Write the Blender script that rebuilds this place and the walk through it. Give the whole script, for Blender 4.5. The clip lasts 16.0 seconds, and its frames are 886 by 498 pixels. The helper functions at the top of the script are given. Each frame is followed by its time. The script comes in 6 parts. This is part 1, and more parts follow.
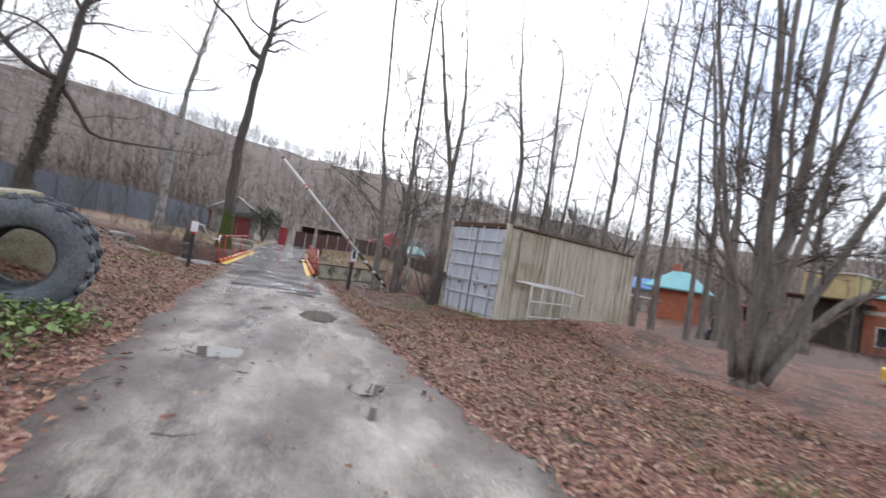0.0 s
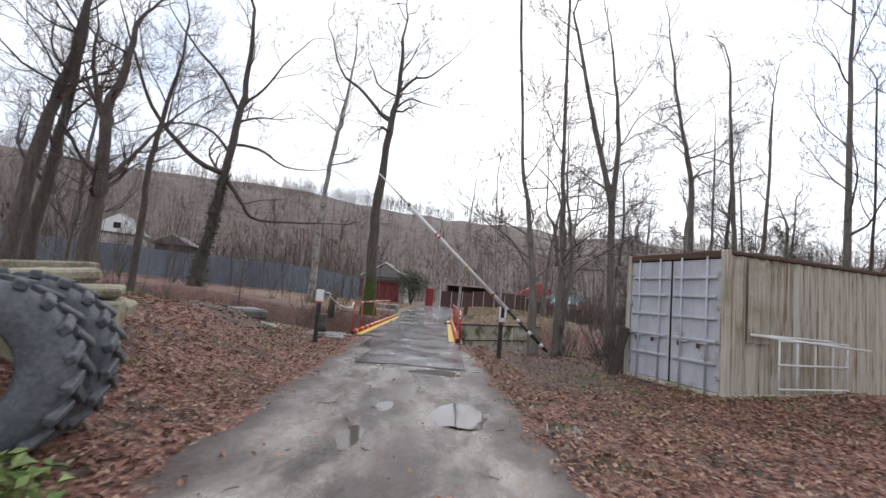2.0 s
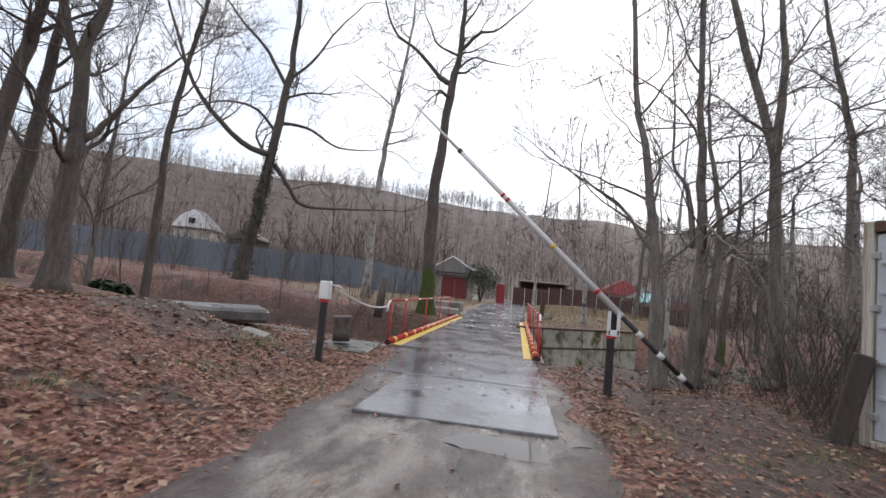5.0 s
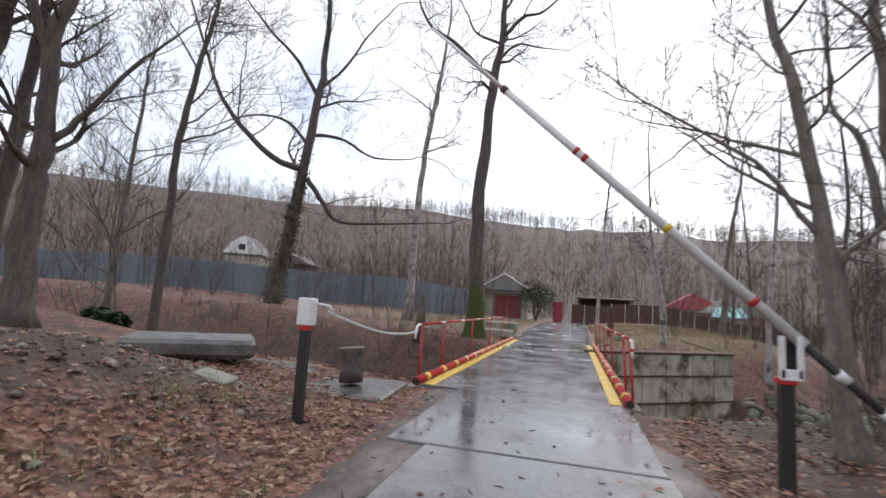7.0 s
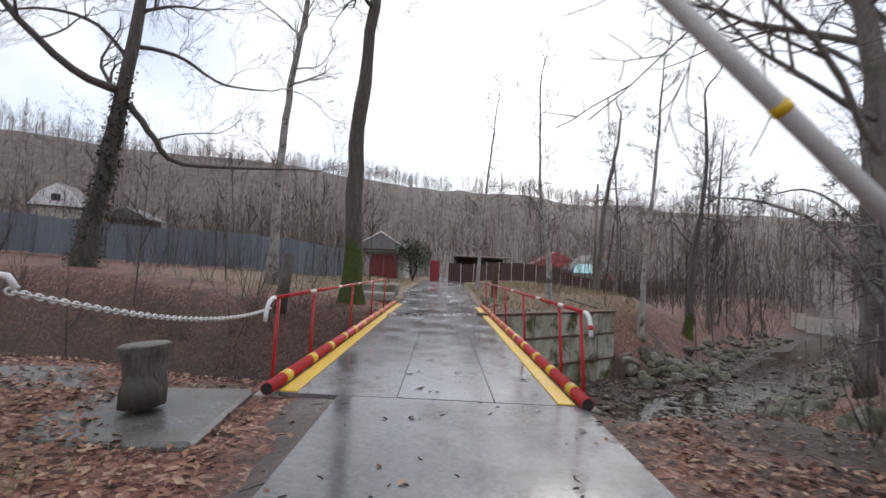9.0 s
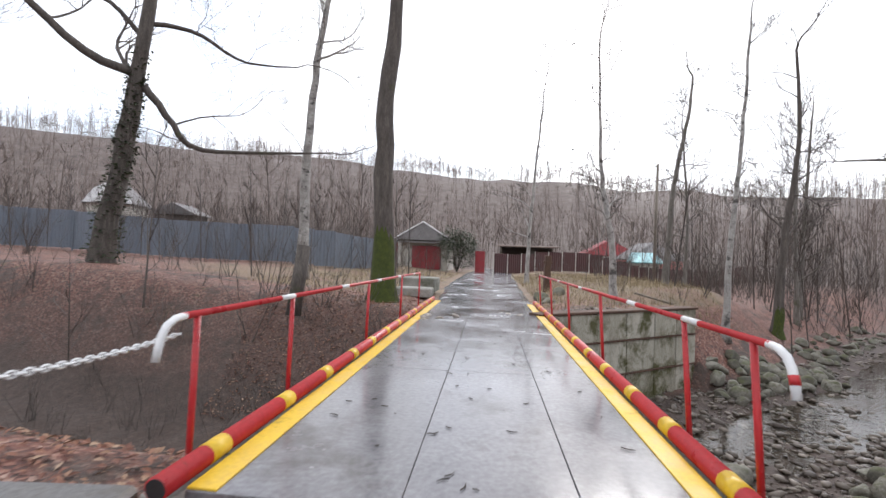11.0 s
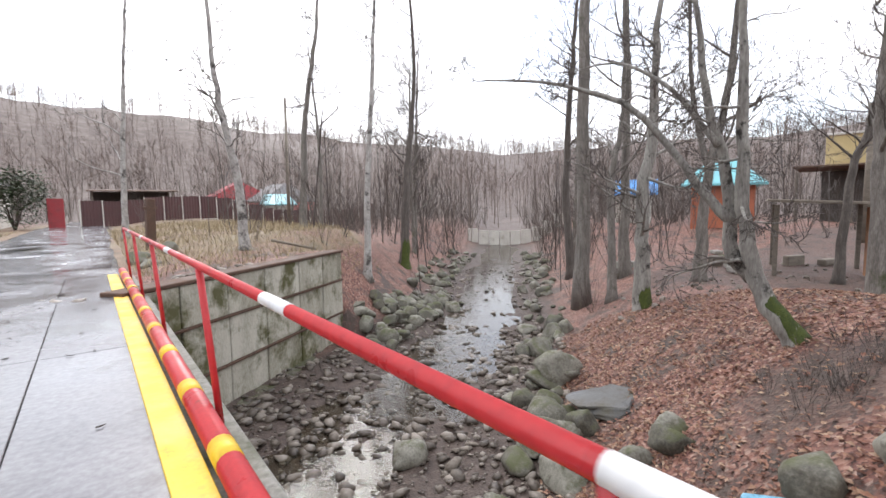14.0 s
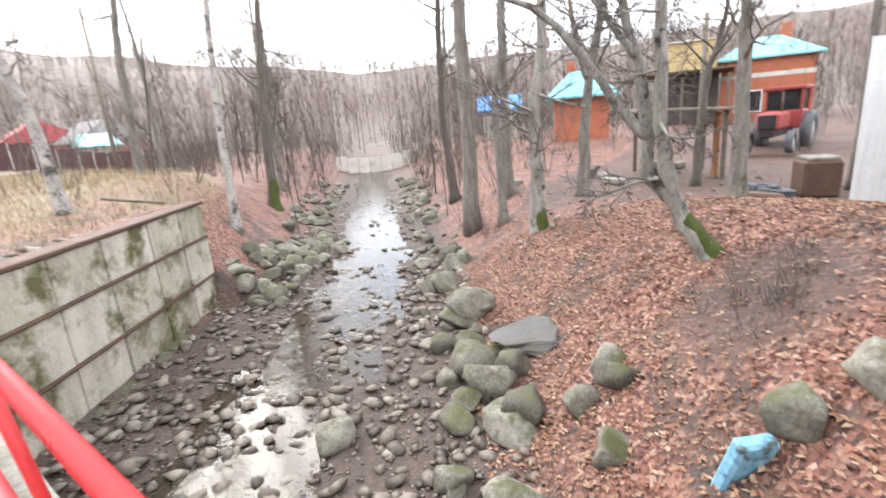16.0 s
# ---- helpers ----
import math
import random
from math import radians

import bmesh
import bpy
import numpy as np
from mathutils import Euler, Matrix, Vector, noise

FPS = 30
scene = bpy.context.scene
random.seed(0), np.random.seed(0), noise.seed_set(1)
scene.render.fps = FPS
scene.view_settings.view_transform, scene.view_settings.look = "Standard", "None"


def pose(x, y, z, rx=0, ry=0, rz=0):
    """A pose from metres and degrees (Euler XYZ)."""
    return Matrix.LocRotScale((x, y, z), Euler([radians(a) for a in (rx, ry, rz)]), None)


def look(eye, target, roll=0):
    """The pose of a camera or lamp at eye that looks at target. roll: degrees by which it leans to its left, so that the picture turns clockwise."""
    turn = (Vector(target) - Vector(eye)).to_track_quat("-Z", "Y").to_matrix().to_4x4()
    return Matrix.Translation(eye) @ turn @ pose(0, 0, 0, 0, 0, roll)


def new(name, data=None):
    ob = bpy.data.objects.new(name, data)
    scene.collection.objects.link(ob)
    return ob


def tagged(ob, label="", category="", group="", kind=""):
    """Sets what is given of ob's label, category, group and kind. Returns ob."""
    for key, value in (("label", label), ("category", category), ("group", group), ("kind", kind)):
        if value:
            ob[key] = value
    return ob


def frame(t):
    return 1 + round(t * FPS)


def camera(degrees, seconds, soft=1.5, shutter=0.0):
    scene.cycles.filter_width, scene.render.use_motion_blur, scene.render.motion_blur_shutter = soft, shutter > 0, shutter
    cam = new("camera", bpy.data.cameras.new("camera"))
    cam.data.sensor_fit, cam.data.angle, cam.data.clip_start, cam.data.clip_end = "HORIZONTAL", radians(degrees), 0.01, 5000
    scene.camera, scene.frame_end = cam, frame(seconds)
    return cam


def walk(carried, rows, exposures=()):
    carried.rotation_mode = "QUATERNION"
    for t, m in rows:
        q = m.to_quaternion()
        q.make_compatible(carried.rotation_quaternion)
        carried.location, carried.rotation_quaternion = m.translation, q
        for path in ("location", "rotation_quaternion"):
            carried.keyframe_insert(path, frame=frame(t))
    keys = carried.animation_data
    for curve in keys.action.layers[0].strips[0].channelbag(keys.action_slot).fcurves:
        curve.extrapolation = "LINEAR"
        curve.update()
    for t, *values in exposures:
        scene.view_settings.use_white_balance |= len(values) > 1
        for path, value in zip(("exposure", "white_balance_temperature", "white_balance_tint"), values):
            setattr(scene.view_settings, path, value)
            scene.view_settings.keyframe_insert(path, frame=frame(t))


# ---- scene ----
cam = camera(86.1, 16.0, shutter=0.4)
PATH = [
    (0, (0.715, -16.992, 1.314), (1.309, -15.083, 1.366), 9.5),
    (0.5, (1.006, -16.215, 1.311), (1.322, -14.244, 1.433), 8.5),
    (1, (1.128, -15.47, 1.324), (1.174, -13.476, 1.476), 8.6),
    (1.5, (1.106, -14.802, 1.359), (1.083, -12.81, 1.538), 6.5),
    (2, (1.048, -14.038, 1.352), (1.026, -12.048, 1.55), 4.7),
    (2.5, (1.075, -13.321, 1.353), (1.076, -11.329, 1.536), 4.3),
    (3, (1.129, -12.603, 1.347), (1.038, -10.613, 1.525), 4.3),
    (3.5, (1.237, -11.838, 1.305), (1.083, -9.849, 1.444), 5.1),
    (4, (1.125, -11.154, 1.374), (0.889, -9.174, 1.522), 4.0),
    (4.2, (1.116, -10.884, 1.383), (0.84, -8.909, 1.533), 4.9),
    (6.3, (0.935, -8.178, 1.297), (0.529, -6.23, 1.495), 4.4),
    (6.5, (0.935, -7.888, 1.332), (0.48, -5.953, 1.547), 5.3),
    (7, (0.743, -7.201, 1.313), (0.209, -5.287, 1.539), 3.6),
    (7.5, (0.499, -6.596, 1.37), (-0.23, -4.746, 1.583), 3.5),
    (8, (0.308, -5.99, 1.358), (-0.14, -4.054, 1.582), 2.2),
    (8.5, (0.204, -5.426, 1.335), (0.164, -3.435, 1.528), 0.6),
    (9, (0.088, -4.693, 1.321), (0.085, -2.695, 1.407), 2.8),
    (9.2, (0.042, -4.432, 1.331), (-0.141, -2.441, 1.377), 3.8),
    (11.3, (0.161, -1.947, 1.333), (-0.017, 0.045, 1.372), 1.6),
    (11.5, (0.247, -1.611, 1.326), (0.324, 0.387, 1.364), 3.0),
    (12, (0.469, -0.979, 1.296), (1.043, 0.937, 1.332), 3.9),
    (12.5, (0.689, -0.442, 1.272), (1.607, 1.334, 1.293), 3.3),
    (13, (0.843, -0.046, 1.274), (2.064, 1.538, 1.242), 1.3),
    (13.5, (1.002, 0.499, 1.279), (2.168, 2.121, 1.173), 0.6),
    (14, (1.087, 0.932, 1.267), (2.274, 2.531, 1.085), -0.9),
    (14.5, (1.197, 1.292, 1.281), (2.442, 2.832, 1.004), -0.7),
    (15, (1.289, 1.588, 1.34), (2.571, 3.087, 1.008), -2.6),
    (15.5, (1.332, 1.87, 1.394), (2.725, 3.25, 1.002), -3.1),
    (16, (1.419, 2.091, 1.415), (2.94, 3.282, 0.897), -4.6),
]
walk(cam, [(t, look(eye, target, roll)) for t, eye, target, roll in PATH],
     [(0, 0.4, 6200, 12), (0.8, 0.25, 6250, 12), (2.0, 0.12, 6300, 12), (7.5, 0.05, 6300, 12), (8.7, -0.1, 6250, 12), (9.6, 0.1, 6300, 12), (11.5, 0.6, 6300, 12), (12.5, 0.58, 6350, 12), (14, 1.02, 6350, 12),
      (15, 1.35, 6400, 11), (16, 1.85, 6500, 11)])

# ---- world, sun, exposure ----
world = bpy.data.worlds.new("overcast_sky")
scene.world = world
world.use_nodes = True
wn, wl = world.node_tree.nodes, world.node_tree.links
wn.clear()
w_out, w_bg = wn.new("ShaderNodeOutputWorld"), wn.new("ShaderNodeBackground")
w_sky = wn.new("ShaderNodeTexSky")
w_sky.sky_type, w_sky.sun_disc = "NISHITA", False
w_sky.sun_elevation, w_sky.sun_rotation = radians(32), radians(15)
w_gain = wn.new("ShaderNodeVectorMath")
w_gain.operation = "SCALE"
w_gain.inputs["Scale"].default_value = 0.15
w_co, w_noise, w_ramp = wn.new("ShaderNodeTexCoord"), wn.new("ShaderNodeTexNoise"), wn.new("ShaderNodeValToRGB")
w_noise.inputs["Scale"].default_value = 2.2
w_noise.inputs["Detail"].default_value = 7
w_ramp.color_ramp.elements[0].position, w_ramp.color_ramp.elements[1].position = 0.34, 0.56
w_ramp.color_ramp.elements[0].color, w_ramp.color_ramp.elements[1].color = (0.3, 0.3, 0.3, 1), (1, 1, 1, 1)
w_mix = wn.new("ShaderNodeMix")
w_mix.data_type = "RGBA"
w_mix.inputs["B"].default_value = (1.0, 1.01, 1.03, 1)
wl.new(w_sky.outputs["Color"], w_gain.inputs[0])
wl.new(w_co.outputs["Generated"], w_noise.inputs["Vector"])
wl.new(w_noise.outputs["Fac"], w_ramp.inputs["Fac"])
wl.new(w_ramp.outputs["Color"], w_mix.inputs["Factor"])
wl.new(w_gain.outputs["Vector"], w_mix.inputs["A"])
wl.new(w_mix.outputs["Result"], w_bg.inputs["Color"])
w_bg.inputs["Strength"].default_value = 1.15
wl.new(w_bg.outputs["Background"], w_out.inputs["Surface"])
sun = new("sun", bpy.data.lights.new("sun", "SUN"))
sun.data.energy, sun.data.angle, sun.data.color = 0.7, radians(25), (1.0, 0.96, 0.9)
sun.matrix_world = look((20, 60, 45), (0, 0, 0))
scene.view_settings.exposure = 0.0


# ---- materials ----
def ramp_node(nt, stops):
    n = nt.nodes.new("ShaderNodeValToRGB")
    while len(n.color_ramp.elements) < len(stops):
        n.color_ramp.elements.new(0.5)
    for e, (p, c) in zip(n.color_ramp.elements, stops):
        e.position, e.color = p, (*c, 1)
    return n


def mixed(nt, fac, a, b, blend="MIX"):
    m = nt.nodes.new("ShaderNodeMix")
    m.data_type, m.blend_type = "RGBA", blend
    for key, v in (("Factor", fac), ("A", a), ("B", b)):
        if isinstance(v, (int, float)):
            m.inputs[key].default_value = v
        elif isinstance(v, tuple):
            m.inputs[key].default_value = (*v, 1)
        else:
            nt.links.new(v, m.inputs[key])
    return m.outputs["Result"]


def noise_node(nt, scale, detail=5, vec=None, rough=0.6, stretch=None):
    n = nt.nodes.new("ShaderNodeTexNoise")
    n.inputs["Scale"].default_value, n.inputs["Detail"].default_value, n.inputs["Roughness"].default_value = scale, detail, rough
    if vec is not None:
        if stretch:
            m = nt.nodes.new("ShaderNodeMapping")
            m.inputs["Scale"].default_value = stretch
            nt.links.new(vec, m.inputs["Vector"])
            vec = m.outputs["Vector"]
        nt.links.new(vec, n.inputs["Vector"])
    return n.outputs["Fac"]


def step_node(nt, value, lo, hi):
    n = nt.nodes.new("ShaderNodeMapRange")
    n.inputs["From Min"].default_value, n.inputs["From Max"].default_value = lo, hi
    nt.links.new(value, n.inputs["Value"])
    return n.outputs["Result"]


def surface(name, stops, scale=4.0, fine=40.0, rough=(0.6, 0.9), metal=0.0, bump=0.3, dirt=None, dirt_scale=1.2, dirt_span=(0.5, 0.7), stretch=None,
            island=0.0, random_object=0.0, world_space=True, depth=0.02, specular=0.5, moss=0.0, moss_colour=(0.055, 0.068, 0.018)):
    """A worn surface: a colour ramp over broad and fine noise, dirt patches, roughness that varies and fine relief."""
    m = bpy.data.materials.new(name)
    m.use_nodes = True
    nt = m.node_tree
    b = nt.nodes["Principled BSDF"]
    if world_space:
        vec = nt.nodes.new("ShaderNodeNewGeometry").outputs["Position"]
    else:
        vec = nt.nodes.new("ShaderNodeTexCoord").outputs["Object"]
    broad, grain = noise_node(nt, scale, 5, vec, 0.6, stretch), noise_node(nt, fine, 3, vec, 0.6, stretch)
    both = nt.nodes.new("ShaderNodeMath")
    both.operation = "MULTIPLY_ADD"
    nt.links.new(grain, both.inputs[0])
    both.inputs[1].default_value = 0.45
    scaled = nt.nodes.new("ShaderNodeMath")
    scaled.operation = "MULTIPLY"
    scaled.inputs[1].default_value = 0.6
    nt.links.new(broad, scaled.inputs[0])
    nt.links.new(scaled.outputs[0], both.inputs[2])
    value = both.outputs[0]
    for amount, source in ((island, "ShaderNodeNewGeometry"), (random_object, "ShaderNodeObjectInfo")):
        if amount:
            r = nt.nodes.new(source).outputs["Random Per Island" if "Geometry" in source else "Random"]
            add = nt.nodes.new("ShaderNodeMath")
            add.operation = "MULTIPLY_ADD"
            nt.links.new(r, add.inputs[0])
            add.inputs[1].default_value = amount
            off = nt.nodes.new("ShaderNodeMath")
            off.operation = "SUBTRACT"
            nt.links.new(value, off.inputs[0])
            off.inputs[1].default_value = amount / 2
            nt.links.new(off.outputs[0], add.inputs[2])
            value = add.outputs[0]
    ramp = ramp_node(nt, stops)
    nt.links.new(value, ramp.inputs["Fac"])
    colour = ramp.outputs["Color"]
    if dirt:
        patch = step_node(nt, noise_node(nt, dirt_scale, 7, vec, 0.7), *dirt_span)
        colour = mixed(nt, patch, colour, dirt)
    if moss:
        sep = nt.nodes.new("ShaderNodeSeparateXYZ")
        nt.links.new(nt.nodes.new("ShaderNodeNewGeometry").outputs["Normal"], sep.inputs[0])
        up = nt.nodes.new("ShaderNodeMath")
        up.operation = "MULTIPLY_ADD"
        nt.links.new(sep.outputs["Z"], up.inputs[0])
        up.inputs[1].default_value = 0.25
        nt.links.new(noise_node(nt, 2.6, 6, vec, 0.7), up.inputs[2])
        colour = mixed(nt, step_node(nt, up.outputs[0], 0.74 - 0.2 * moss, 0.9 - 0.2 * moss), colour, moss_colour)
    nt.links.new(colour, b.inputs["Base Color"])
    rr = nt.nodes.new("ShaderNodeMapRange")
    rr.inputs["From Min"].default_value, rr.inputs["From Max"].default_value = 0.35, 0.65
    rr.inputs["To Min"].default_value, rr.inputs["To Max"].default_value = rough
    nt.links.new(broad, rr.inputs["Value"])
    nt.links.new(rr.outputs["Result"], b.inputs["Roughness"])
    b.inputs["Metallic"].default_value = metal
    b.inputs["Specular IOR Level"].default_value = specular
    if bump:
        bn = nt.nodes.new("ShaderNodeBump")
        bn.inputs["Strength"].default_value, bn.inputs["Distance"].default_value = bump, depth
        nt.links.new(value, bn.inputs["Height"])
        nt.links.new(bn.outputs["Normal"], b.inputs["Normal"])
    return m


def ground_material():
    """Leaf litter over dark earth with grass tufts; stony mud where the 'bare' weight is high."""
    m = bpy.data.materials.new("leaf_litter")
    m.use_nodes = True
    nt = m.node_tree
    b = nt.nodes["Principled BSDF"]
    vec = nt.nodes.new("ShaderNodeNewGeometry").outputs["Position"]
    v = nt.nodes.new("ShaderNodeTexVoronoi")
    v.inputs["Scale"].default_value = 24
    warp = nt.nodes.new("ShaderNodeTexNoise")
    warp.inputs["Scale"].default_value = 9
    nt.links.new(vec, warp.inputs["Vector"])
    wv = mixed(nt, 0.06, vec, warp.outputs["Color"], "ADD")
    nt.links.new(wv, v.inputs["Vector"])
    sep = nt.nodes.new("ShaderNodeSeparateColor")
    nt.links.new(v.outputs["Color"], sep.inputs["Color"])
    leaves = ramp_node(nt, [(0.0, (0.045, 0.022, 0.018)), (0.3, (0.13, 0.05, 0.036)), (0.6, (0.215, 0.092, 0.064)), (0.85, (0.285, 0.15, 0.108)), (1.0, (0.37, 0.25, 0.195))])
    nt.links.new(sep.outputs["Red"], leaves.inputs["Fac"])
    earth = ramp_node(nt, [(0.25, (0.03, 0.02, 0.016)), (0.55, (0.082, 0.056, 0.044)), (0.8, (0.165, 0.128, 0.104))])
    nt.links.new(noise_node(nt, 7, 8, vec, 0.75), earth.inputs["Fac"])
    thin = step_node(nt, noise_node(nt, 1.1, 6, vec, 0.7), 0.5, 0.62)
    col = mixed(nt, thin, leaves.outputs["Color"], earth.outputs["Color"])
    grass = ramp_node(nt, [(0.2, (0.04, 0.05, 0.015)), (0.8, (0.15, 0.16, 0.06))])
    nt.links.new(noise_node(nt, 60, 4, vec, 0.7, (1, 1, 0.2)), grass.inputs["Fac"])
    tuft = step_node(nt, noise_node(nt, 0.8, 7, vec, 0.75, (1.0, 1.0, 1.0)), 0.62, 0.7)
    col = mixed(nt, tuft, col, grass.outputs["Color"])
    a = nt.nodes.new("ShaderNodeAttribute")
    a.attribute_name = "bare"
    col = mixed(nt, a.outputs["Fac"], col, earth.outputs["Color"])
    dry = nt.nodes.new("ShaderNodeAttribute")
    dry.attribute_name = "straw"
    straw = ramp_node(nt, [(0.25, (0.11, 0.085, 0.045)), (0.75, (0.34, 0.27, 0.16))])
    nt.links.new(noise_node(nt, 22, 6, vec, 0.7), straw.inputs["Fac"])
    col = mixed(nt, dry.outputs["Fac"], col, straw.outputs["Color"])
    wood = nt.nodes.new("ShaderNodeAttribute")
    wood.attribute_name = "wooded"
    slope = ramp_node(nt, [(0.35, (0.072, 0.052, 0.043)), (0.5, (0.128, 0.097, 0.083)), (0.65, (0.21, 0.168, 0.147))])
    nt.links.new(noise_node(nt, 0.35, 8, vec, 0.8), slope.inputs["Fac"])
    col = mixed(nt, wood.outputs["Fac"], col, slope.outputs["Color"])
    nt.links.new(col, b.inputs["Base Color"])
    b.inputs["Roughness"].default_value = 0.75
    bn = nt.nodes.new("ShaderNodeBump")
    bn.inputs["Strength"].default_value, bn.inputs["Distance"].default_value = 0.7, 0.04
    nt.links.new(mixed(nt, 0.5, v.outputs["Distance"], noise_node(nt, 25, 5, vec)), bn.inputs["Height"])
    nt.links.new(bn.outputs["Normal"], b.inputs["Normal"])
    return m


def road_material():
    """Wet gravelly mud: pale packed strips, darker ruts, smooth where water stands."""
    m = bpy.data.materials.new("wet_gravel_mud")
    m.use_nodes = True
    nt = m.node_tree
    b = nt.nodes["Principled BSDF"]
    vec = nt.nodes.new("ShaderNodeNewGeometry").outputs["Position"]
    broad = noise_node(nt, 1.5, 8, vec, 0.72, (1, 0.4, 1))
    ramp = ramp_node(nt, [(0.38, (0.05, 0.038, 0.033)), (0.46, (0.12, 0.096, 0.083)), (0.52, (0.24, 0.206, 0.18)), (0.62, (0.37, 0.335, 0.3))])
    nt.links.new(broad, ramp.inputs["Fac"])
    grain = ramp_node(nt, [(0.3, (0.45, 0.43, 0.42)), (0.5, (1, 1, 1)), (0.68, (1.25, 1.25, 1.25)), (0.75, (2.2, 2.2, 2.2))])
    nt.links.new(noise_node(nt, 38, 6, vec, 0.75), grain.inputs["Fac"])
    col = mixed(nt, 0.8, ramp.outputs["Color"], grain.outputs["Color"], "MULTIPLY")
    a = nt.nodes.new("ShaderNodeAttribute")
    a.attribute_name = "verge"
    earth = ramp_node(nt, [(0.3, (0.034, 0.025, 0.023)), (0.5, (0.085, 0.063, 0.056)), (0.7, (0.15, 0.115, 0.1))])
    nt.links.new(noise_node(nt, 18, 6, vec, 0.75), earth.inputs["Fac"])
    col = mixed(nt, a.outputs["Fac"], col, earth.outputs["Color"])
    nt.links.new(col, b.inputs["Base Color"])
    wet = noise_node(nt, 1.3, 6, vec, 0.7, (1, 0.6, 1))
    rr = nt.nodes.new("ShaderNodeMapRange")
    for k, val in (("From Min", 0.42), ("From Max", 0.51), ("To Min", 0.5), ("To Max", 0.1)):
        rr.inputs[k].default_value = val
    nt.links.new(wet, rr.inputs["Value"])
    nt.links.new(mixed(nt, a.outputs["Fac"], rr.outputs["Result"], (0.55, 0.55, 0.55)), b.inputs["Roughness"])
    bn = nt.nodes.new("ShaderNodeBump")
    bn.inputs["Strength"].default_value, bn.inputs["Distance"].default_value = 0.5, 0.035
    nt.links.new(mixed(nt, 0.5, noise_node(nt, 7, 8, vec, 0.7), noise_node(nt, 45, 4, vec)), bn.inputs["Height"])
    nt.links.new(bn.outputs["Normal"], b.inputs["Normal"])
    return m


def water_material(name, tint, body):
    """Still water: clear or murky below, with a mirror gloss that grows at grazing angles."""
    m = bpy.data.materials.new(name)
    m.use_nodes = True
    nt = m.node_tree
    nt.nodes.clear()
    out, mix, gloss = nt.nodes.new("ShaderNodeOutputMaterial"), nt.nodes.new("ShaderNodeMixShader"), nt.nodes.new("ShaderNodeBsdfGlossy")
    below = nt.nodes.new("ShaderNodeBsdfDiffuse" if body else "ShaderNodeBsdfTransparent")
    below.inputs["Color"].default_value = (*tint, 1)
    gloss.inputs["Roughness"].default_value = 0.03
    fres = nt.nodes.new("ShaderNodeFresnel")
    fres.inputs["IOR"].default_value = 1.4
    vec = nt.nodes.new("ShaderNodeNewGeometry").outputs["Position"]
    bn = nt.nodes.new("ShaderNodeBump")
    bn.inputs["Strength"].default_value, bn.inputs["Distance"].default_value = (0.05, 0.01) if body else (0.22, 0.02)
    nt.links.new(noise_node(nt, 7, 4, vec, 0.6), bn.inputs["Height"])
    nt.links.new(bn.outputs["Normal"], gloss.inputs["Normal"])
    nt.links.new(bn.outputs["Normal"], fres.inputs["Normal"])
    nt.links.new(fres.outputs[0], mix.inputs[0])
    nt.links.new(below.outputs[0], mix.inputs[1])
    nt.links.new(gloss.outputs[0], mix.inputs[2])
    nt.links.new(mix.outputs[0], out.inputs["Surface"])
    return m


GROUND, ROAD = ground_material(), road_material()
WATER, PUDDLE = water_material("stream_water", (0.78, 0.76, 0.68), False), water_material("puddle_water", (0.13, 0.115, 0.1), True)
BARK = surface("grey_bark", [(0.3, (0.065, 0.056, 0.05)), (0.5, (0.155, 0.138, 0.12)), (0.7, (0.29, 0.265, 0.235))], 5, 30, (0.8, 0.95), bump=0.8, stretch=(2, 2, 0.35),
               dirt=(0.06, 0.07, 0.025), dirt_scale=1.5, dirt_span=(0.58, 0.72), depth=0.03)
DARK_BARK = surface("dark_bark", [(0.3, (0.035, 0.029, 0.025)), (0.5, (0.085, 0.071, 0.061)), (0.72, (0.175, 0.15, 0.13))], 5, 30, (0.8, 0.95), bump=0.9, stretch=(2, 2, 0.35),
                    dirt=(0.06, 0.075, 0.02), dirt_scale=1.1, dirt_span=(0.6, 0.74), depth=0.03)
PALE_BARK = surface("birch_bark", [(0.34, (0.03, 0.027, 0.024)), (0.46, (0.26, 0.24, 0.22)), (0.65, (0.46, 0.44, 0.41))], 4, 26, (0.6, 0.9), bump=0.4, stretch=(1, 1, 0.8),
                    dirt=(0.05, 0.045, 0.04), dirt_scale=3.5, dirt_span=(0.55, 0.62))
LICHEN_BARK = surface("lichen_bark", [(0.32, (0.07, 0.062, 0.054)), (0.48, (0.19, 0.175, 0.155)), (0.68, (0.34, 0.325, 0.29))], 4, 24, (0.8, 0.95), bump=0.6, stretch=(1.5, 1.5, 0.4),
                      dirt=(0.03, 0.026, 0.022), dirt_scale=4.0, dirt_span=(0.56, 0.64), depth=0.02)
BRUSH_WOOD = surface("brown_brush", [(0.2, (0.06, 0.045, 0.037)), (0.5, (0.115, 0.09, 0.076)), (0.85, (0.21, 0.176, 0.155))], 0.2, 6, (0.85, 1.0), bump=0, island=0.5)
TWIG = surface("twig_bark", [(0.3, (0.045, 0.036, 0.032)), (0.7, (0.135, 0.115, 0.1))], 3, 30, (0.8, 0.95), bump=0, island=0.3)
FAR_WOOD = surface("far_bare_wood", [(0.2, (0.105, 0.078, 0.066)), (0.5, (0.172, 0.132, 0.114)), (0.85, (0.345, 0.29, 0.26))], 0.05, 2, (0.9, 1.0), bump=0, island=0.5)
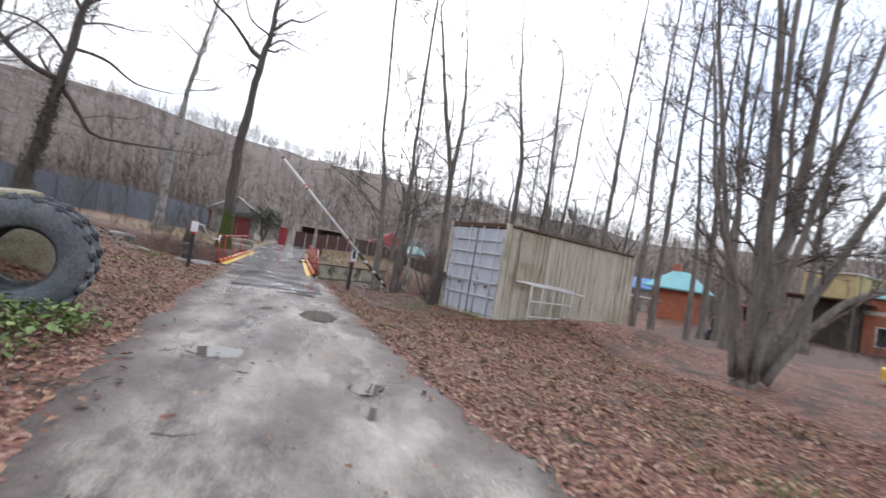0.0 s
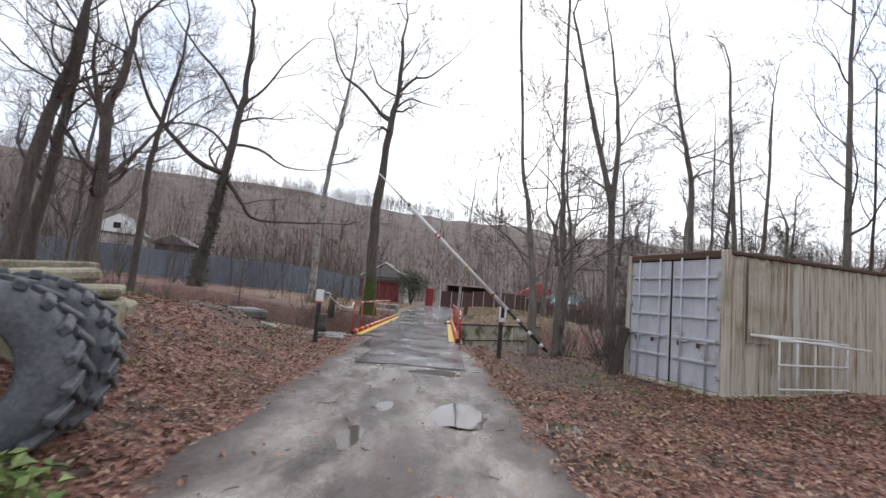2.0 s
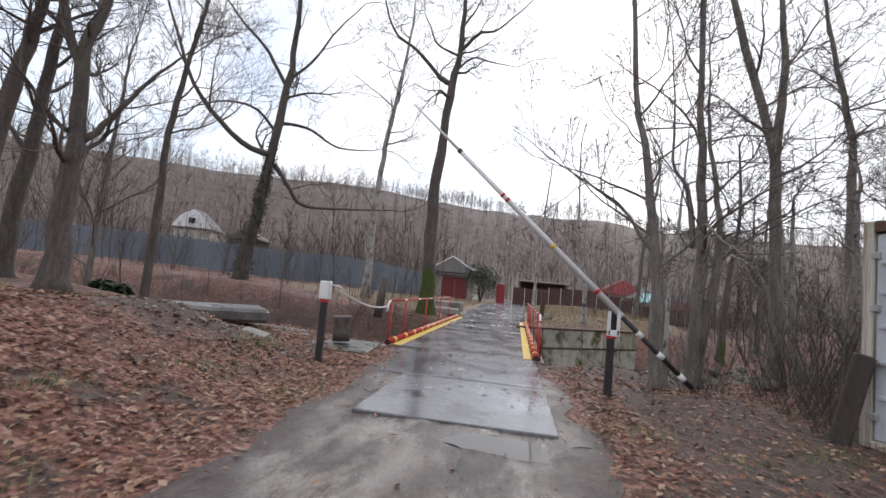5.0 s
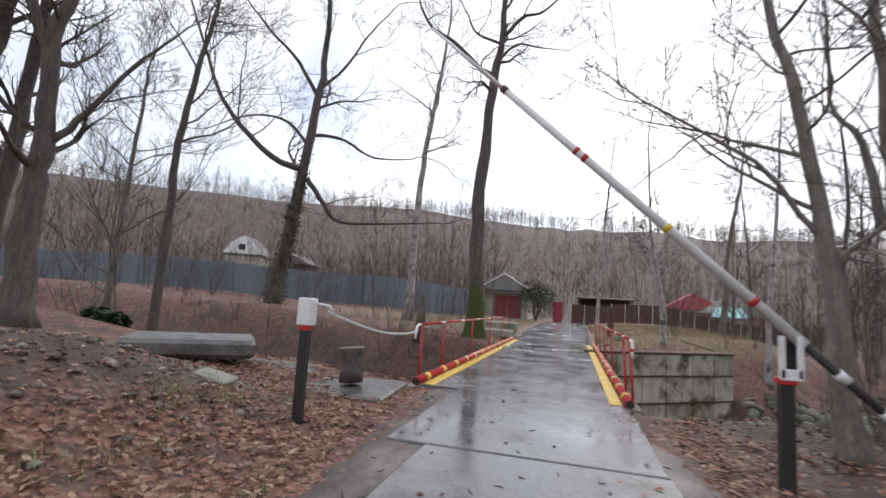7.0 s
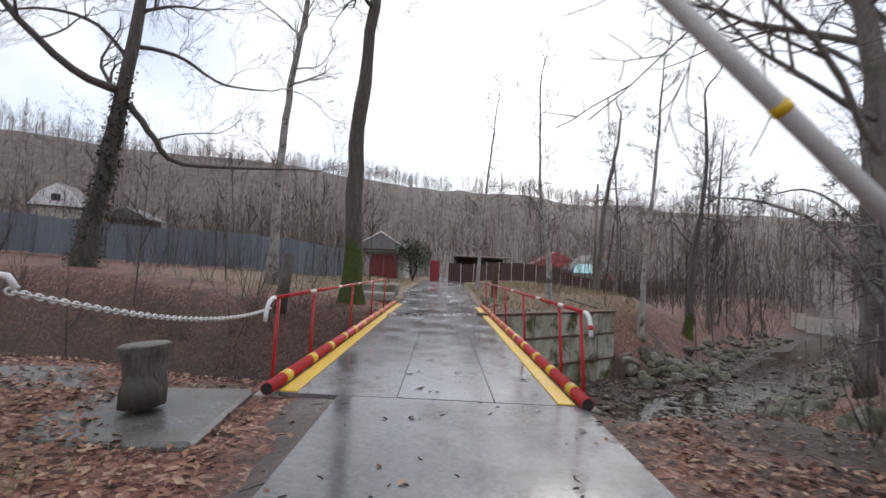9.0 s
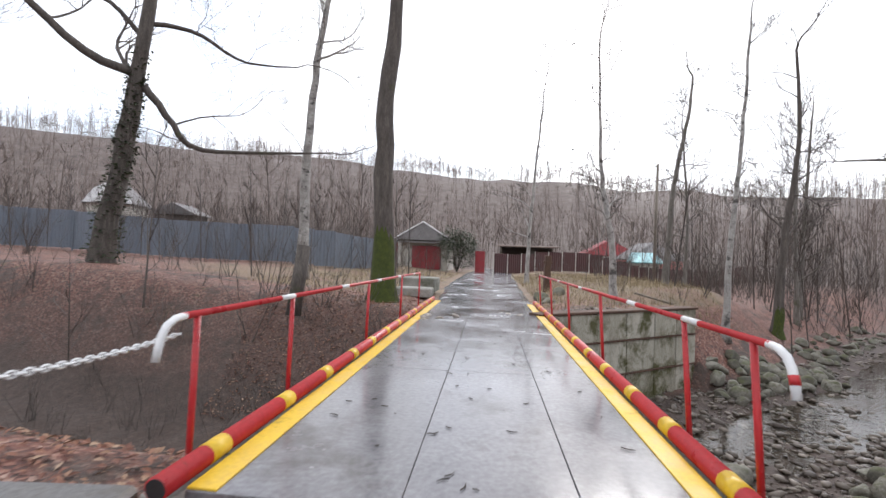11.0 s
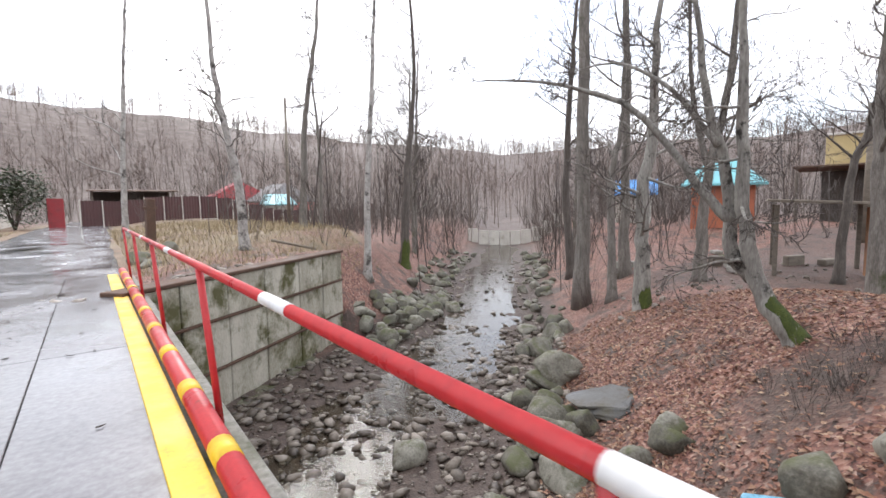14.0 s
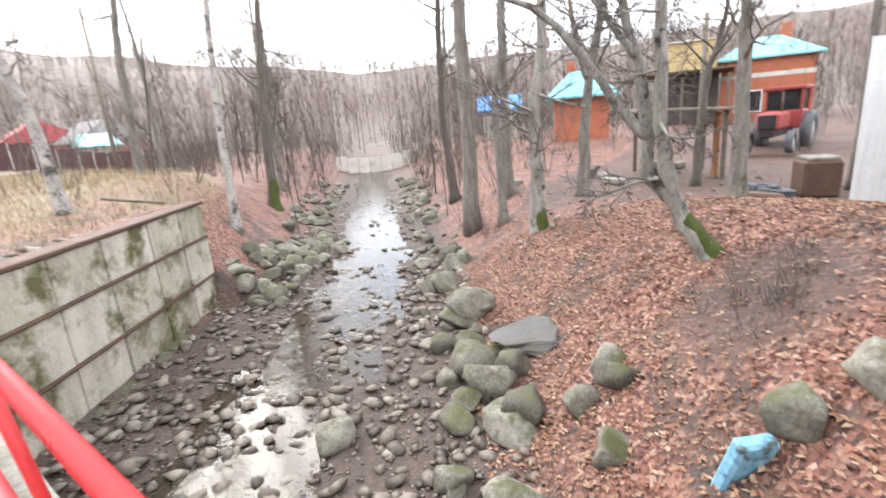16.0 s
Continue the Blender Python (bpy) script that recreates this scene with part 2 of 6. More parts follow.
MOSS = surface("moss", [(0.3, (0.018, 0.03, 0.006)), (0.7, (0.09, 0.11, 0.022))], 8, 60, (0.9, 1.0), bump=0.9, depth=0.03)
IVY = surface("ivy_leaf", [(0.2, (0.012, 0.022, 0.008)), (0.7, (0.05, 0.075, 0.028))], 6, 30, (0.4, 0.7), bump=0, island=0.5)
LEAF = surface("fallen_leaf", [(0.08, (0.055, 0.028, 0.02)), (0.3, (0.165, 0.066, 0.042)), (0.52, (0.26, 0.115, 0.07)), (0.72, (0.3, 0.175, 0.105)), (0.95, (0.43, 0.31, 0.215))], 1.5, 40, (0.55, 0.8), bump=0, island=0.75)
GREEN_LEAF = surface("green_leaf", [(0.2, (0.05, 0.085, 0.02)), (0.5, (0.12, 0.19, 0.045)), (0.8, (0.24, 0.3, 0.1))], 4, 30, (0.45, 0.7), bump=0, island=0.5)
STRAW = surface("dry_grass", [(0.2, (0.12, 0.09, 0.045)), (0.7, (0.4, 0.32, 0.19))], 3, 20, (0.8, 0.95), bump=0, island=0.5)
CONCRETE = surface("weathered_concrete", [(0.3, (0.13, 0.125, 0.11)), (0.5, (0.27, 0.26, 0.23)), (0.7, (0.4, 0.385, 0.35))], 1.4, 30, (0.75, 0.95), bump=0.4,
                   dirt=(0.075, 0.08, 0.04), dirt_scale=0.9, dirt_span=(0.5, 0.68), random_object=0.12)
PANEL = surface("stained_panel", [(0.28, (0.15, 0.135, 0.095)), (0.45, (0.36, 0.335, 0.265)), (0.65, (0.54, 0.51, 0.43))], 1.6, 34, (0.7, 0.95), bump=0.35,
                dirt=(0.095, 0.09, 0.035), dirt_scale=1.1, dirt_span=(0.47, 0.6), stretch=(1.6, 1.6, 0.4), random_object=0.2)
WET_DECK = surface("wet_deck_plate", [(0.3, (0.085, 0.083, 0.088)), (0.5, (0.165, 0.16, 0.168)), (0.7, (0.25, 0.243, 0.252))], 0.9, 24, (0.07, 0.28), bump=0.08,
                   dirt=(0.06, 0.052, 0.045), dirt_scale=0.8, dirt_span=(0.52, 0.66), random_object=0.15)
RED = surface("red_paint", [(0.3, (0.36, 0.016, 0.02)), (0.7, (0.56, 0.03, 0.033))], 3, 30, (0.25, 0.5), bump=0.08, dirt=(0.2, 0.03, 0.02), dirt_scale=5, dirt_span=(0.62, 0.75))
YELLOW = surface("yellow_paint", [(0.3, (0.55, 0.33, 0.012)), (0.7, (0.82, 0.55, 0.03))], 3, 30, (0.3, 0.6), bump=0.1, dirt=(0.24, 0.15, 0.03), dirt_scale=3, dirt_span=(0.6, 0.75))
WHITE = surface("white_paint", [(0.3, (0.6, 0.6, 0.6)), (0.7, (0.82, 0.82, 0.81))], 3, 30, (0.35, 0.6), bump=0.08, dirt=(0.35, 0.33, 0.3), dirt_scale=4, dirt_span=(0.62, 0.8))
BLACK = surface("black_paint", [(0.3, (0.012, 0.011, 0.012)), (0.7, (0.035, 0.03, 0.03))], 4, 30, (0.4, 0.7), bump=0.15)
STEEL = surface("rusty_steel", [(0.3, (0.05, 0.03, 0.022)), (0.6, (0.13, 0.075, 0.05)), (0.8, (0.2, 0.15, 0.12))], 5, 40, (0.6, 0.9), metal=0.2, bump=0.3)
RUBBER = surface("tyre_rubber", [(0.3, (0.035, 0.039, 0.046)), (0.5, (0.085, 0.092, 0.105)), (0.7, (0.17, 0.177, 0.188))], 4, 30, (0.6, 0.85), bump=0.25, dirt=(0.1, 0.095, 0.085), dirt_scale=2.5, dirt_span=(0.56, 0.75))
STONE = surface("river_stone", [(0.28, (0.055, 0.05, 0.038)), (0.5, (0.14, 0.13, 0.102)), (0.72, (0.28, 0.265, 0.22))], 3.5, 28, (0.55, 0.9), bump=0.7,
                dirt=(0.08, 0.07, 0.045), dirt_scale=2.4, dirt_span=(0.52, 0.66), random_object=0.35, moss=0.42, moss_colour=(0.075, 0.078, 0.03))
PEBBLE = surface("stream_gravel", [(0.2, (0.05, 0.038, 0.029)), (0.5, (0.125, 0.1, 0.077)), (0.8, (0.25, 0.213, 0.175))], 2, 25, (0.3, 0.75), bump=0.2, island=0.55)


# ---- mesh helpers ----
class Geo:
    """Vertices and faces of one mesh, with simple solids to add to it."""

    def __init__(self):
        self.v, self.f = [], []

    def add(self, verts, faces, m=None):
        n = len(self.v)
        self.v += [tuple(m @ Vector(p)) for p in verts] if m else [tuple(p) for p in verts]
        self.f += [tuple(n + i for i in f) for f in faces]
        return self

    def box(self, c, s, m=None, bevel=0.01):
        """A box with chamfered edges, centre c and full size s."""
        h = [d / 2 for d in s]
        b = min(bevel, *(d * 0.45 for d in h))
        verts, ids = [], {}
        for sx in (-1, 1):
            for sy in (-1, 1):
                for sz in (-1, 1):
                    for k in range(3):
                        p = [sx * h[0], sy * h[1], sz * h[2]]
                        for j in range(3):
                            if j != k:
                                p[j] -= (sx, sy, sz)[j] * b
                        ids[sx, sy, sz, k] = len(verts)
                        verts.append((c[0] + p[0], c[1] + p[1], c[2] + p[2]))
        faces = []
        for k in range(3):
            i, j = (k + 1) % 3, (k + 2) % 3
            for s0 in (-1, 1):
                q = []
                for si, sj in ((-1, -1), (1, -1), (1, 1), (-1, 1)):
                    key = [0, 0, 0]
                    key[k], key[i], key[j] = s0, si, sj
                    q.append(ids[(*key, k)])
                faces.append(q if s0 > 0 else q[::-1])
            for si in (-1, 1):
                for sj in (-1, 1):
                    a, d = [0, 0, 0], [0, 0, 0]
                    a[k], d[k] = -1, 1
                    a[i] = d[i] = si
                    a[j] = d[j] = sj
                    q = [ids[(*a, i)], ids[(*d, i)], ids[(*d, j)], ids[(*a, j)]]
                    faces.append(q if si * sj < 0 else q[::-1])
        for sx in (-1, 1):
            for sy in (-1, 1):
                for sz in (-1, 1):
                    q = [ids[sx, sy, sz, k] for k in range(3)]
                    faces.append(q if sx * sy * sz > 0 else q[::-1])
        return self.add(verts, faces, m)

    def tube(self, pts, radii, sides=8, cap=True):
        pts = [Vector(p) for p in pts]
        if not isinstance(radii, (list, tuple)):
            radii = [radii] * len(pts)
        rings, n0 = [], len(self.v)
        d0 = (pts[1] - pts[0]).normalized()
        u = d0.cross(Vector((0.3, 0.9, 0.1)) if abs(d0.z) > 0.8 else Vector((0, 0, 1))).normalized()
        for i, p in enumerate(pts):
            d = (pts[min(i + 1, len(pts) - 1)] - pts[max(i - 1, 0)]).normalized()
            u = (u - d * u.dot(d)).normalized()
            w = d.cross(u)
            for k in range(sides):
                a = 2 * math.pi * k / sides
                self.v.append(tuple(p + (u * math.cos(a) + w * math.sin(a)) * radii[i]))
        for i in range(len(pts) - 1):
            for k in range(sides):
                a, b = n0 + i * sides + k, n0 + i * sides + (k + 1) % sides
                self.f.append((a, b, b + sides, a + sides))
        if cap:
            self.f.append(tuple(n0 + k for k in reversed(range(sides))))
            self.f.append(tuple(n0 + (len(pts) - 1) * sides + k for k in range(sides)))
        return self

    def lathe(self, profile, sides, m):
        """A closed ring swept round the local z axis; profile: (radius, z)."""
        verts = [(r * math.cos(2 * math.pi * k / sides), r * math.sin(2 * math.pi * k / sides), z) for k in range(sides) for r, z in profile]
        n = len(profile)
        faces = [(k * n + i, ((k + 1) % sides) * n + i, ((k + 1) % sides) * n + (i + 1) % n, k * n + (i + 1) % n) for k in range(sides) for i in range(n)]
        return self.add(verts, faces, m)

    def mesh(self, name, material, smooth=False):
        me = bpy.data.meshes.new(name)
        me.from_pydata(self.v, [], self.f)
        if smooth:
            me.shade_smooth()
        me.materials.append(material)
        me.update()
        return me


def part(name, geo, material, parent, label="", smooth=False):
    ob = new(name, geo.mesh(name, material, smooth))
    ob.parent = parent
    return tagged(ob, label)


def empty(name, at, label, category, group="", kind="", turn=0.0):
    ob = new(name)
    ob.empty_display_size = 0.2
    ob.matrix_world = pose(*at, 0, 0, turn)
    return tagged(ob, label, category, group, kind)


def thing(name, geo, material, label, category, group="", kind="", smooth=False, at=None):
    ob = new(name, geo.mesh(name, material, smooth))
    if at is not None:
        ob.matrix_world = at
    return tagged(ob, label, category, group, kind)


# ---- the lie of the land ----
STREAM = np.array([(-90, 12, 2.0, 3.0, 4.0), (-30, 7.5, 2.0, 3.0, 4.0), (-10, 5.5, 1.8, 2.6, 3.5), (-2.5, 4.6, 2.2, 2.0, 3.2), (1.6, 5.9, 2.9, 4.2, 1.0),
                   (5, 8.2, 2.6, 5.0, 1.0), (10.4, 11.7, 1.6, 4.6, 4.0), (19.7, 21.2, 2.0, 5.0, 5.0), (32, 33, 2.0, 5.0, 5.0), (110, 112, 2.0, 5.0, 5.0)], float)
WALL_A, WALL_B = np.array((1.35, 9.0)), np.array((6.5, 13.0))
BED, WATER_Z = -2.53, -2.452


def ease(a, b, x):
    t = np.clip((x - a) / (b - a), 0, 1)
    return t * t * (3 - 2 * t)


def wavy(x, y, s, k=0.0):
    return (np.sin(x * s + 1.3 + k) * np.cos(y * s * 1.13 + 0.4 - k) + 0.5 * np.sin(x * s * 2.3 - y * s * 1.7 + 2.1 + k) + 0.3 * np.cos(x * s * 4.1 + y * s * 3.7 + k)) / 1.8


def stream_at(x, y):
    """Distance to the stream's middle, the side (+1 beyond it) and the local half width and bank widths."""
    best = np.full(np.shape(x), 1e9)
    out = [np.zeros(np.shape(x)) for _ in range(4)]
    for a, b in zip(STREAM[:-1], STREAM[1:]):
        d = b[:2] - a[:2]
        t = np.clip(((x - a[0]) * d[0] + (y - a[1]) * d[1]) / (d @ d), 0, 1)
        dx, dy = x - a[0] - t * d[0], y - a[1] - t * d[1]
        dist = np.hypot(dx, dy)
        near = dist < best
        best = np.where(near, dist, best)
        values = (np.sign(d[0] * dy - d[1] * dx), *(a[k] + (b[k] - a[k]) * t for k in (2, 3, 4)))
        out = [np.where(near, v, o) for v, o in zip(values, out)]
    return (best, *out)


PUDDLES = ((0.19, -11.62, 0.2, 0.22), (1.57, -12.55, 0.14, 0.13), (1.3, -8.45, 0.26, 0.5), (2.5, -8.55, 0.2, 0.34), (0.95, -5.55, 0.42, 0.2), (0.3, -9.5, 0.1, 0.34), (1.54, -13.2, 0.09, 0.13), (0.45, -8.3, 0.09, 0.24))


def land(x, y):
    """Height of the ground."""
    x, y = np.asarray(x, float), np.asarray(y, float)
    z = 0.05 * wavy(x, y, 0.9) * ease(0.4, 2.0, np.abs(x - 0.6 + y * 0.07) - 1.0)
    rise = ease(-1.3, -4.2, x + 0.05 * (y + 6))
    z = z + rise * (0.95 * np.exp(-(((y + 7.5) / 4.3) ** 2)) + 0.12) + 0.55 * ease(-5, -13, x) + 0.5 * ease(-14, -30, x)
    z = z + 0.5 * np.exp(-(((x - 8.8) / 2.6) ** 2 + ((y + 7.0) / 1.0) ** 2))
    z = z - 0.9 * ease(8.5, 14.5, x) * ease(-3, 1.5, y) * (1 - 0.7 * ease(23, 29, x)) + 0.1 * ease(8, 12, y) + 0.35 * ease(2, 5, x) * ease(13.5, 17, y) * ease(18, 10, x)
    z = z + 0.22 * np.exp(-(((x - 3.3) / 0.8) ** 2 + ((y + 0.1) / 0.9) ** 2))
    z = z + 0.24 * np.exp(-(((x + 3.9) / 1.0) ** 2 + ((y + 3.6) / 1.1) ** 2))
    z = z - 0.14 * ease(2.5, 1.75, np.abs(x)) * ease(8, 11, y) * ease(22, 14, y)
    for px, py, prx, pry in PUDDLES:
        z = z - 0.055 * ease(1.5, 0.5, np.hypot((x - px) / prx, (y - py) / pry))
    d, side, hw, wn_, wf_ = stream_at(x, y)
    width = np.where(side > 0, wf_, wn_)
    bank = ease(0, 1, (d - hw) / width)
    t = ((x - WALL_A[0]) * (WALL_B - WALL_A)[0] + (y - WALL_A[1]) * (WALL_B - WALL_A)[1]) / ((WALL_B - WALL_A) @ (WALL_B - WALL_A))
    n = np.array((-(WALL_B - WALL_A)[1], (WALL_B - WALL_A)[0])) / np.linalg.norm(WALL_B - WALL_A)
    beyond = (x - WALL_A[0]) * n[0] + (y - WALL_A[1]) * n[1]
    behind = (t > -0.6) & (t < 0.985) & (side > 0) & (x > -1.8)
    bank = np.where(behind, ease(0.1, 0.3, beyond), bank)
    under = (np.abs(x) < 1.75) & (side < 0)
    bank = np.where(under, ease(0.85, 0.55, y), bank)
    bed = BED + 0.07 * wavy(x, y, 1.9) + 0.16 * ease(0.2, 1, d / hw) + 0.05 * wavy(x, y, 5.0, 1.0) + 0.05 * ease(9, 5, x)
    z = bed + (z - bed) * bank
    r, az = np.hypot(x, y - 5), np.degrees(np.arctan2(-x, y - 5))
    up = np.interp(az, (-180, -110, -80, -54, -44, -36, -25, -16, -9, 0, 8, 14, 20, 30, 40, 50, 60, 120, 180),
                   (0.1, 0.12, 0.115, 0.1, 0.104, 0.122, 0.134, 0.145, 0.16, 0.162, 0.176, 0.184, 0.19, 0.19, 0.18, 0.17, 0.155, 0.12, 0.1))
    hill = up * r * ease(75, 230, r) * ease(2500, 400, r) + 6 * wavy(x, y, 0.02) * ease(90, 200, r)
    return z + hill


def land_at(x, y):
    return float(land(np.array([x]), np.array([y]))[0])


def spread(lo, hi, fine, far, growth=1.14):
    vals, step = list(np.arange(lo, hi + 1e-6, fine)), fine
    a, b = lo, hi
    while b < far:
        step *= growth
        a, b = a - step, b + step
        vals = [a] + vals + [b]
    return np.array(vals)


def build_ground():
    xs, ys = spread(-7, 13, 0.2, 2400), spread(-18, 17, 0.2, 2400)
    X, Y = np.meshgrid(xs, ys)
    Z = land(X, Y)
    ny, nx = X.shape
    verts = np.stack([X, Y, Z], -1).reshape(-1, 3)
    idx = np.arange(ny * nx).reshape(ny, nx)
    faces = np.stack([idx[:-1, :-1], idx[:-1, 1:], idx[1:, 1:], idx[1:, :-1]], -1).reshape(-1, 4)
    me = bpy.data.meshes.new("ground")
    me.from_pydata(verts.tolist(), [], faces.tolist())
    me.shade_smooth()
    d, side, hw, wn_, wf_ = stream_at(X, Y)
    bare = np.clip(ease(1.2, 0.2, (d - hw) / 1.2) + 0.8 * ease(0.45, 0.7, wavy(X, Y, 0.7, 3.0)) * (X > 1) * (X < 6) * (Y > -6) * (Y < 1), 0, 1)
    bare = np.clip(bare + 0.85 * ease(1.4, 0.7, np.hypot((X - 3.6) / 1.2, (Y + 3.4) / 3.0)) + 0.9 * ease(1.3, 0.6, np.hypot((X + 4.2) / 1.6, (Y + 3.4) / 1.6))
                   + 0.7 * ease(12, 15, X) * (Y < 9) * (Y > -6) + 0.75 * ease(-1.5, -2.2, X) * ease(1.0, 2.5, Y) * ease(12, 8.5, Y), 0, 1)
    straw = ease(12.5, 14.5, Y) * ease(60, 50, Y) * (0.55 + 0.45 * wavy(X, Y, 0.8)) * (side > 0) * ease(14, 9, X) * ease(-14, -9, X)
    far = ease(60, 90, np.hypot(X, Y))
    straw = straw * (1 - far) * ease(-0.25, 0.0, Z)
    bare = np.clip(bare + 0.95 * ease(1.4, 0.8, np.hypot((X - 3.4) / 1.0, (Y - 0.1) / 1.3)) + 0.8 * ease(1.3, 0.7, np.hypot((X - 7.0) / 0.9, (Y - 2.3) / 0.8)), 0, 1)
    for name, w in (("bare", bare), ("straw", np.clip(straw, 0, 1)), ("wooded", ease(38, 75, np.hypot(X, Y - 5)))):
        me.attributes.new(name, "FLOAT", "POINT").data.foreach_set("value", w.reshape(-1).astype(np.float32))
    me.materials.append(GROUND)
    return tagged(new("ground", me), "uneven ground covered in brown leaf litter and mud", "ground", kind="structure")


build_ground()


def road_middle(y):
    return np.interp(y, (-40, -20, -15.3, -12, -8, -5, -2.5, 0), (2.6, 1.6, 1.17, 0.78, 0.55, 0.45, 0.36, 0.05))


def build_road():
    """The muddy track up to the bridge; its edges sink under the litter."""
    ys, us = np.arange(-40, -0.02, 0.15), np.linspace(-1, 1, 31)
    Y, U = np.meshgrid(ys, us, indexing="ij")
    half = np.interp(Y, (-40, -16, -9, -4, -1, 0), (1.75, 1.75, 1.7, 1.65, 1.55, 1.5))
    X = road_middle(Y) + U * half
    edge = np.abs(U)
    rut = np.exp(-((edge - 0.5) / 0.16) ** 2)
    Z = land(X, Y) + 0.035 - 0.085 * ease(0.78, 1.0, edge + 0.1 * wavy(X, Y, 2.2) + 0.05 * wavy(X, Y, 7.0)) - 0.02 * rut * ease(-1.5, -4, Y) + 0.014 * wavy(X, Y, 3.1) + 0.012 * wavy(X, Y, 9.0, 2.0) * ease(-4, -5, Y)
    ny, nx = X.shape
    idx = np.arange(ny * nx).reshape(ny, nx)
    faces = np.stack([idx[:-1, :-1], idx[:-1, 1:], idx[1:, 1:], idx[1:, :-1]], -1).reshape(-1, 4)
    me = bpy.data.meshes.new("road")
    me.from_pydata(np.stack([X, Y, Z], -1).reshape(-1, 3).tolist(), [], faces.tolist())
    me.shade_smooth()
    verge = np.clip(ease(0.48, 0.82, edge + 0.16 * wavy(X, Y, 2.2) + 0.06 * wavy(X, Y, 6.0)) + (0.62 + 0.4 * wavy(X, Y, 1.7, 2.0)) * np.exp(-((U - 0.02 + 0.08 * wavy(X, Y, 0.9)) / 0.17) ** 2) * ease(-4, -6, Y), 0, 1)
    me.attributes.new("verge", "FLOAT", "POINT").data.foreach_set("value", verge.reshape(-1).astype(np.float32))
    me.materials.append(ROAD)
    tagged(new("road", me), "wet muddy gravel track with ruts and puddles", "road", kind="structure")


build_road()


def build_far_road():
    ys, us = np.arange(11.9, 62, 0.5), np.linspace(-1, 1, 17)
    Y, U = np.meshgrid(ys, us, indexing="ij")
    X = np.interp(Y, (11.9, 20, 40, 62), (0.05, -0.1, 0.2, 1.5)) + U * np.interp(Y, (11.9, 16, 40), (1.55, 1.7, 2.1))
    Z = land(X, Y) + 0.07 - 0.11 * ease(0.85, 1, np.abs(U) + 0.08 * wavy(X, Y, 1.5)) + 0.015 * wavy(X, Y, 1.3)
    ny, nx = X.shape
    idx = np.arange(ny * nx).reshape(ny, nx)
    faces = np.stack([idx[:-1, :-1], idx[:-1, 1:], idx[1:, 1:], idx[1:, :-1]], -1).reshape(-1, 4)
    me = bpy.data.meshes.new("road_beyond_bridge")
    me.from_pydata(np.stack([X, Y, Z], -1).reshape(-1, 3).tolist(), [], faces.tolist())
    me.shade_smooth()
    me.materials.append(WET_DECK)
    tagged(new("road_beyond_bridge", me), "wet grey concrete road beyond the bridge", "road", kind="structure")


build_far_road()


def build_water():
    """The stream's surface, in a band along its bed."""
    g = Geo()
    pts = []
    for a, b in zip(STREAM[:-1], STREAM[1:]):
        for t in np.linspace(0, 1, 12, endpoint=False):
            pts.append(a + (b - a) * t)
    pts = np.array(pts)
    tang = np.gradient(pts[:, :2], axis=0)
    tang /= np.linalg.norm(tang, axis=1)[:, None]
    for p, d in zip(pts, tang):
        w = p[2] + 1.3
        for s in (-1, -0.33, 0.33, 1):
            g.v.append((p[0] - d[1] * w * s, p[1] + d[0] * w * s, WATER_Z))
    for i in range(len(pts) - 1):
        for k in range(3):
            g.f.append((i * 4 + k, (i + 1) * 4 + k, (i + 1) * 4 + k + 1, i * 4 + k + 1))
    ob = thing("water", g, WATER, "shallow clear stream water over gravel", "water", kind="structure")
    ob.visible_shadow = False


build_water()


def puddle(x, y, rx, ry, seed):
    g, n = Geo(), 56
    rnd = random.Random(seed)
    ph = [rnd.uniform(0, 6) for _ in range(4)]
    z = land_at(x, y) + (0.07 if abs(x - float(road_middle(y))) < 1.4 else 0.03)
    g.v.append((0, 0, 0))
    for k in range(n):
        a = 2 * math.pi * k / n
        r = 1.35 + 0.22 * math.sin(2 * a + ph[0]) + 0.16 * math.sin(3 * a + ph[1]) + 0.08 * math.sin(5 * a + ph[2]) + 0.02 * math.sin(13 * a + ph[3])
        g.v.append((rx * r * math.cos(a), ry * r * math.sin(a), 0.0))
    g.f = [(0, 1 + k, 1 + (k + 1) % n) for k in range(n)]
    thing("puddle", g, PUDDLE, "rain puddle standing in the muddy track", "puddle", "puddles on the track", smooth=True, at=pose(x, y, z))


# ---- trees ----
def curve_points(path, n, rnd, wobble):
    """n points along a smooth line through the path's points."""
    p = [Vector(q) for q in path]
    out = []
    for i in range(n):
        s = i / (n - 1) * (len(p) - 1)
        k = min(int(s), len(p) - 2)
        f = s - k
        a, b, c, d = p[max(k - 1, 0)], p[k], p[k + 1], p[min(k + 2, len(p) - 1)]
        q = 0.5 * (2 * b + (c - a) * f + (2 * a - 5 * b + 4 * c - d) * f * f + (3 * b - a - 3 * c + d) * f ** 3)
        if 0 < i < n - 1:
            q += Vector((rnd.uniform(-1, 1), rnd.uniform(-1, 1), 0)) * wobble
        out.append(q)
    return out


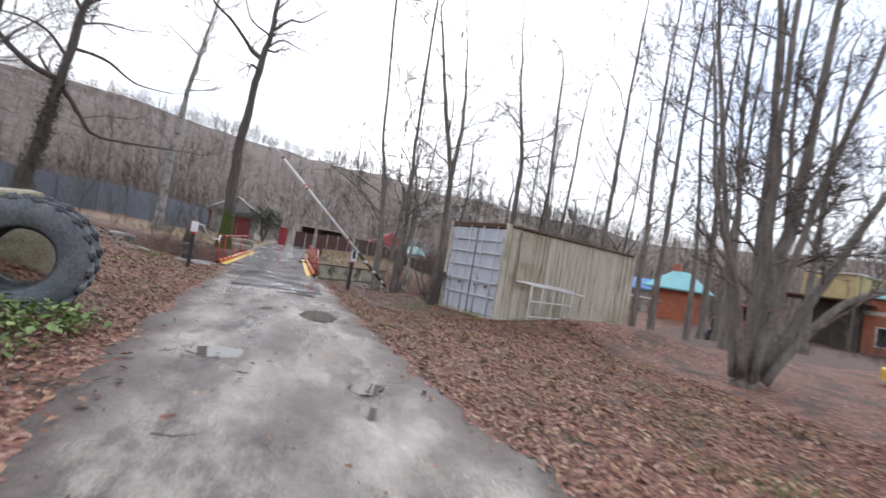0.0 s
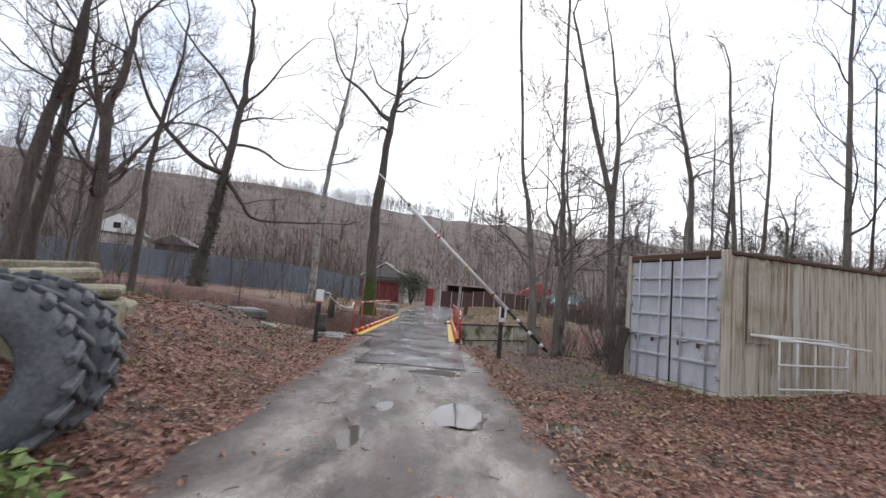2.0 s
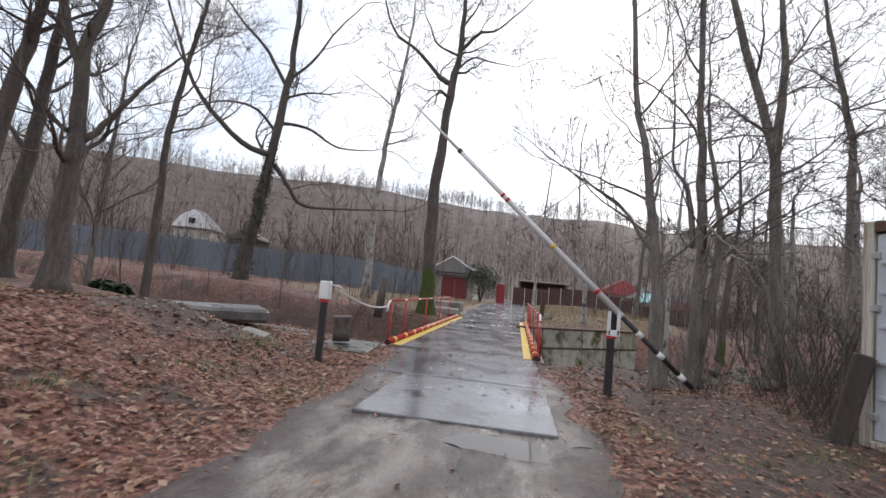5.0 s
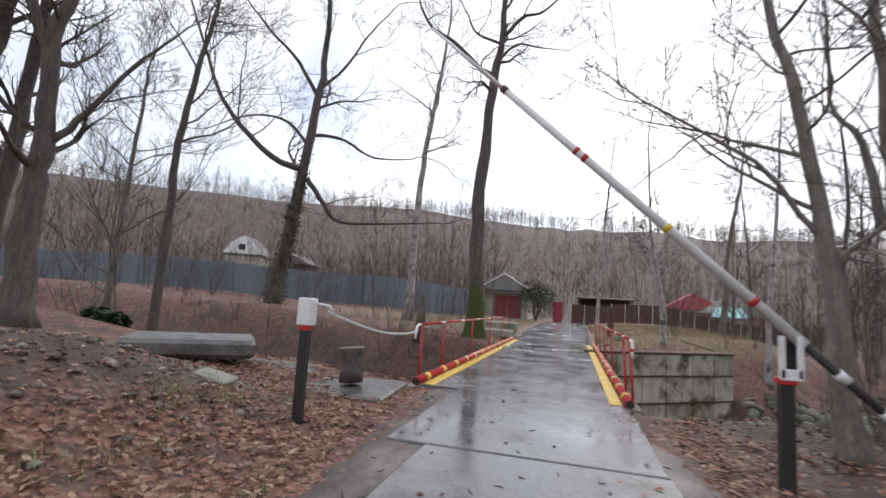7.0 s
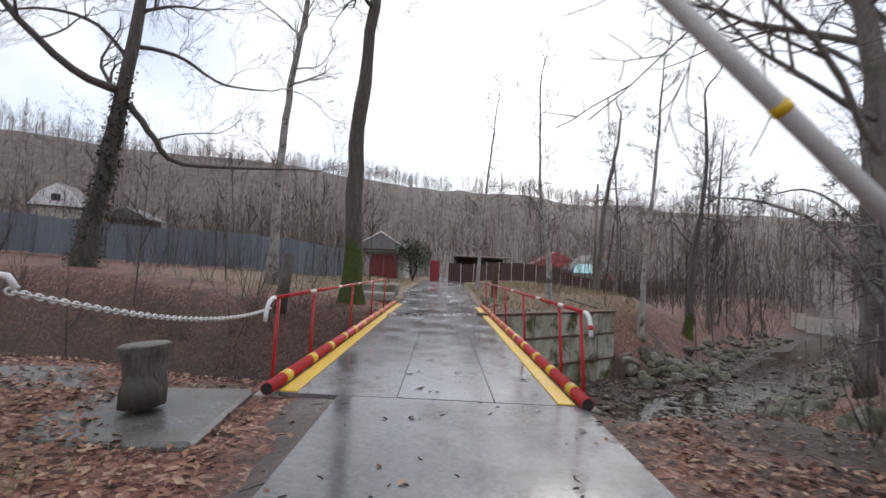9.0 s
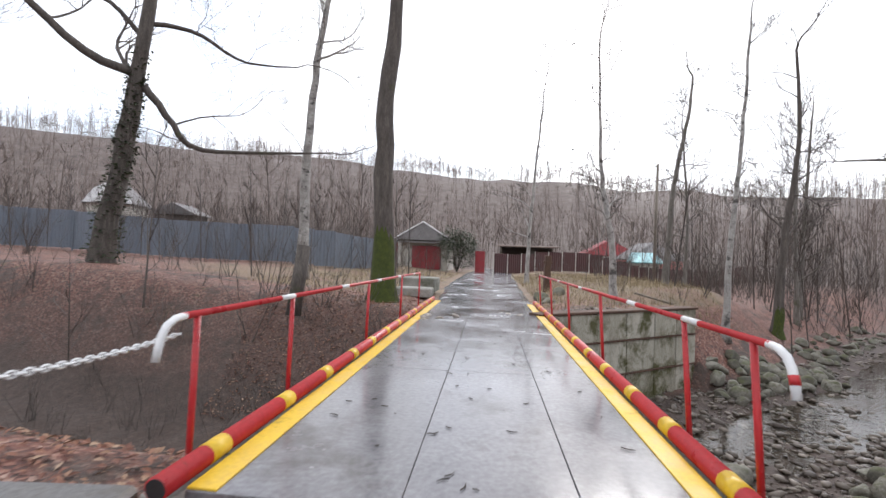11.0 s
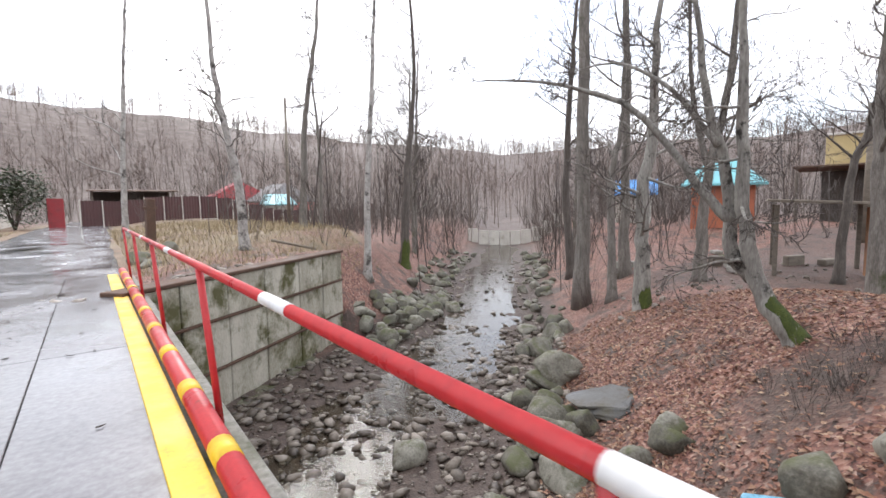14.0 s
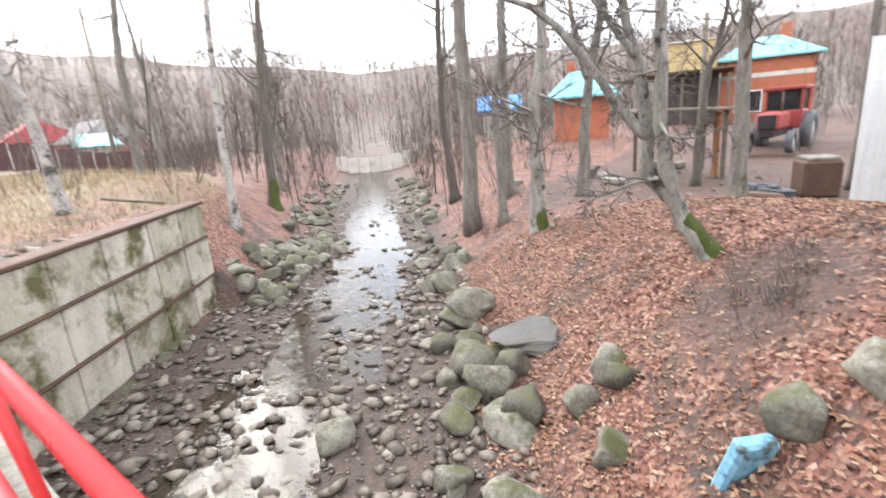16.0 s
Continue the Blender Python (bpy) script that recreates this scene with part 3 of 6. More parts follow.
def grow(wood, fine, start, way, length, radius, level, rnd, lift, spread_, kids, crook):
    """One limb with its side branches; thick limbs go into wood, thin ones into fine."""
    n = (9, 6, 4, 2)[min(level, 3)]
    pts, d = [Vector(start)], Vector(way).normalized()
    for i in range(n):
        d = (d + Vector((rnd.gauss(0, crook), rnd.gauss(0, crook), rnd.gauss(0, crook) + lift))).normalized()
        pts.append(pts[-1] + d * length / n)
    radii = [max(radius * (1 - 0.88 * (i / n) ** 0.8), 0.004) for i in range(n + 1)]
    (wood if level < 1 else fine).tube(pts, radii, (6, 5, 3, 3)[min(level, 3)], cap=False)
    if level >= len(kids):
        return
    for k in range(kids[level]):
        f = 0.18 + 0.75 * (k + rnd.random()) / kids[level]
        i = min(int(f * n), n - 1)
        q = pts[i].lerp(pts[i + 1], f * n - i)
        axis = (pts[i + 1] - pts[i]).normalized()
        side = axis.cross(Vector((rnd.uniform(-1, 1), rnd.uniform(-1, 1), rnd.uniform(-0.6, 1)))).normalized()
        turn = math.radians(rnd.uniform(*spread_))
        grow(wood, fine, q, axis * math.cos(turn) + side * math.sin(turn), length * rnd.uniform(0.38, 0.62) * (1.15 - 0.5 * f), max(radii[i] * 0.62, 0.006), level + 1, rnd, lift, spread_, kids, crook)


def tree(path, r0, seed, bark, label, limbs=12, first=0.35, reach=0.4, kids=(6, 5), lift=0.06, spread_=(25, 60), crook=0.16, extra=(), group="bare trees", top=0.25, moss=0.0, ivy=0.0, droop=None):
    """A bare tree: a trunk along the path, limbs from its upper part, and twigs. extra: further limbs as (path, radius)."""
    rnd = random.Random(seed)
    base = Vector(path[0])
    base.z = min(base.z, land_at(base.x, base.y)) - 0.12
    rel = [tuple(Vector(p) - base) for p in path]
    rel[0] = (0, 0, 0)
    wood, fine = Geo(), Geo()
    n = 22
    pts = curve_points(rel, n, rnd, r0 * 0.18)
    height = pts[-1].z
    flare = lambda s: 1 + 0.75 * math.exp(-s * 22)
    radii = [r0 * flare(i / (n - 1)) * (1 - (1 - top) * (i / (n - 1)) ** 1.1) * rnd.uniform(0.93, 1.07) for i in range(n)]
    wood.tube(pts, radii, 12)
    stems = [(pts, radii, first)]
    for q, r in extra:
        e = curve_points([tuple(Vector(a) - base) for a in q], 14, rnd, r * 0.3)
        er = [max(r * (1 - 0.75 * i / 13), 0.012) for i in range(14)]
        wood.tube(e, er, 8)
        stems.append((e, er, 0.3))
    limbs = round(limbs * 1.5)
    total = sum((p[-1] - p[0]).length for p, _, _ in stems)
    for p, rr, f0 in stems:
        m = len(p)
        count = max(3, round(limbs * (p[-1] - p[0]).length / total))
        for k in range(count):
            f = f0 + (1 - f0) * (k + rnd.random()) / count
            i = min(int(f * (m - 1)), m - 2)
            a = rnd.uniform(0, 2 * math.pi) + k * 2.4
            up = rnd.uniform(0.15, 0.95) if droop is None else rnd.uniform(*droop)
            way = Vector((math.cos(a), math.sin(a), up))
            ln = height * reach * rnd.uniform(0.55, 1.1) * (1.15 - 0.65 * f)
            grow(wood, fine, p[i], way, ln, rr[i] * rnd.uniform(0.28, 0.48), 0, rnd, lift, spread_, kids + (3,), crook)
        grow(wood, fine, p[-1], (p[-1] - p[-2]), height * 0.22, rr[-1], 0, rnd, lift, spread_, kids + (3,), crook)
    ob = empty("tree", tuple(base), label, "tree", group)
    part("trunk", wood, bark, ob, smooth=True)
    part("crown", fine, TWIG, ob, "thin bare twigs")
    if moss:
        g, m, cols = Geo(), max(4, int(moss * 9)), 9
        for i in range(m):
            q, r = pts[i], radii[i]
            for k in range(cols):
                f = k / (cols - 1) * 2 - 1
                ang = -1.5 + f * 1.7 + 0.25 * math.sin(i * 1.7)
                lift = 1.05 + 0.07 * rnd.random() - 0.2 * abs(f) ** 4 - (0.2 if i == m - 1 else 0)
                axis = (pts[i + 1] - pts[max(i - 1, 0)]).normalized()
                out = Vector((math.cos(ang), math.sin(ang), 0))
                out = (out - axis * out.dot(axis)).normalized()
                g.v.append(tuple(q + out * r * lift))
        for i in range(m - 1):
            for k in range(cols - 1):
                g.f.append((i * cols + k, i * cols + k + 1, (i + 1) * cols + k + 1, (i + 1) * cols + k))
        part("moss", g, MOSS, ob, "patch of green moss", smooth=True)
    if ivy:
        g = Geo()
        for k in range(int(2600 * ivy)):
            s = rnd.random()
            j = min(int(s * ivy * (n - 1)), n - 2)
            q = pts[j].lerp(pts[j + 1], rnd.random())
            a = rnd.uniform(0, 6.3)
            out = Vector((math.cos(a), math.sin(a), rnd.uniform(-0.3, 0.5)))
            add_leaf(g, q + out * radii[j] * rnd.uniform(1.0, 1.45), rnd, rnd.uniform(0.05, 0.11))
        part("ivy", g, IVY, ob, "dark green ivy climbing the trunk")
    return ob


def add_leaf(g, c, rnd, s, flat=None):
    """A small folded leaf."""
    a = rnd.uniform(0, 6.283)
    d = Vector((math.cos(a), math.sin(a), rnd.uniform(-0.5, 0.5) if flat is None else rnd.uniform(-flat, flat))).normalized()
    e = d.cross(Vector((rnd.uniform(-0.5, 0.5), rnd.uniform(-0.5, 0.5), 1)) if flat is None else Vector((rnd.uniform(-flat, flat), rnd.uniform(-flat, flat), 1))).normalized()
    up = d.cross(e) * -s * rnd.uniform(0.05, 0.35)
    c = Vector(c)
    n = len(g.v)
    g.v += [tuple(c - d * s), tuple(c + e * s * 0.55 + up), tuple(c + d * s), tuple(c - e * s * 0.55 + up)]
    g.f += [(n, n + 1, n + 2), (n, n + 2, n + 3)]


GREY_TALL = "tall slender bare tree with grey bark"
# along the track and the far bank, before the bridge
tree([(-2.83, 10.79, 0.3), (-2.91, 10.77, 3.81), (-2.87, 10.78, 6.89), (-2.56, 10.83, 10.34), (-2.33, 10.87, 12.4), (-2.4, 10.86, 15.34)], 0.3, 11, DARK_BARK, "old crooked bare oak with a mossy trunk", 11, 0.55, 0.27, (5, 4),
     0.03, (30, 75), 0.26, moss=0.28, extra=(([(-2.49, 10.85, 10.5), (-3.16, 10.73, 10.84), (-4.23, 10.54, 11.99), (-5.41, 10.33, 12.84), (-5.98, 10.23, 14.49)], 0.12),
     ([(-2.45, 10.85, 11.23), (-1.73, 10.98, 11.91), (-0.88, 11.13, 11.79), (-0.02, 11.28, 11.7)], 0.06),
     ([(-2.36, 10.87, 12.11), (-1.56, 11.01, 13.1), (-0.73, 11.16, 13.37), (0.45, 11.36, 14.58)], 0.09),
     ([(-2.43, 10.86, 11.95), (-3.39, 10.69, 12.4), (-3.8, 10.62, 13.22), (-4.14, 10.56, 13.89)], 0.06),
     ([(-2.36, 10.87, 13.28), (-1.8, 10.97, 14.24), (-1.46, 11.03, 15.19)], 0.06),))
tree([(-12.91, 12.32, 0.3), (-12.65, 12.47, 2.64), (-12.36, 12.64, 5.14), (-12.11, 12.78, 7.7), (-11.82, 12.95, 11.3), (-11.66, 13.04, 14.29), (-11.76, 12.98, 17.58)], 0.36, 12, DARK_BARK, "bare tree with an ivy-clad trunk and long crooked limbs", 13, 0.45, 0.34, (6, 5),
     0.04, (25, 65), 0.2, ivy=0.5, extra=(([(-12.2, 12.73, 7.36), (-13.33, 12.09, 7.72), (-14.48, 11.43, 8.8), (-15.52, 10.84, 10.17), (-16.47, 10.3, 12.55), (-17.15, 9.91, 14.68)], 0.17),
     ([(-11.98, 12.85, 6.94), (-11.31, 13.23, 5.97), (-10.57, 13.65, 5.0), (-8.97, 14.57, 5.05), (-6.69, 15.86, 5.35)], 0.14),
     ([(-11.99, 12.84, 9.16), (-10.7, 13.58, 9.17), (-9.28, 14.39, 8.44), (-7.58, 15.35, 8.6)], 0.1),
     ([(-12.03, 12.82, 8.51), (-13.03, 12.25, 9.67), (-14.46, 11.44, 9.73), (-15.93, 10.61, 8.85)], 0.09),
     ([(-11.79, 12.96, 10.98), (-12.85, 12.36, 12.9), (-14.2, 11.59, 14.32), (-15.27, 10.98, 15.77)], 0.11),
     ([(-11.72, 13.0, 11.65), (-10.79, 13.53, 12.94), (-9.88, 14.04, 14.94), (-8.64, 14.75, 16.96)], 0.09),))
tree([(-7.34, 15.99, 0.5), (-7.27, 16.01, 5.5), (-7.09, 16.06, 8.66), (-6.75, 16.17, 11.92), (-6.36, 16.29, 14.88), (-6.2, 16.34, 17.48)], 0.2, 13, PALE_BARK, "pale-barked leaning bare birch", 9, 0.4, 0.3, (5, 4))
tree([(-8.92, -0.92, 0.9), (-8.95, -0.94, 2.56), (-8.9, -0.9, 3.72), (-8.96, -0.96, 5.72), (-8.8, -0.81, 7.15), (-8.67, -0.68, 8.76)], 0.25, 14, DARK_BARK, "thick bare tree with flaking dark bark", 12, 0.3, 0.4, (6, 5), extra=(([(-8.9, -0.9, 3.72), (-8.53, -0.56, 4.43), (-8.07, -0.14, 5.53), (-7.56, 0.34, 6.48)], 0.09),
     ([(-8.94, -0.93, 5.01), (-9.13, -1.12, 6.08), (-9.34, -1.31, 7.12), (-9.36, -1.32, 8.28)], 0.1),))
tree([(-10.8, 3.85, 0.8), (-10.76, 3.88, 3.32), (-10.73, 3.9, 5.78), (-10.5, 4.08, 8.16), (-10.3, 4.23, 9.97), (-10.23, 4.27, 11.75)], 0.14, 15, DARK_BARK, "slim dark bare tree", 8, 0.4, 0.35, (5, 4))
tree([(-11.5, 0, 0.9), (-11.3, 0, 3.2), (-10.9, 0, 7.1), (-10.8, 0, 12)], 0.22, 16, DARK_BARK, "leaning bare tree on the slope", 9, 0.4, 0.33, (5, 4))
tree([(-11.0, -1.3, 0.9), (-10.6, -1, 5.6), (-10.2, -1, 7.5), (-9.8, -1, 12)], 0.2, 17, DARK_BARK, "leaning bare tree on the slope", 9, 0.4, 0.33, (5, 4))
tree([(-13.2, -2.4, 0.9), (-12.6, -2.2, 5.0), (-12.2, -2.0, 12.5)], 0.24, 18, DARK_BARK, "leaning bare tree on the slope", 9, 0.4, 0.33, (5, 4))
tree([(-15.2, 6.0, 0.9), (-15.0, 6.0, 4.0), (-14.7, 6.0, 9.5)], 0.15, 19, BARK, "bushy bare tree with many upright twigs", 16, 0.25, 0.5, (6, 5), 0.12, (15, 40))
# by the barrier and behind the container
tree([(4.24, -0.78, 0.0), (4.23, -0.77, 0.96), (4.25, -0.79, 2.05), (4.23, -0.77, 3.07), (4.19, -0.74, 4.4), (4.14, -0.7, 6.23), (4.04, -0.62, 13.2)], 0.13, 21, BARK, GREY_TALL, 12, 0.3, 0.3, (6, 4), 0.04, extra=(([(4.14, -0.7, 2.46), (4.08, -0.64, 3.24), (3.99, -0.56, 3.7), (3.82, -0.42, 4.09), (3.79, -0.39, 5.44)], 0.06), ([(4.29, -0.82, 0.6), (4.43, -0.95, 2.02), (4.45, -0.96, 3.11), (4.31, -0.84, 4.21), (4.26, -0.8, 5.35)], 0.08)))
tree([(3.47, -1.36, -0.05), (3.41, -1.31, 1.19), (3.36, -1.26, 1.97), (3.26, -1.18, 3.02), (3.12, -1.06, 4.2), (2.91, -0.88, 5.92), (2.47, -0.5, 13.2)], 0.12, 22, BARK, GREY_TALL, 9, 0.35, 0.27, (5, 4))
tree([(6.06, 0.31, 0.0), (5.99, 0.35, 3.22), (5.92, 0.37, 4.66), (5.33, 0.61, 7.25), (4.94, 0.77, 9.35), (4.58, 0.91, 11.06)], 0.13, 23, BARK, GREY_TALL, 10, 0.35, 0.28, (6, 4), extra=(([(5.95, 0.36, 4.52), (6.07, 0.31, 6.12), (5.95, 0.36, 7.93), (5.74, 0.44, 9.81)], 0.1),))
tree([(13.4, 10.2, -0.9), (13.4, 10.2, 5.5), (13.3, 10.2, 8.7), (12.7, 10.2, 11.6), (12.2, 10.2, 15)], 0.2, 25, BARK, GREY_TALL, 9, 0.45, 0.28, (5, 4))
tree([(15.7, 10.2, -0.9), (15.6, 10.2, 6.2), (15.2, 10.2, 15)], 0.18, 26, BARK, GREY_TALL, 10, 0.4, 0.3, (5, 4))
tree([(21.5, -2.6, -0.4), (21.4, -2.6, 5), (21.8, -2.6, 13)], 0.19, 27, BARK, GREY_TALL, 10, 0.35, 0.3, (5, 4))
tree([(24.0, -6.0, -0.3), (24.2, -6, 5), (23.8, -6, 13)], 0.22, 28, BARK, GREY_TALL, 10, 0.35, 0.3, (5, 4))
# the many-stemmed tree beside the start
tree([(8.9, -10.4, 0.0), (9.2, -10.3, 1.6), (9.8, -10.2, 3.4), (10, -10.2, 5.9), (10.4, -10.2, 9.5)], 0.17, 31, BARK, "many-stemmed bare tree growing from one clump", 44, 0.2, 0.28, (6, 5), 0.08, (18, 50), 0.15, extra=(
    ([(8.8, -10.4, 0.1), (8.7, -10.6, 2.4), (8.5, -10.7, 5.0), (8.3, -10.8, 9.0)], 0.12), ([(9, -10.3, 0.1), (9.4, -10, 2.6), (9.2, -9.9, 5.5), (9, -9.8, 9.4)], 0.13),
    ([(9.2, -10.4, 0.2), (10.3, -10.6, 2.2), (11.5, -10.8, 4.4), (12.4, -11, 7.4)], 0.12), ([(8.7, -10.5, 0.2), (8.1, -10.6, 1.8), (7.3, -10.7, 3.2), (6.7, -10.8, 5.4)], 0.08),
    ([(9.1, -10.6, 0.1), (10, -11, 1.6), (11.4, -11.3, 2.4), (12.8, -11.5, 4.0)], 0.09), ([(8.7, -10.3, 0.1), (8.4, -10, 2.8), (7.8, -9.8, 6.0), (7.4, -9.6, 9.2)], 0.08),
    ([(9.1, -10.2, 0.1), (9.7, -9.6, 3.0), (10.1, -9.2, 6.5), (10.2, -9, 9.5)], 0.09), ([(8.8, -10.6, 0.1), (8.9, -11.1, 3.0), (9.4, -11.6, 6.0), (9.7, -11.9, 9.0)], 0.08)))
# the slender trees behind the container
for k, (x, y, h, r) in enumerate(((13.2, -2.1, 13, 0.11), (13.1, 0.4, 14, 0.13), (14.6, -3.3, 12, 0.1), (15.2, -0.8, 14, 0.14), (16.0, 1.2, 12, 0.1), (14.2, -5.2, 13, 0.12), (16.9, -2.4, 13, 0.12), (18.3, -0.4, 14, 0.15), (13.9, -7.0, 12, 0.1))):
    lean = 0.5 * math.sin(k * 2.3)
    tree([(x, y, -0.3), (x + 0.3 * lean, y, h * 0.3), (x + lean, y + 0.2, h * 0.65), (x + 1.2 * lean, y, h)], r, 131 + k, BARK, GREY_TALL, 7, 0.3, 0.27, (5, 4), 0.1, (18, 45))
# along the stream beyond the bridge
tree([(4.4, 14.3, 0.2), (4.3, 14.3, 1.9), (4.0, 14.3, 3.7), (3.85, 14.3, 5.1), (3.7, 14.3, 9)], 0.13, 41, PALE_BARK, "white-barked bare birch on the far bank", 10, 0.35, 0.26, (5, 4))
tree([(8.0, 19.8, 0.0), (8.2, 19.8, 3.5), (8.4, 19.8, 5.6), (8.9, 19.8, 8.4), (9.0, 19.8, 10)], 0.15, 42, BARK, "crooked bare tree on the far bank", 7, 0.4, 0.22, (5, 4), 0.02, (30, 70), 0.24)
tree([(8.3, 14.8, -0.9), (8.4, 14.8, 2.2), (8.7, 14.8, 6.0), (8.9, 14.8, 10)], 0.12, 43, PALE_BARK, "white-barked bare birch on the stream bank", 9, 0.4, 0.2, (5, 4))
tree([(12.6, 19.5, -1.4), (12.8, 19.5, 1.5), (13.0, 19.5, 3.8), (13.4, 19.5, 7.0), (13.2, 19.5, 11)], 0.2, 44, DARK_BARK, "dark bare tree with a mossy foot", 8, 0.4, 0.25, (5, 4), moss=0.4)
tree([(17.55, 13.8, -1.5), (17.38, 14.02, 1.15), (17.41, 13.99, 4.52), (17.52, 13.84, 7.68), (17.61, 13.73, 10.08)], 0.19, 45, DARK_BARK, "dark slender bare tree at the water", 11, 0.4, 0.3, (6, 4))
tree([(11.4, 7.0, -1.4), (11.41, 6.99, -0.12), (11.38, 7.04, 1.15), (11.48, 6.87, 2.95), (11.49, 6.85, 4.65), (11.52, 6.78, 5.93)], 0.2, 46, LICHEN_BARK, "straight bare tree with lichen-grey bark", 12, 0.3, 0.33, (6, 5), droop=(-0.1, 0.7), moss=0.25)
tree([(8.18, 2.94, -0.5), (8.15, 3.06, -0.42), (8.11, 3.28, -0.09), (8.06, 3.51, 0.47), (8.04, 3.62, 1.17), (8.03, 3.65, 2.18), (8.02, 3.68, 3.14), (8.02, 3.69, 4.34)], 0.15, 47, LICHEN_BARK, "leaning twin-stemmed tree with lichen bark and a mossy foot", 11, 0.4, 0.3,
     (6, 5), 0.02, (25, 60), 0.2, droop=(-0.3, 0.5), moss=0.9, extra=(([(8.21, 3.52, 0.23), (8.16, 3.77, 0.59), (8.14, 3.85, 1.39), (8.1, 4.04, 2.25), (8.06, 4.23, 3.3), (8.03, 4.36, 4.31)], 0.12),
     ([(8.1, 3.77, 0.99), (8.03, 4.06, 1.33), (7.93, 4.43, 1.86), (7.76, 5.07, 2.67), (7.58, 5.76, 3.03), (7.38, 6.53, 3.33), (7.1, 7.61, 3.54)], 0.075),
     ([(8.04, 3.96, 2.02), (7.96, 4.26, 2.48), (7.86, 4.66, 2.97), (7.7, 5.3, 3.39), (7.53, 6.02, 3.39)], 0.05),))
tree([(13.2, 9.0, -0.9), (13.4, 9.2, 2.0), (13.9, 9.2, 4.0), (14.0, 9.2, 10)], 0.13, 48, BARK, GREY_TALL, 9, 0.3, 0.32, (5, 4))
tree([(14.2, 7.0, -0.6), (14.3, 6.9, 2.0), (14.8, 6.6, 5.0), (15.0, 6.5, 11)], 0.16, 49, BARK, GREY_TALL, 12, 0.3, 0.34, (6, 4), extra=(([(14.3, 6.9, 2.2), (14.4, 7.4, 4.0), (14.3, 7.6, 8.0)], 0.1),))
tree([(16.5, 4.6, -0.5), (16.8, 4.5, 2.0), (17.3, 4.2, 4.0), (17.4, 4.0, 11)], 0.11, 50, DARK_BARK, GREY_TALL, 12, 0.3, 0.34, (6, 4), extra=(([(16.9, 4.5, 2.2), (17.6, 4.0, 3.8), (18.6, 3.4, 6.6)], 0.06),))
tree([(13.45, 3.22, -0.4), (13.44, 3.3, 1.51), (13.44, 3.34, 3.05), (13.44, 3.32, 4.03), (13.44, 3.34, 4.97)], 0.17, 51, BARK, GREY_TALL, 10, 0.35, 0.3, (5, 4))
tree([(17.6, 26.2, -0.6), (17.8, 26.2, 4), (18.1, 26.2, 10)], 0.16, 52, BARK, GREY_TALL, 12, 0.3, 0.3, (5, 4))
tree([(16.5, 24.5, -0.6), (16.3, 24.5, 4), (16.4, 24.5, 9)], 0.14, 53, BARK, "bushy bare tree with many upright twigs", 18, 0.2, 0.4, (6, 5), 0.12, (15, 40))
tree([(10.5, 24.0, 0.2), (10.6, 24, 4), (10.2, 24, 9)], 0.12, 54, BARK, GREY_TALL, 10, 0.3, 0.35, (5, 4))
tree([(25.0, 19.5, -0.7), (25.2, 19.5, 4), (25.6, 19.5, 10)], 0.17, 55, BARK, GREY_TALL, 12, 0.3, 0.33, (5, 4))
tree([(2.2, 24.0, 0.3), (2.4, 24, 4.5), (2.9, 24, 11)], 0.13, 56, PALE_BARK, "slender bare birch beyond the bridge", 8, 0.35, 0.25, (5, 4))


def ribbon(g, a, b, w):
    """A flat thin twig from a to b."""
    d = b - a
    o = Vector((d.y, -d.x, 0))
    o = o.normalized() * w if o.length > 1e-6 else Vector((w, 0, 0))
    n = len(g.v)
    g.v += [tuple(a - o), tuple(a + o), tuple(b)]
    g.f.append((n, n + 1, n + 2))


def far_tree(g, x, y, z, h, rnd):
    """A small bare tree seen from afar: stem, boughs and fans of twigs."""
    lean = Vector((rnd.uniform(-0.1, 0.1), rnd.uniform(-0.1, 0.1), 1))
    base = Vector((x, y, z - 0.3))
    top = base + lean * h
    g.tube([base, base.lerp(top, 0.5), top], [h * 0.0065, h * 0.005, h * 0.0015], 3, cap=False)
    for k in range(11):
        f = rnd.uniform(0.2, 0.97)
        a = rnd.uniform(0, 6.283)
        q = base.lerp(top, f)
        d = Vector((math.cos(a), math.sin(a), rnd.uniform(0.5, 1.7))).normalized()
        ln = h * rnd.uniform(0.18, 0.42) * (1.25 - f)
        e = q + d * ln
        ribbon(g, q, e, h * 0.0038)
        for j in range(7):
            w = (d + Vector((rnd.gauss(0, 0.5), rnd.gauss(0, 0.5), rnd.gauss(0.2, 0.4)))).normalized()
            s = q.lerp(e, rnd.uniform(0.25, 0.95))
            ribbon(g, s, s + w * ln * rnd.uniform(0.4, 0.9), h * 0.002)


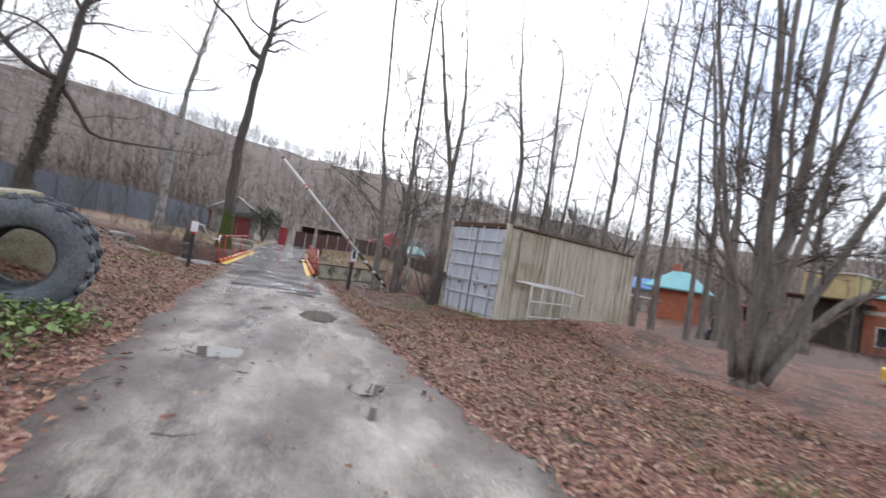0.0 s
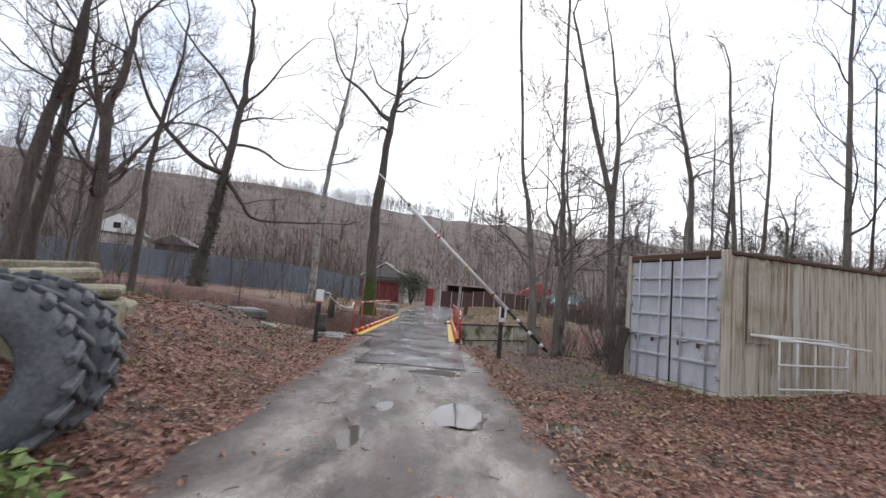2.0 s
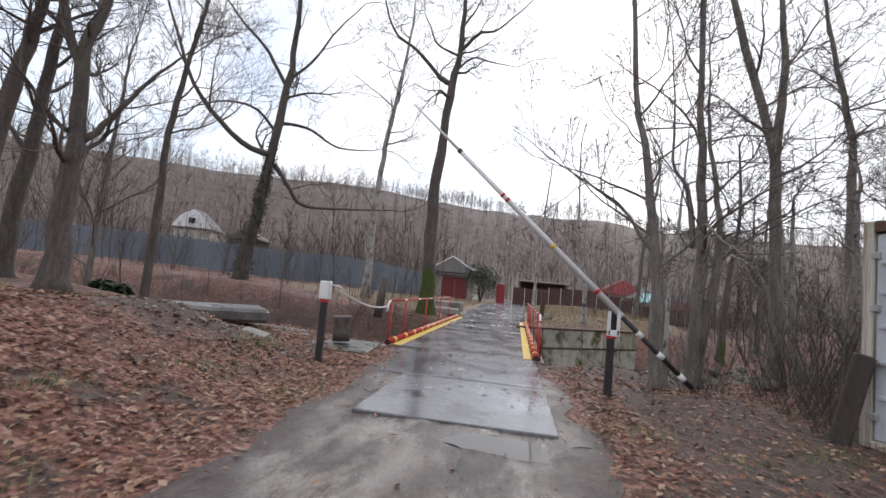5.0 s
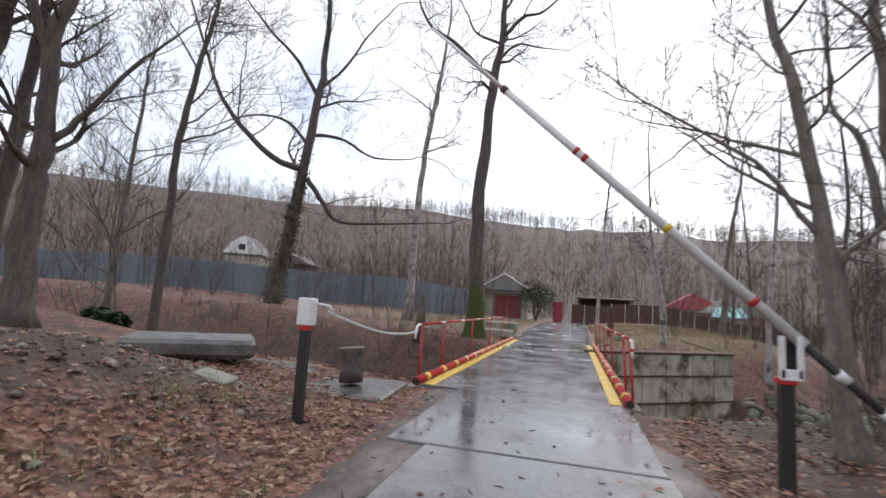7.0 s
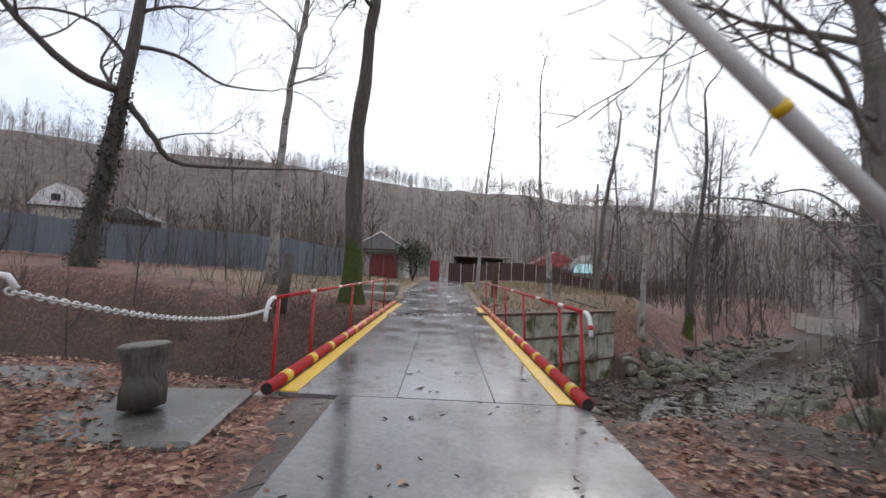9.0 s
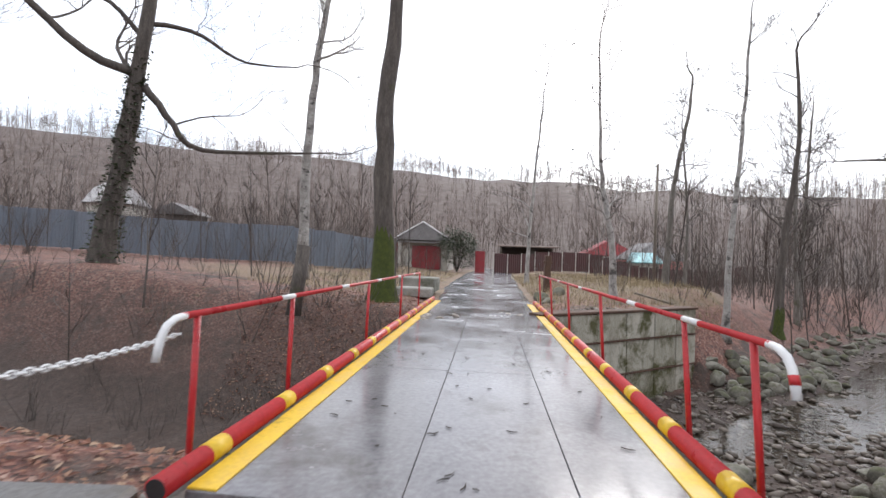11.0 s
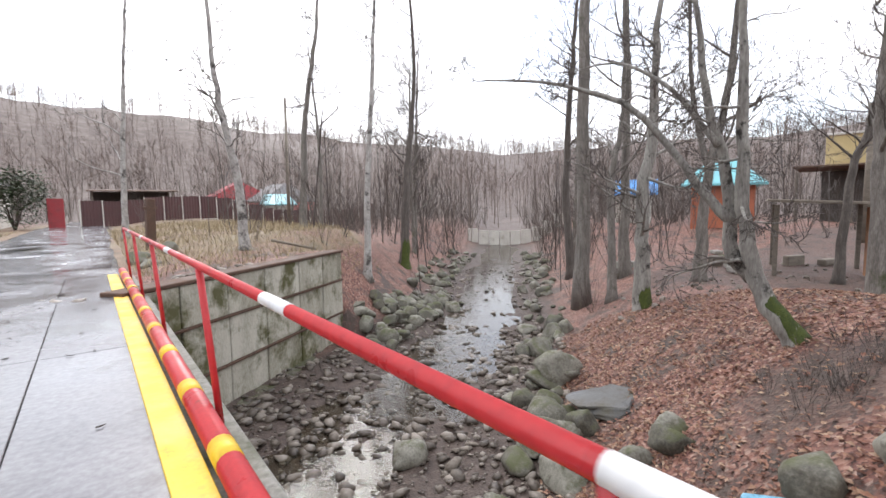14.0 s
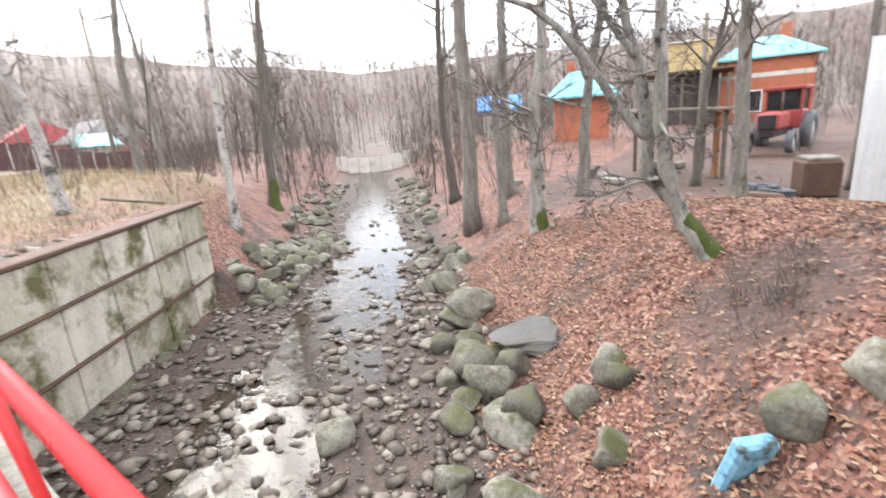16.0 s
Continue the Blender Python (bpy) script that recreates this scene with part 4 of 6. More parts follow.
def shrub(g, x, y, z, h, rnd):
    """A leafless shrub: thin stems leaning out from one foot, with side twigs."""
    base = Vector((x, y, z - 0.1))
    for k in range(7):
        a = rnd.uniform(0, 6.283)
        d = Vector((math.cos(a) * 0.42, math.sin(a) * 0.42, rnd.uniform(0.7, 1.2))).normalized()
        p = base + Vector((rnd.gauss(0, 0.05), rnd.gauss(0, 0.05), 0)) * h
        m = p + d * h * rnd.uniform(0.4, 0.6)
        e = m + (d + Vector((rnd.gauss(0, 0.22), rnd.gauss(0, 0.22), 0.15))).normalized() * h * rnd.uniform(0.3, 0.55)
        g.tube([p, m, e], [0.0035 * h + 0.002, 0.0025 * h + 0.001, 0.001], 3, cap=False)
        for j in range(9):
            f = rnd.uniform(0.25, 1.0)
            s = p.lerp(m, f * 2) if f < 0.5 else m.lerp(e, f * 2 - 1)
            w = (d + Vector((rnd.gauss(0, 0.6), rnd.gauss(0, 0.6), rnd.gauss(0.1, 0.4)))).normalized()
            ribbon(g, s, s + w * h * rnd.uniform(0.12, 0.34), 0.0016 * h + 0.0012)


def far_woods():
    rnd, g, spots = random.Random(5), Geo(), []
    while len(spots) < 7600:
        az = rnd.uniform(-135, 105)
        r = 60 + 275 * rnd.random() ** 0.75
        x, y = -r * math.sin(math.radians(az)), 5 + r * math.cos(math.radians(az))
        if not (abs(x) < 26 and 0 < y < 72):
            spots.append((x, y))
    for (x, y), z in zip(spots, land(*np.array(spots).T).tolist()):
        far_tree(g, x, y, z, rnd.uniform(7, 13), rnd)
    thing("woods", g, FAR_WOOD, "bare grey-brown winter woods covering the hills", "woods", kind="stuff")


def undergrowth():
    """Thin bare saplings and brush on both banks and round the yards."""
    rnd, g, made = random.Random(6), Geo(), 0
    while made < 900:
        x, y = rnd.uniform(-45, 48), rnd.uniform(-4, 62)
        d = stream_at(np.array([x]), np.array([y]))
        if d[0][0] < d[2][0] + 0.4 or abs(x) < 3.2 or (x > -4 and x < 9 and y < 14) or (-6 < x < 16 and y > 36 and y < 50) or (x < 24 and y < 9 and x > 0):
            continue
        if x < -4 and y < 1.5:
            continue
        if rnd.random() < 0.3:
            far_tree(g, x, y, land_at(x, y), rnd.uniform(2.5, 6.5), rnd)
        else:
            shrub(g, x, y, land_at(x, y), rnd.uniform(0.8, 3.2), rnd)
        made += 1
    for k in range(90):
        x, y = rnd.uniform(3.4, 9.5), rnd.uniform(-3.6, 1.0)
        if x < 4.6 and y < -1.8 or math.hypot(x - 5.6, y + 0.2) < 0.6:
            continue
        shrub(g, x, y, land_at(x, y), rnd.uniform(0.35, 1.5), rnd)
    for k in range(55):
        x, y = rnd.uniform(5.0, 11.0), rnd.uniform(-3.2, 0.3)
        if y < -1.2 and x > 9.0 or math.hypot(x - 5.6, y + 0.2) < 0.7 or y < (x - 5.1) * 0.36 - 2.9:
            continue
        shrub(g, x, y, land_at(x, y), rnd.uniform(1.0, 2.6), rnd)
    for k in range(26):
        x, y = 7.1 + rnd.gauss(0, 0.45), 2.3 + rnd.gauss(0, 0.35)
        shrub(g, x, y, land_at(x, y), rnd.uniform(0.2, 0.5), rnd)
    for k in range(70):
        x, y = rnd.uniform(-9.5, -2.2), rnd.uniform(3.0, 11.0)
        shrub(g, x, y, land_at(x, y), rnd.uniform(0.4, 1.5), rnd)
    thing("undergrowth", g, TWIG, "tangled thin bare saplings and brush", "undergrowth", kind="stuff")


def brush():
    """Grey brush and young trees over the flat land between the stream and the hills."""
    rnd, g, spots = random.Random(9), Geo(), []
    while len(spots) < 1700:
        az, r = rnd.uniform(-115, 95), rnd.uniform(24, 75)
        x, y = -r * math.sin(math.radians(az)), 3 + r * math.cos(math.radians(az))
        if (-8 < x < 14 and y < 58) or (x < -6 and y < 27) or (14 < x < 42 and -8 < y < 15):
            continue
        spots.append((x, y))
    far = stream_at(*np.array(spots).T)
    for (x, y), z, d, hw in zip(spots, land(*np.array(spots).T).tolist(), far[0], far[2]):
        if d > hw + 0.8:
            if rnd.random() < 0.35:
                far_tree(g, x, y, z, rnd.uniform(3.0, 8.5), rnd)
            else:
                shrub(g, x, y, z, rnd.uniform(1.5, 4.5), rnd)
    thing("brush", g, BRUSH_WOOD, "grey leafless brush and young trees", "brush", kind="stuff")


far_woods()
undergrowth()
brush()


# ---- the bridge ----
def ring_rail(pts, r, sides=10):
    return Geo().tube(pts, r, sides)


def build_bridge():
    b = empty("bridge", (0, 0, 0), "narrow wet plate-decked bridge with red and white rails over the stream", "bridge")
    rnd = random.Random(3)
    rows = [0.0, 3.05, 6.0, 9.0, 11.95]
    cols = [-1.455, -0.3, 0.66, 1.455]
    for i in range(len(rows) - 1):
        for j in range(3):
            g = Geo().box(((cols[j] + cols[j + 1]) / 2, (rows[i] + rows[i + 1]) / 2, 0.025 + rnd.uniform(-0.003, 0.003)), (cols[j + 1] - cols[j] - 0.005, rows[i + 1] - rows[i] - 0.005, 0.05), bevel=0.004)
            part("deck_plate", g, WET_DECK, b)
    for x in (-1.2, -0.4, 0.4, 1.2):
        part("beam", Geo().box((x, 5.97, -0.22), (0.2, 12.0, 0.42), bevel=0.01), STEEL, b)
    part("deck_edge", Geo().box((-1.56, 5.97, -0.07), (0.3, 11.95, 0.16), bevel=0.01), CONCRETE, b)
    part("deck_edge", Geo().box((1.56, 5.97, -0.07), (0.3, 11.95, 0.16), bevel=0.01), CONCRETE, b)
    for s in (-1, 1):
        part("yellow_edge_strip", Geo().box((s * 1.37, 5.97, 0.053), (0.17, 11.9, 0.016), bevel=0.004), YELLOW, b, "yellow painted edge strip")
        pipe = part("kerb_pipe", ring_rail([(s * 1.53, -0.12, 0.105), (s * 1.53, 12.0, 0.105)], 0.064, 14), RED, b, "red kerb pipe with yellow bands", True)
        y = 0.3
        while y < 11.6:
            part("yellow_band", ring_rail([(s * 1.53, y, 0.105), (s * 1.53, y + 0.2, 0.105)], 0.066, 14), YELLOW, pipe, "yellow painted band", True)
            y += 0.97 + rnd.uniform(-0.05, 0.05)
        # the pipe is closed; a black disc paints the shade of its hollow
        part("pipe_hollow_shade", ring_rail([(s * 1.53, -0.124, 0.105), (s * 1.53, -0.1, 0.105)], 0.055, 14), BLACK, pipe, "black disc standing for the shaded hollow of the pipe")
        posts = (0.32, 1.24, 3.87, 6.4, 8.8, 11.2) if s > 0 else (0.3, 1.7, 4.43, 7.1, 9.6)
        x, z = (1.56, 0.953) if s > 0 else (-1.615, 0.95)
        for y in posts:
            part("post", ring_rail([(s * 1.635, y, -0.12), (x, y, z - 0.01)], 0.02, 10), RED, b, "", True)
        last = posts[-1]
        rail = part("handrail", ring_rail([(x, 0.16, z), (x, last, z)], 0.0215, 12), RED, b, "red painted handrail", True)
        bend = [(x, 0.18, z), (x, 0.1, z - 0.006), (x, 0.03, z - 0.035), (x, -0.01, z - 0.085), (x, -0.035, z - 0.15), (x, -0.05, z - 0.22)]
        part("rail_end", ring_rail(bend, 0.022, 12), WHITE, rail, "white painted bent rail end", True)
        if s > 0:
            part("red_band", ring_rail([(x, -0.022, z - 0.11), (x, -0.037, z - 0.155)], 0.0235, 12), RED, rail, "", True)
        for y in ((0.98, 2.36, 5.0, 7.3, 9.4) if s > 0 else (1.45, 3.1, 4.9, 6.6, 8.4)):
            part("white_band", ring_rail([(x, y, z), (x, y + 0.27, z)], 0.023, 12), WHITE, rail, "white painted band", True)
    return b


build_bridge()


def build_wall():
    """The stream wall of stained concrete panels below the far bank, with rusty angle ledges."""
    w = empty("retaining_wall", (0, 0, 0), "stained concrete panel wall holding the stream bank", "wall", kind="structure")
    a, e = Vector((*WALL_A, 0)), Vector((*WALL_B, 0))
    d = (e - a).normalized()
    ang = math.atan2(d.y, d.x)
    m = Matrix.Translation(a) @ Matrix.Rotation(ang, 4, "Z")
    length, n = (e - a).length, 6
    cols = [0, 1.0, 2.1, 3.2, 4.45, 5.5, length]
    rows = [(-2.95, -1.62), (-1.58, -0.72), (-0.68, 0.04)]
    rnd = random.Random(8)
    for i in range(n):
        for lo, hi in rows:
            g = Geo().box(((cols[i] + cols[i + 1]) / 2, 0.06 + rnd.uniform(-0.015, 0.015), (lo + hi) / 2), (cols[i + 1] - cols[i] - 0.03, 0.24, hi - lo), m, 0.015)
            part("concrete_panel", g, PANEL, w)
    for z in (-1.6, -0.7):
        part("ledge", Geo().box((length / 2, -0.075, z), (length, 0.07, 0.045), m, 0.006), STEEL, w, "rusty steel angle ledge")
    part("coping", Geo().box((length / 2, 0.1, 0.075), (length + 0.1, 0.42, 0.07), m, 0.015), STEEL, w, "dark rusty coping beam")
    part("footing", Geo().box((length / 2, -0.18, -2.62), (length, 0.5, 0.55), m, 0.06), STONE, w, "mossy concrete footing")
    part("return_wall", Geo().box((length - 0.12, 1.2, -1.4), (0.24, 2.2, 2.85), m, 0.015), PANEL, w)
    part("abutment", Geo().box((0, 9.35, -1.3), (3.6, 0.7, 2.35), None, 0.02), CONCRETE, w, "concrete bridge abutment")
    part("abutment", Geo().box((0, 0.35, -1.3), (3.5, 0.6, 2.35), None, 0.02), CONCRETE, w, "concrete bridge abutment")


build_wall()


# ---- the barrier ----
def build_barrier():
    b = empty("barrier_post", (-1.87, -2.84, 0.09), "black square barrier post with a white box head", "barrier post")
    part("shaft", Geo().box((0, 0, 0.42), (0.09, 0.09, 0.95), None, 0.008), BLACK, b)
    part("red_band", Geo().box((0, 0, 0.885), (0.105, 0.105, 0.05), None, 0.006), RED, b)
    part("head", Geo().box((0, 0, 1.05), (0.16, 0.13, 0.28), None, 0.012), WHITE, b, "white painted box head")
    part("hook", Geo().tube([(0.08, 0.02, 1.14), (0.22, 0.05, 1.12), (0.25, 0.06, 1.07)], 0.014, 6), WHITE, b, "", True)
    g, pts = Geo(), []
    p0, p1 = Vector((-1.66, -2.78, 1.15)), Vector((-1.66, 0.2, 0.84))
    n = 84
    for i in range(n):
        f = (i + 0.5) / n
        q = p0.lerp(p1, f)
        q.z -= 0.13 * 4 * f * (1 - f) * (0.75 + 0.25 * f)
        pts.append(q)
    for i, q in enumerate(pts):
        d = (pts[min(i + 1, n - 1)] - pts[max(i - 1, 0)]).normalized()
        u = d.cross(Vector((0, 0, 1))).normalized() if i % 2 else d.cross(d.cross(Vector((0, 0, 1)))).normalized()
        ring = [q + d * math.cos(a) * 0.026 + u * math.sin(a) * 0.014 for a in [2 * math.pi * k / 8 for k in range(9)]]
        g.tube(ring, 0.0052, 5, cap=False)
    thing("chain", g, WHITE, "white painted steel chain hanging between post and bridge rail", "chain", smooth=True)
    b = empty("boom_barrier", (2.44, -2.62, -0.05), "raised white barrier boom on a black and white post", "barrier")
    part("shaft", Geo().box((0, 0, 0.42), (0.1, 0.1, 0.95), None, 0.008), BLACK, b)
    part("red_band", Geo().box((0, 0, 0.905), (0.13, 0.13, 0.05), None, 0.006), RED, b)
    g = Geo().box((-0.045, -0.06, 1.1), (0.045, 0.035, 0.34), None, 0.006).box((0.085, -0.06, 1.1), (0.045, 0.035, 0.34), None, 0.006).box((0.02, -0.06, 0.96), (0.16, 0.035, 0.09), None, 0.006)
    part("fork", g, WHITE, b, "white painted steel fork")
    part("back_plate", Geo().box((0.05, 0.06, 1.12), (0.14, 0.03, 0.42), None, 0.006), BLACK, b)
    piv, way = Vector((0.1, 0, 1.24)), Vector((-3.27, -0.06, 2.97)).normalized()
    tip = 4.5
    boom = part("boom", Geo().tube([piv - way * 0.05, piv + way * 2.3, piv + way * 3.42], [0.048, 0.04, 0.034], 14), WHITE, b, "long white boom pole", True)
    part("boom_tip", Geo().tube([piv + way * 3.42, piv + way * tip], [0.024, 0.014], 8), WHITE, boom, "", True)
    for s, m_, l in ((0.42, RED, 0.05), (1.33, YELLOW, 0.05), (2.31, RED, 0.05), (2.42, RED, 0.04), (3.38, STEEL, 0.06)):
        part("ring", Geo().tube([piv + way * s, piv + way * (s + l)], 0.0515 - 0.0036 * s, 14), m_, boom, "", True)
    tail = part("counterweight_arm", Geo().tube([piv, piv - way * 1.4], 0.036, 12), BLACK, b, "black counterweight arm with white rings", True)
    for s in (0.35, 0.75, 1.15):
        part("white_ring", Geo().tube([piv - way * s, piv - way * (s + 0.1)], 0.0425, 12), WHITE, tail, "", True)


build_barrier()


# ---- the shipping container ----
CONT_GREY = surface("grey_blue_container_paint", [(0.25, (0.3, 0.3, 0.29)), (0.4, (0.44, 0.46, 0.5)), (0.6, (0.54, 0.56, 0.61)), (0.8, (0.62, 0.63, 0.66))], 2.2, 30, (0.4, 0.7), bump=0.1, dirt=(0.3, 0.27, 0.2), dirt_scale=2.2, dirt_span=(0.56, 0.72), stretch=(2, 2, 0.5))
CONT_CREAM = surface("streaked_cream_paint", [(0.36, (0.1, 0.055, 0.035)), (0.45, (0.3, 0.235, 0.165)), (0.53, (0.54, 0.505, 0.43)), (0.8, (0.68, 0.66, 0.6))], 2.6, 20, (0.5, 0.8), bump=0.1,
                     stretch=(5, 5, 0.12), dirt=(0.24, 0.23, 0.13), dirt_scale=0.7, dirt_span=(0.52, 0.72))
GALV = surface("galvanised_rod", [(0.3, (0.3, 0.3, 0.29)), (0.7, (0.52, 0.51, 0.49))], 6, 40, (0.4, 0.7), metal=0.3, bump=0.1, dirt=(0.2, 0.13, 0.08), dirt_scale=4, dirt_span=(0.55, 0.7))


def corrugated(length, height, pitch, deep, thick=0.006):
    """A corrugated sheet in the local xz plane, folded along x."""
    g, xs, ys = Geo(), [], []
    x = 0.0
    k = 0
    while x < length:
        for dx, y in ((0, 0), (0.26, 0), (0.5, 1), (0.76, 1)):
            if x + dx * pitch <= length:
                xs.append(x + dx * pitch)
                ys.append(y * deep)
        x += pitch
    xs.append(length)
    ys.append(0)
    n = len(xs)
    for off in (0, thick):
        for z in (0, height):
            g.v += [(a, b + off, z) for a, b in zip(xs, ys)]
    for i in range(n - 1):
        g.f += [(i, i + 1, n + i + 1, n + i), (2 * n + i + 1, 2 * n + i, 3 * n + i, 3 * n + i + 1)]
    return g


def build_container():
    c = empty("shipping_container", (5.82, -5.93, -0.05), "old shipping container with grey-blue doors and rust-streaked cream sides", "container", turn=20.0)
    L, W, H = 6.06, 2.42, 2.6
    # local x along the length, local y across, towards the far door edge
    for x in (0.06, L - 0.06):
        for y in (0.06, W - 0.06):
            part("corner_post", Geo().box((x, y, H / 2), (0.12, 0.12, H), None, 0.01), CONT_CREAM, c)
    part("top_rail", Geo().box((L / 2, 0.03, H - 0.04), (L - 0.24, 0.06, 0.06), None, 0.008).box((L / 2, W - 0.03, H - 0.04), (L - 0.24, 0.06, 0.06), None, 0.008), STEEL, c, "rusty top rail")
    part("bottom_rail", Geo().box((L / 2, 0.03, 0.08), (L - 0.24, 0.06, 0.16), None, 0.008).box((L / 2, W - 0.03, 0.08), (L - 0.24, 0.06, 0.16), None, 0.008), CONT_CREAM, c)
    part("door_header", Geo().box((0.05, W / 2, H - 0.07), (0.1, W - 0.24, 0.12), None, 0.01), STEEL, c, "rusty door header")
    part("door_sill", Geo().box((0.05, W / 2, 0.07), (0.1, W - 0.24, 0.14), None, 0.01), CONT_CREAM, c)
    part("roof", Geo().box((L / 2, W / 2, H - 0.02), (L - 0.02, W - 0.02, 0.035), None, 0.005), STEEL, c, "rusty brown roof")
    for y, flip in ((0.02, 1), (W - 0.02, -1)):
        g = corrugated(L - 0.24, H - 0.24, 0.278, 0.05)
        g.v = [(p[0] + 0.12, y + p[1] * flip, p[2] + 0.16) for p in g.v]
        part("side_wall", g, CONT_CREAM, c, "corrugated cream side wall streaked with rust")
    part("patch_panel", Geo().box((0.78, 0.012, 1.75), (0.5, 0.02, 1.45), None, 0.004), CONT_CREAM, c, "flat cream patch plate")
    g = corrugated(W - 0.24, H - 0.24, 0.25, 0.036)
    g.v = [(L - 0.03 - p[1], p[0] + 0.12, p[2] + 0.16) for p in g.v]
    part("end_wall", g, CONT_CREAM, c)
    part("floor_frame", Geo().box((L / 2, W / 2, 0.12), (L - 0.3, W - 0.3, 0.1), None, 0.01), STEEL, c)
    half = (W - 0.28) / 2
    for k in range(2):
        y0 = 0.13 + k * (half + 0.02)
        door = part("door", Geo().box((0.06, y0 + half / 2, H / 2 + 0.0), (0.05, half, H - 0.3), None, 0.012), CONT_GREY, c, "grey-blue ribbed steel door")
        for z in (0.62, 1.0, 1.4, 1.78, 2.12):
            part("door_rib", Geo().box((0.02, y0 + half / 2, z), (0.07, half - 0.14, 0.05), None, 0.008), CONT_GREY, door)
        for f in (0.24, 0.76):
            y = y0 + half * f
            rod = part("lock_rod", Geo().tube([(0.0, y, 0.1), (0.0, y, H - 0.1)], 0.019, 8), CONT_GREY, door, "painted locking rod", True)
        for f in (0.3, 0.7):
            part("lock_handle", Geo().box((-0.005, y0 + half * f, 0.95), (0.03, 0.24, 0.024), None, 0.006), CONT_GREY, door, "painted lock handle")
            part("lock_keeper", Geo().box((0.0, y0 + half * f + 0.1, 0.91), (0.035, 0.05, 0.11), None, 0.006), STEEL, c, "rusty lock keeper")
        edge = 0.135 if k == 0 else W - 0.135
        for z in (0.4, 1.0, 1.6, 2.2):
            part("hinge", Geo().box((0.02, edge, z), (0.05, 0.1, 0.08), None, 0.008), GALV, door)
    part("door_gasket", Geo().box((0.04, W / 2, H / 2), (0.05, 0.014, H - 0.3), None, 0.002), BLACK, c, "black door gasket")
    # the welded rack leaning at the side
    r = empty("metal_rack", (6.65, -5.8, 0.05), "white welded pipe rack standing against the container", "rack", turn=19.5)
    for z in (0.22, 0.62, 1.02):
        part("rail", Geo().tube([(0.0, -0.16, z), (1.75, -0.16, z)], 0.018, 8), WHITE, r, "", True)
    part("rail", Geo().tube([(-0.3, 0.1, 1.08), (1.75, 0.1, 1.05)], 0.022, 8), WHITE, r, "", True)
    part("rail", Geo().tube([(-0.28, 0.1, 1.08), (1.85, -0.45, 0.95)], 0.022, 8), WHITE, r, "", True)
    for x in (0.02, 0.45, 0.9, 1.35, 1.73):
        part("upright", Geo().tube([(x, -0.14, -0.05), (x, -0.16, 1.03)], 0.016, 8), WHITE, r, "", True)


build_container()
WOOD_DARK = surface("dark_wet_wood", [(0.3, (0.025, 0.02, 0.017)), (0.6, (0.07, 0.055, 0.045)), (0.8, (0.13, 0.11, 0.09))], 3, 30, (0.6, 0.9), bump=0.5, stretch=(1, 1, 0.3))
g = Geo().box((0, 0, 0.52), (0.2, 0.09, 1.15), None, 0.02)
thing("wooden_stake", g, WOOD_DARK, "dark leaning timber stake beside the container doors", "stake", at=pose(4.72, -3.75, -0.05, 0, 12, -20))


# ---- rocks ----
def rock_mesh(name, seed, squash, material, rough=0.16, sub=3, slab=False):
    bm = bmesh.new()
    bmesh.ops.create_icosphere(bm, subdivisions=sub, radius=1.0)
    rnd = random.Random(seed)
    off = Vector((rnd.uniform(-20, 20), rnd.uniform(-20, 20), rnd.uniform(-20, 20)))
    cuts = [(Vector((rnd.gauss(0, 1), rnd.gauss(0, 1), rnd.gauss(0, 0.7))).normalized(), rnd.uniform(0.5, 0.8)) for _ in range(8)]
    if slab:
        cuts += [(Vector((0.12, -0.08, 1)).normalized(), 0.3)] + [(Vector((math.cos(a), math.sin(a), 0.25)).normalized(), 0.55 + 0.12 * math.sin(3 * a)) for a in (0.2, 1.5, 2.6, 4.0, 5.3)]
    for v in bm.verts:
        p = v.co.copy()
        for nrm, lim in cuts:
            over = p.dot(nrm) - lim
            if over > 0:
                p -= nrm * over * 0.93
        p *= 1 + rough * noise.noise(p * 1.3 + off) + rough * 0.5 * noise.noise(p * 3.5 + off)
        v.co = Vector((p.x, p.y, p.z * squash))
    me = bpy.data.meshes.new(name)
    bm.to_mesh(me)
    bm.free()
    me.shade_smooth()
    if slab:
        me.set_sharp_from_angle(angle=radians(22))
    me.materials.append(material)
    return me


SLATE = surface("dark_slate", [(0.3, (0.045, 0.043, 0.04)), (0.6, (0.1, 0.096, 0.09)), (0.8, (0.17, 0.16, 0.15))], 3, 30, (0.35, 0.7), bump=0.6, dirt=(0.07, 0.06, 0.035), dirt_scale=3)
ROCKS = [rock_mesh("boulder", 60 + k, 0.62 + 0.06 * (k % 4), STONE) for k in range(8)]
SMALL_ROCKS = [rock_mesh("stone", 80 + k, 0.55 + 0.07 * (k % 3), STONE, 0.12, 2) for k in range(5)]


def boulder(x, y, size, k, sink=0.35, label="mossy grey-brown stream boulder", group="boulders along the stream", turn=0, name="boulder", stretch=(1, 1, 1), tilt=(0, 0), z=None, mesh=None):
    ob = new(name, mesh or ROCKS[k % len(ROCKS)])
    zz = (land_at(x, y) if z is None else z) + size * stretch[2] * (0.6 - sink)
    ob.matrix_world = pose(x, y, zz, tilt[0], tilt[1], turn) @ Matrix.Diagonal((size * stretch[0], size * stretch[1], size * stretch[2], 1))
    return tagged(ob, label, "boulder", group)


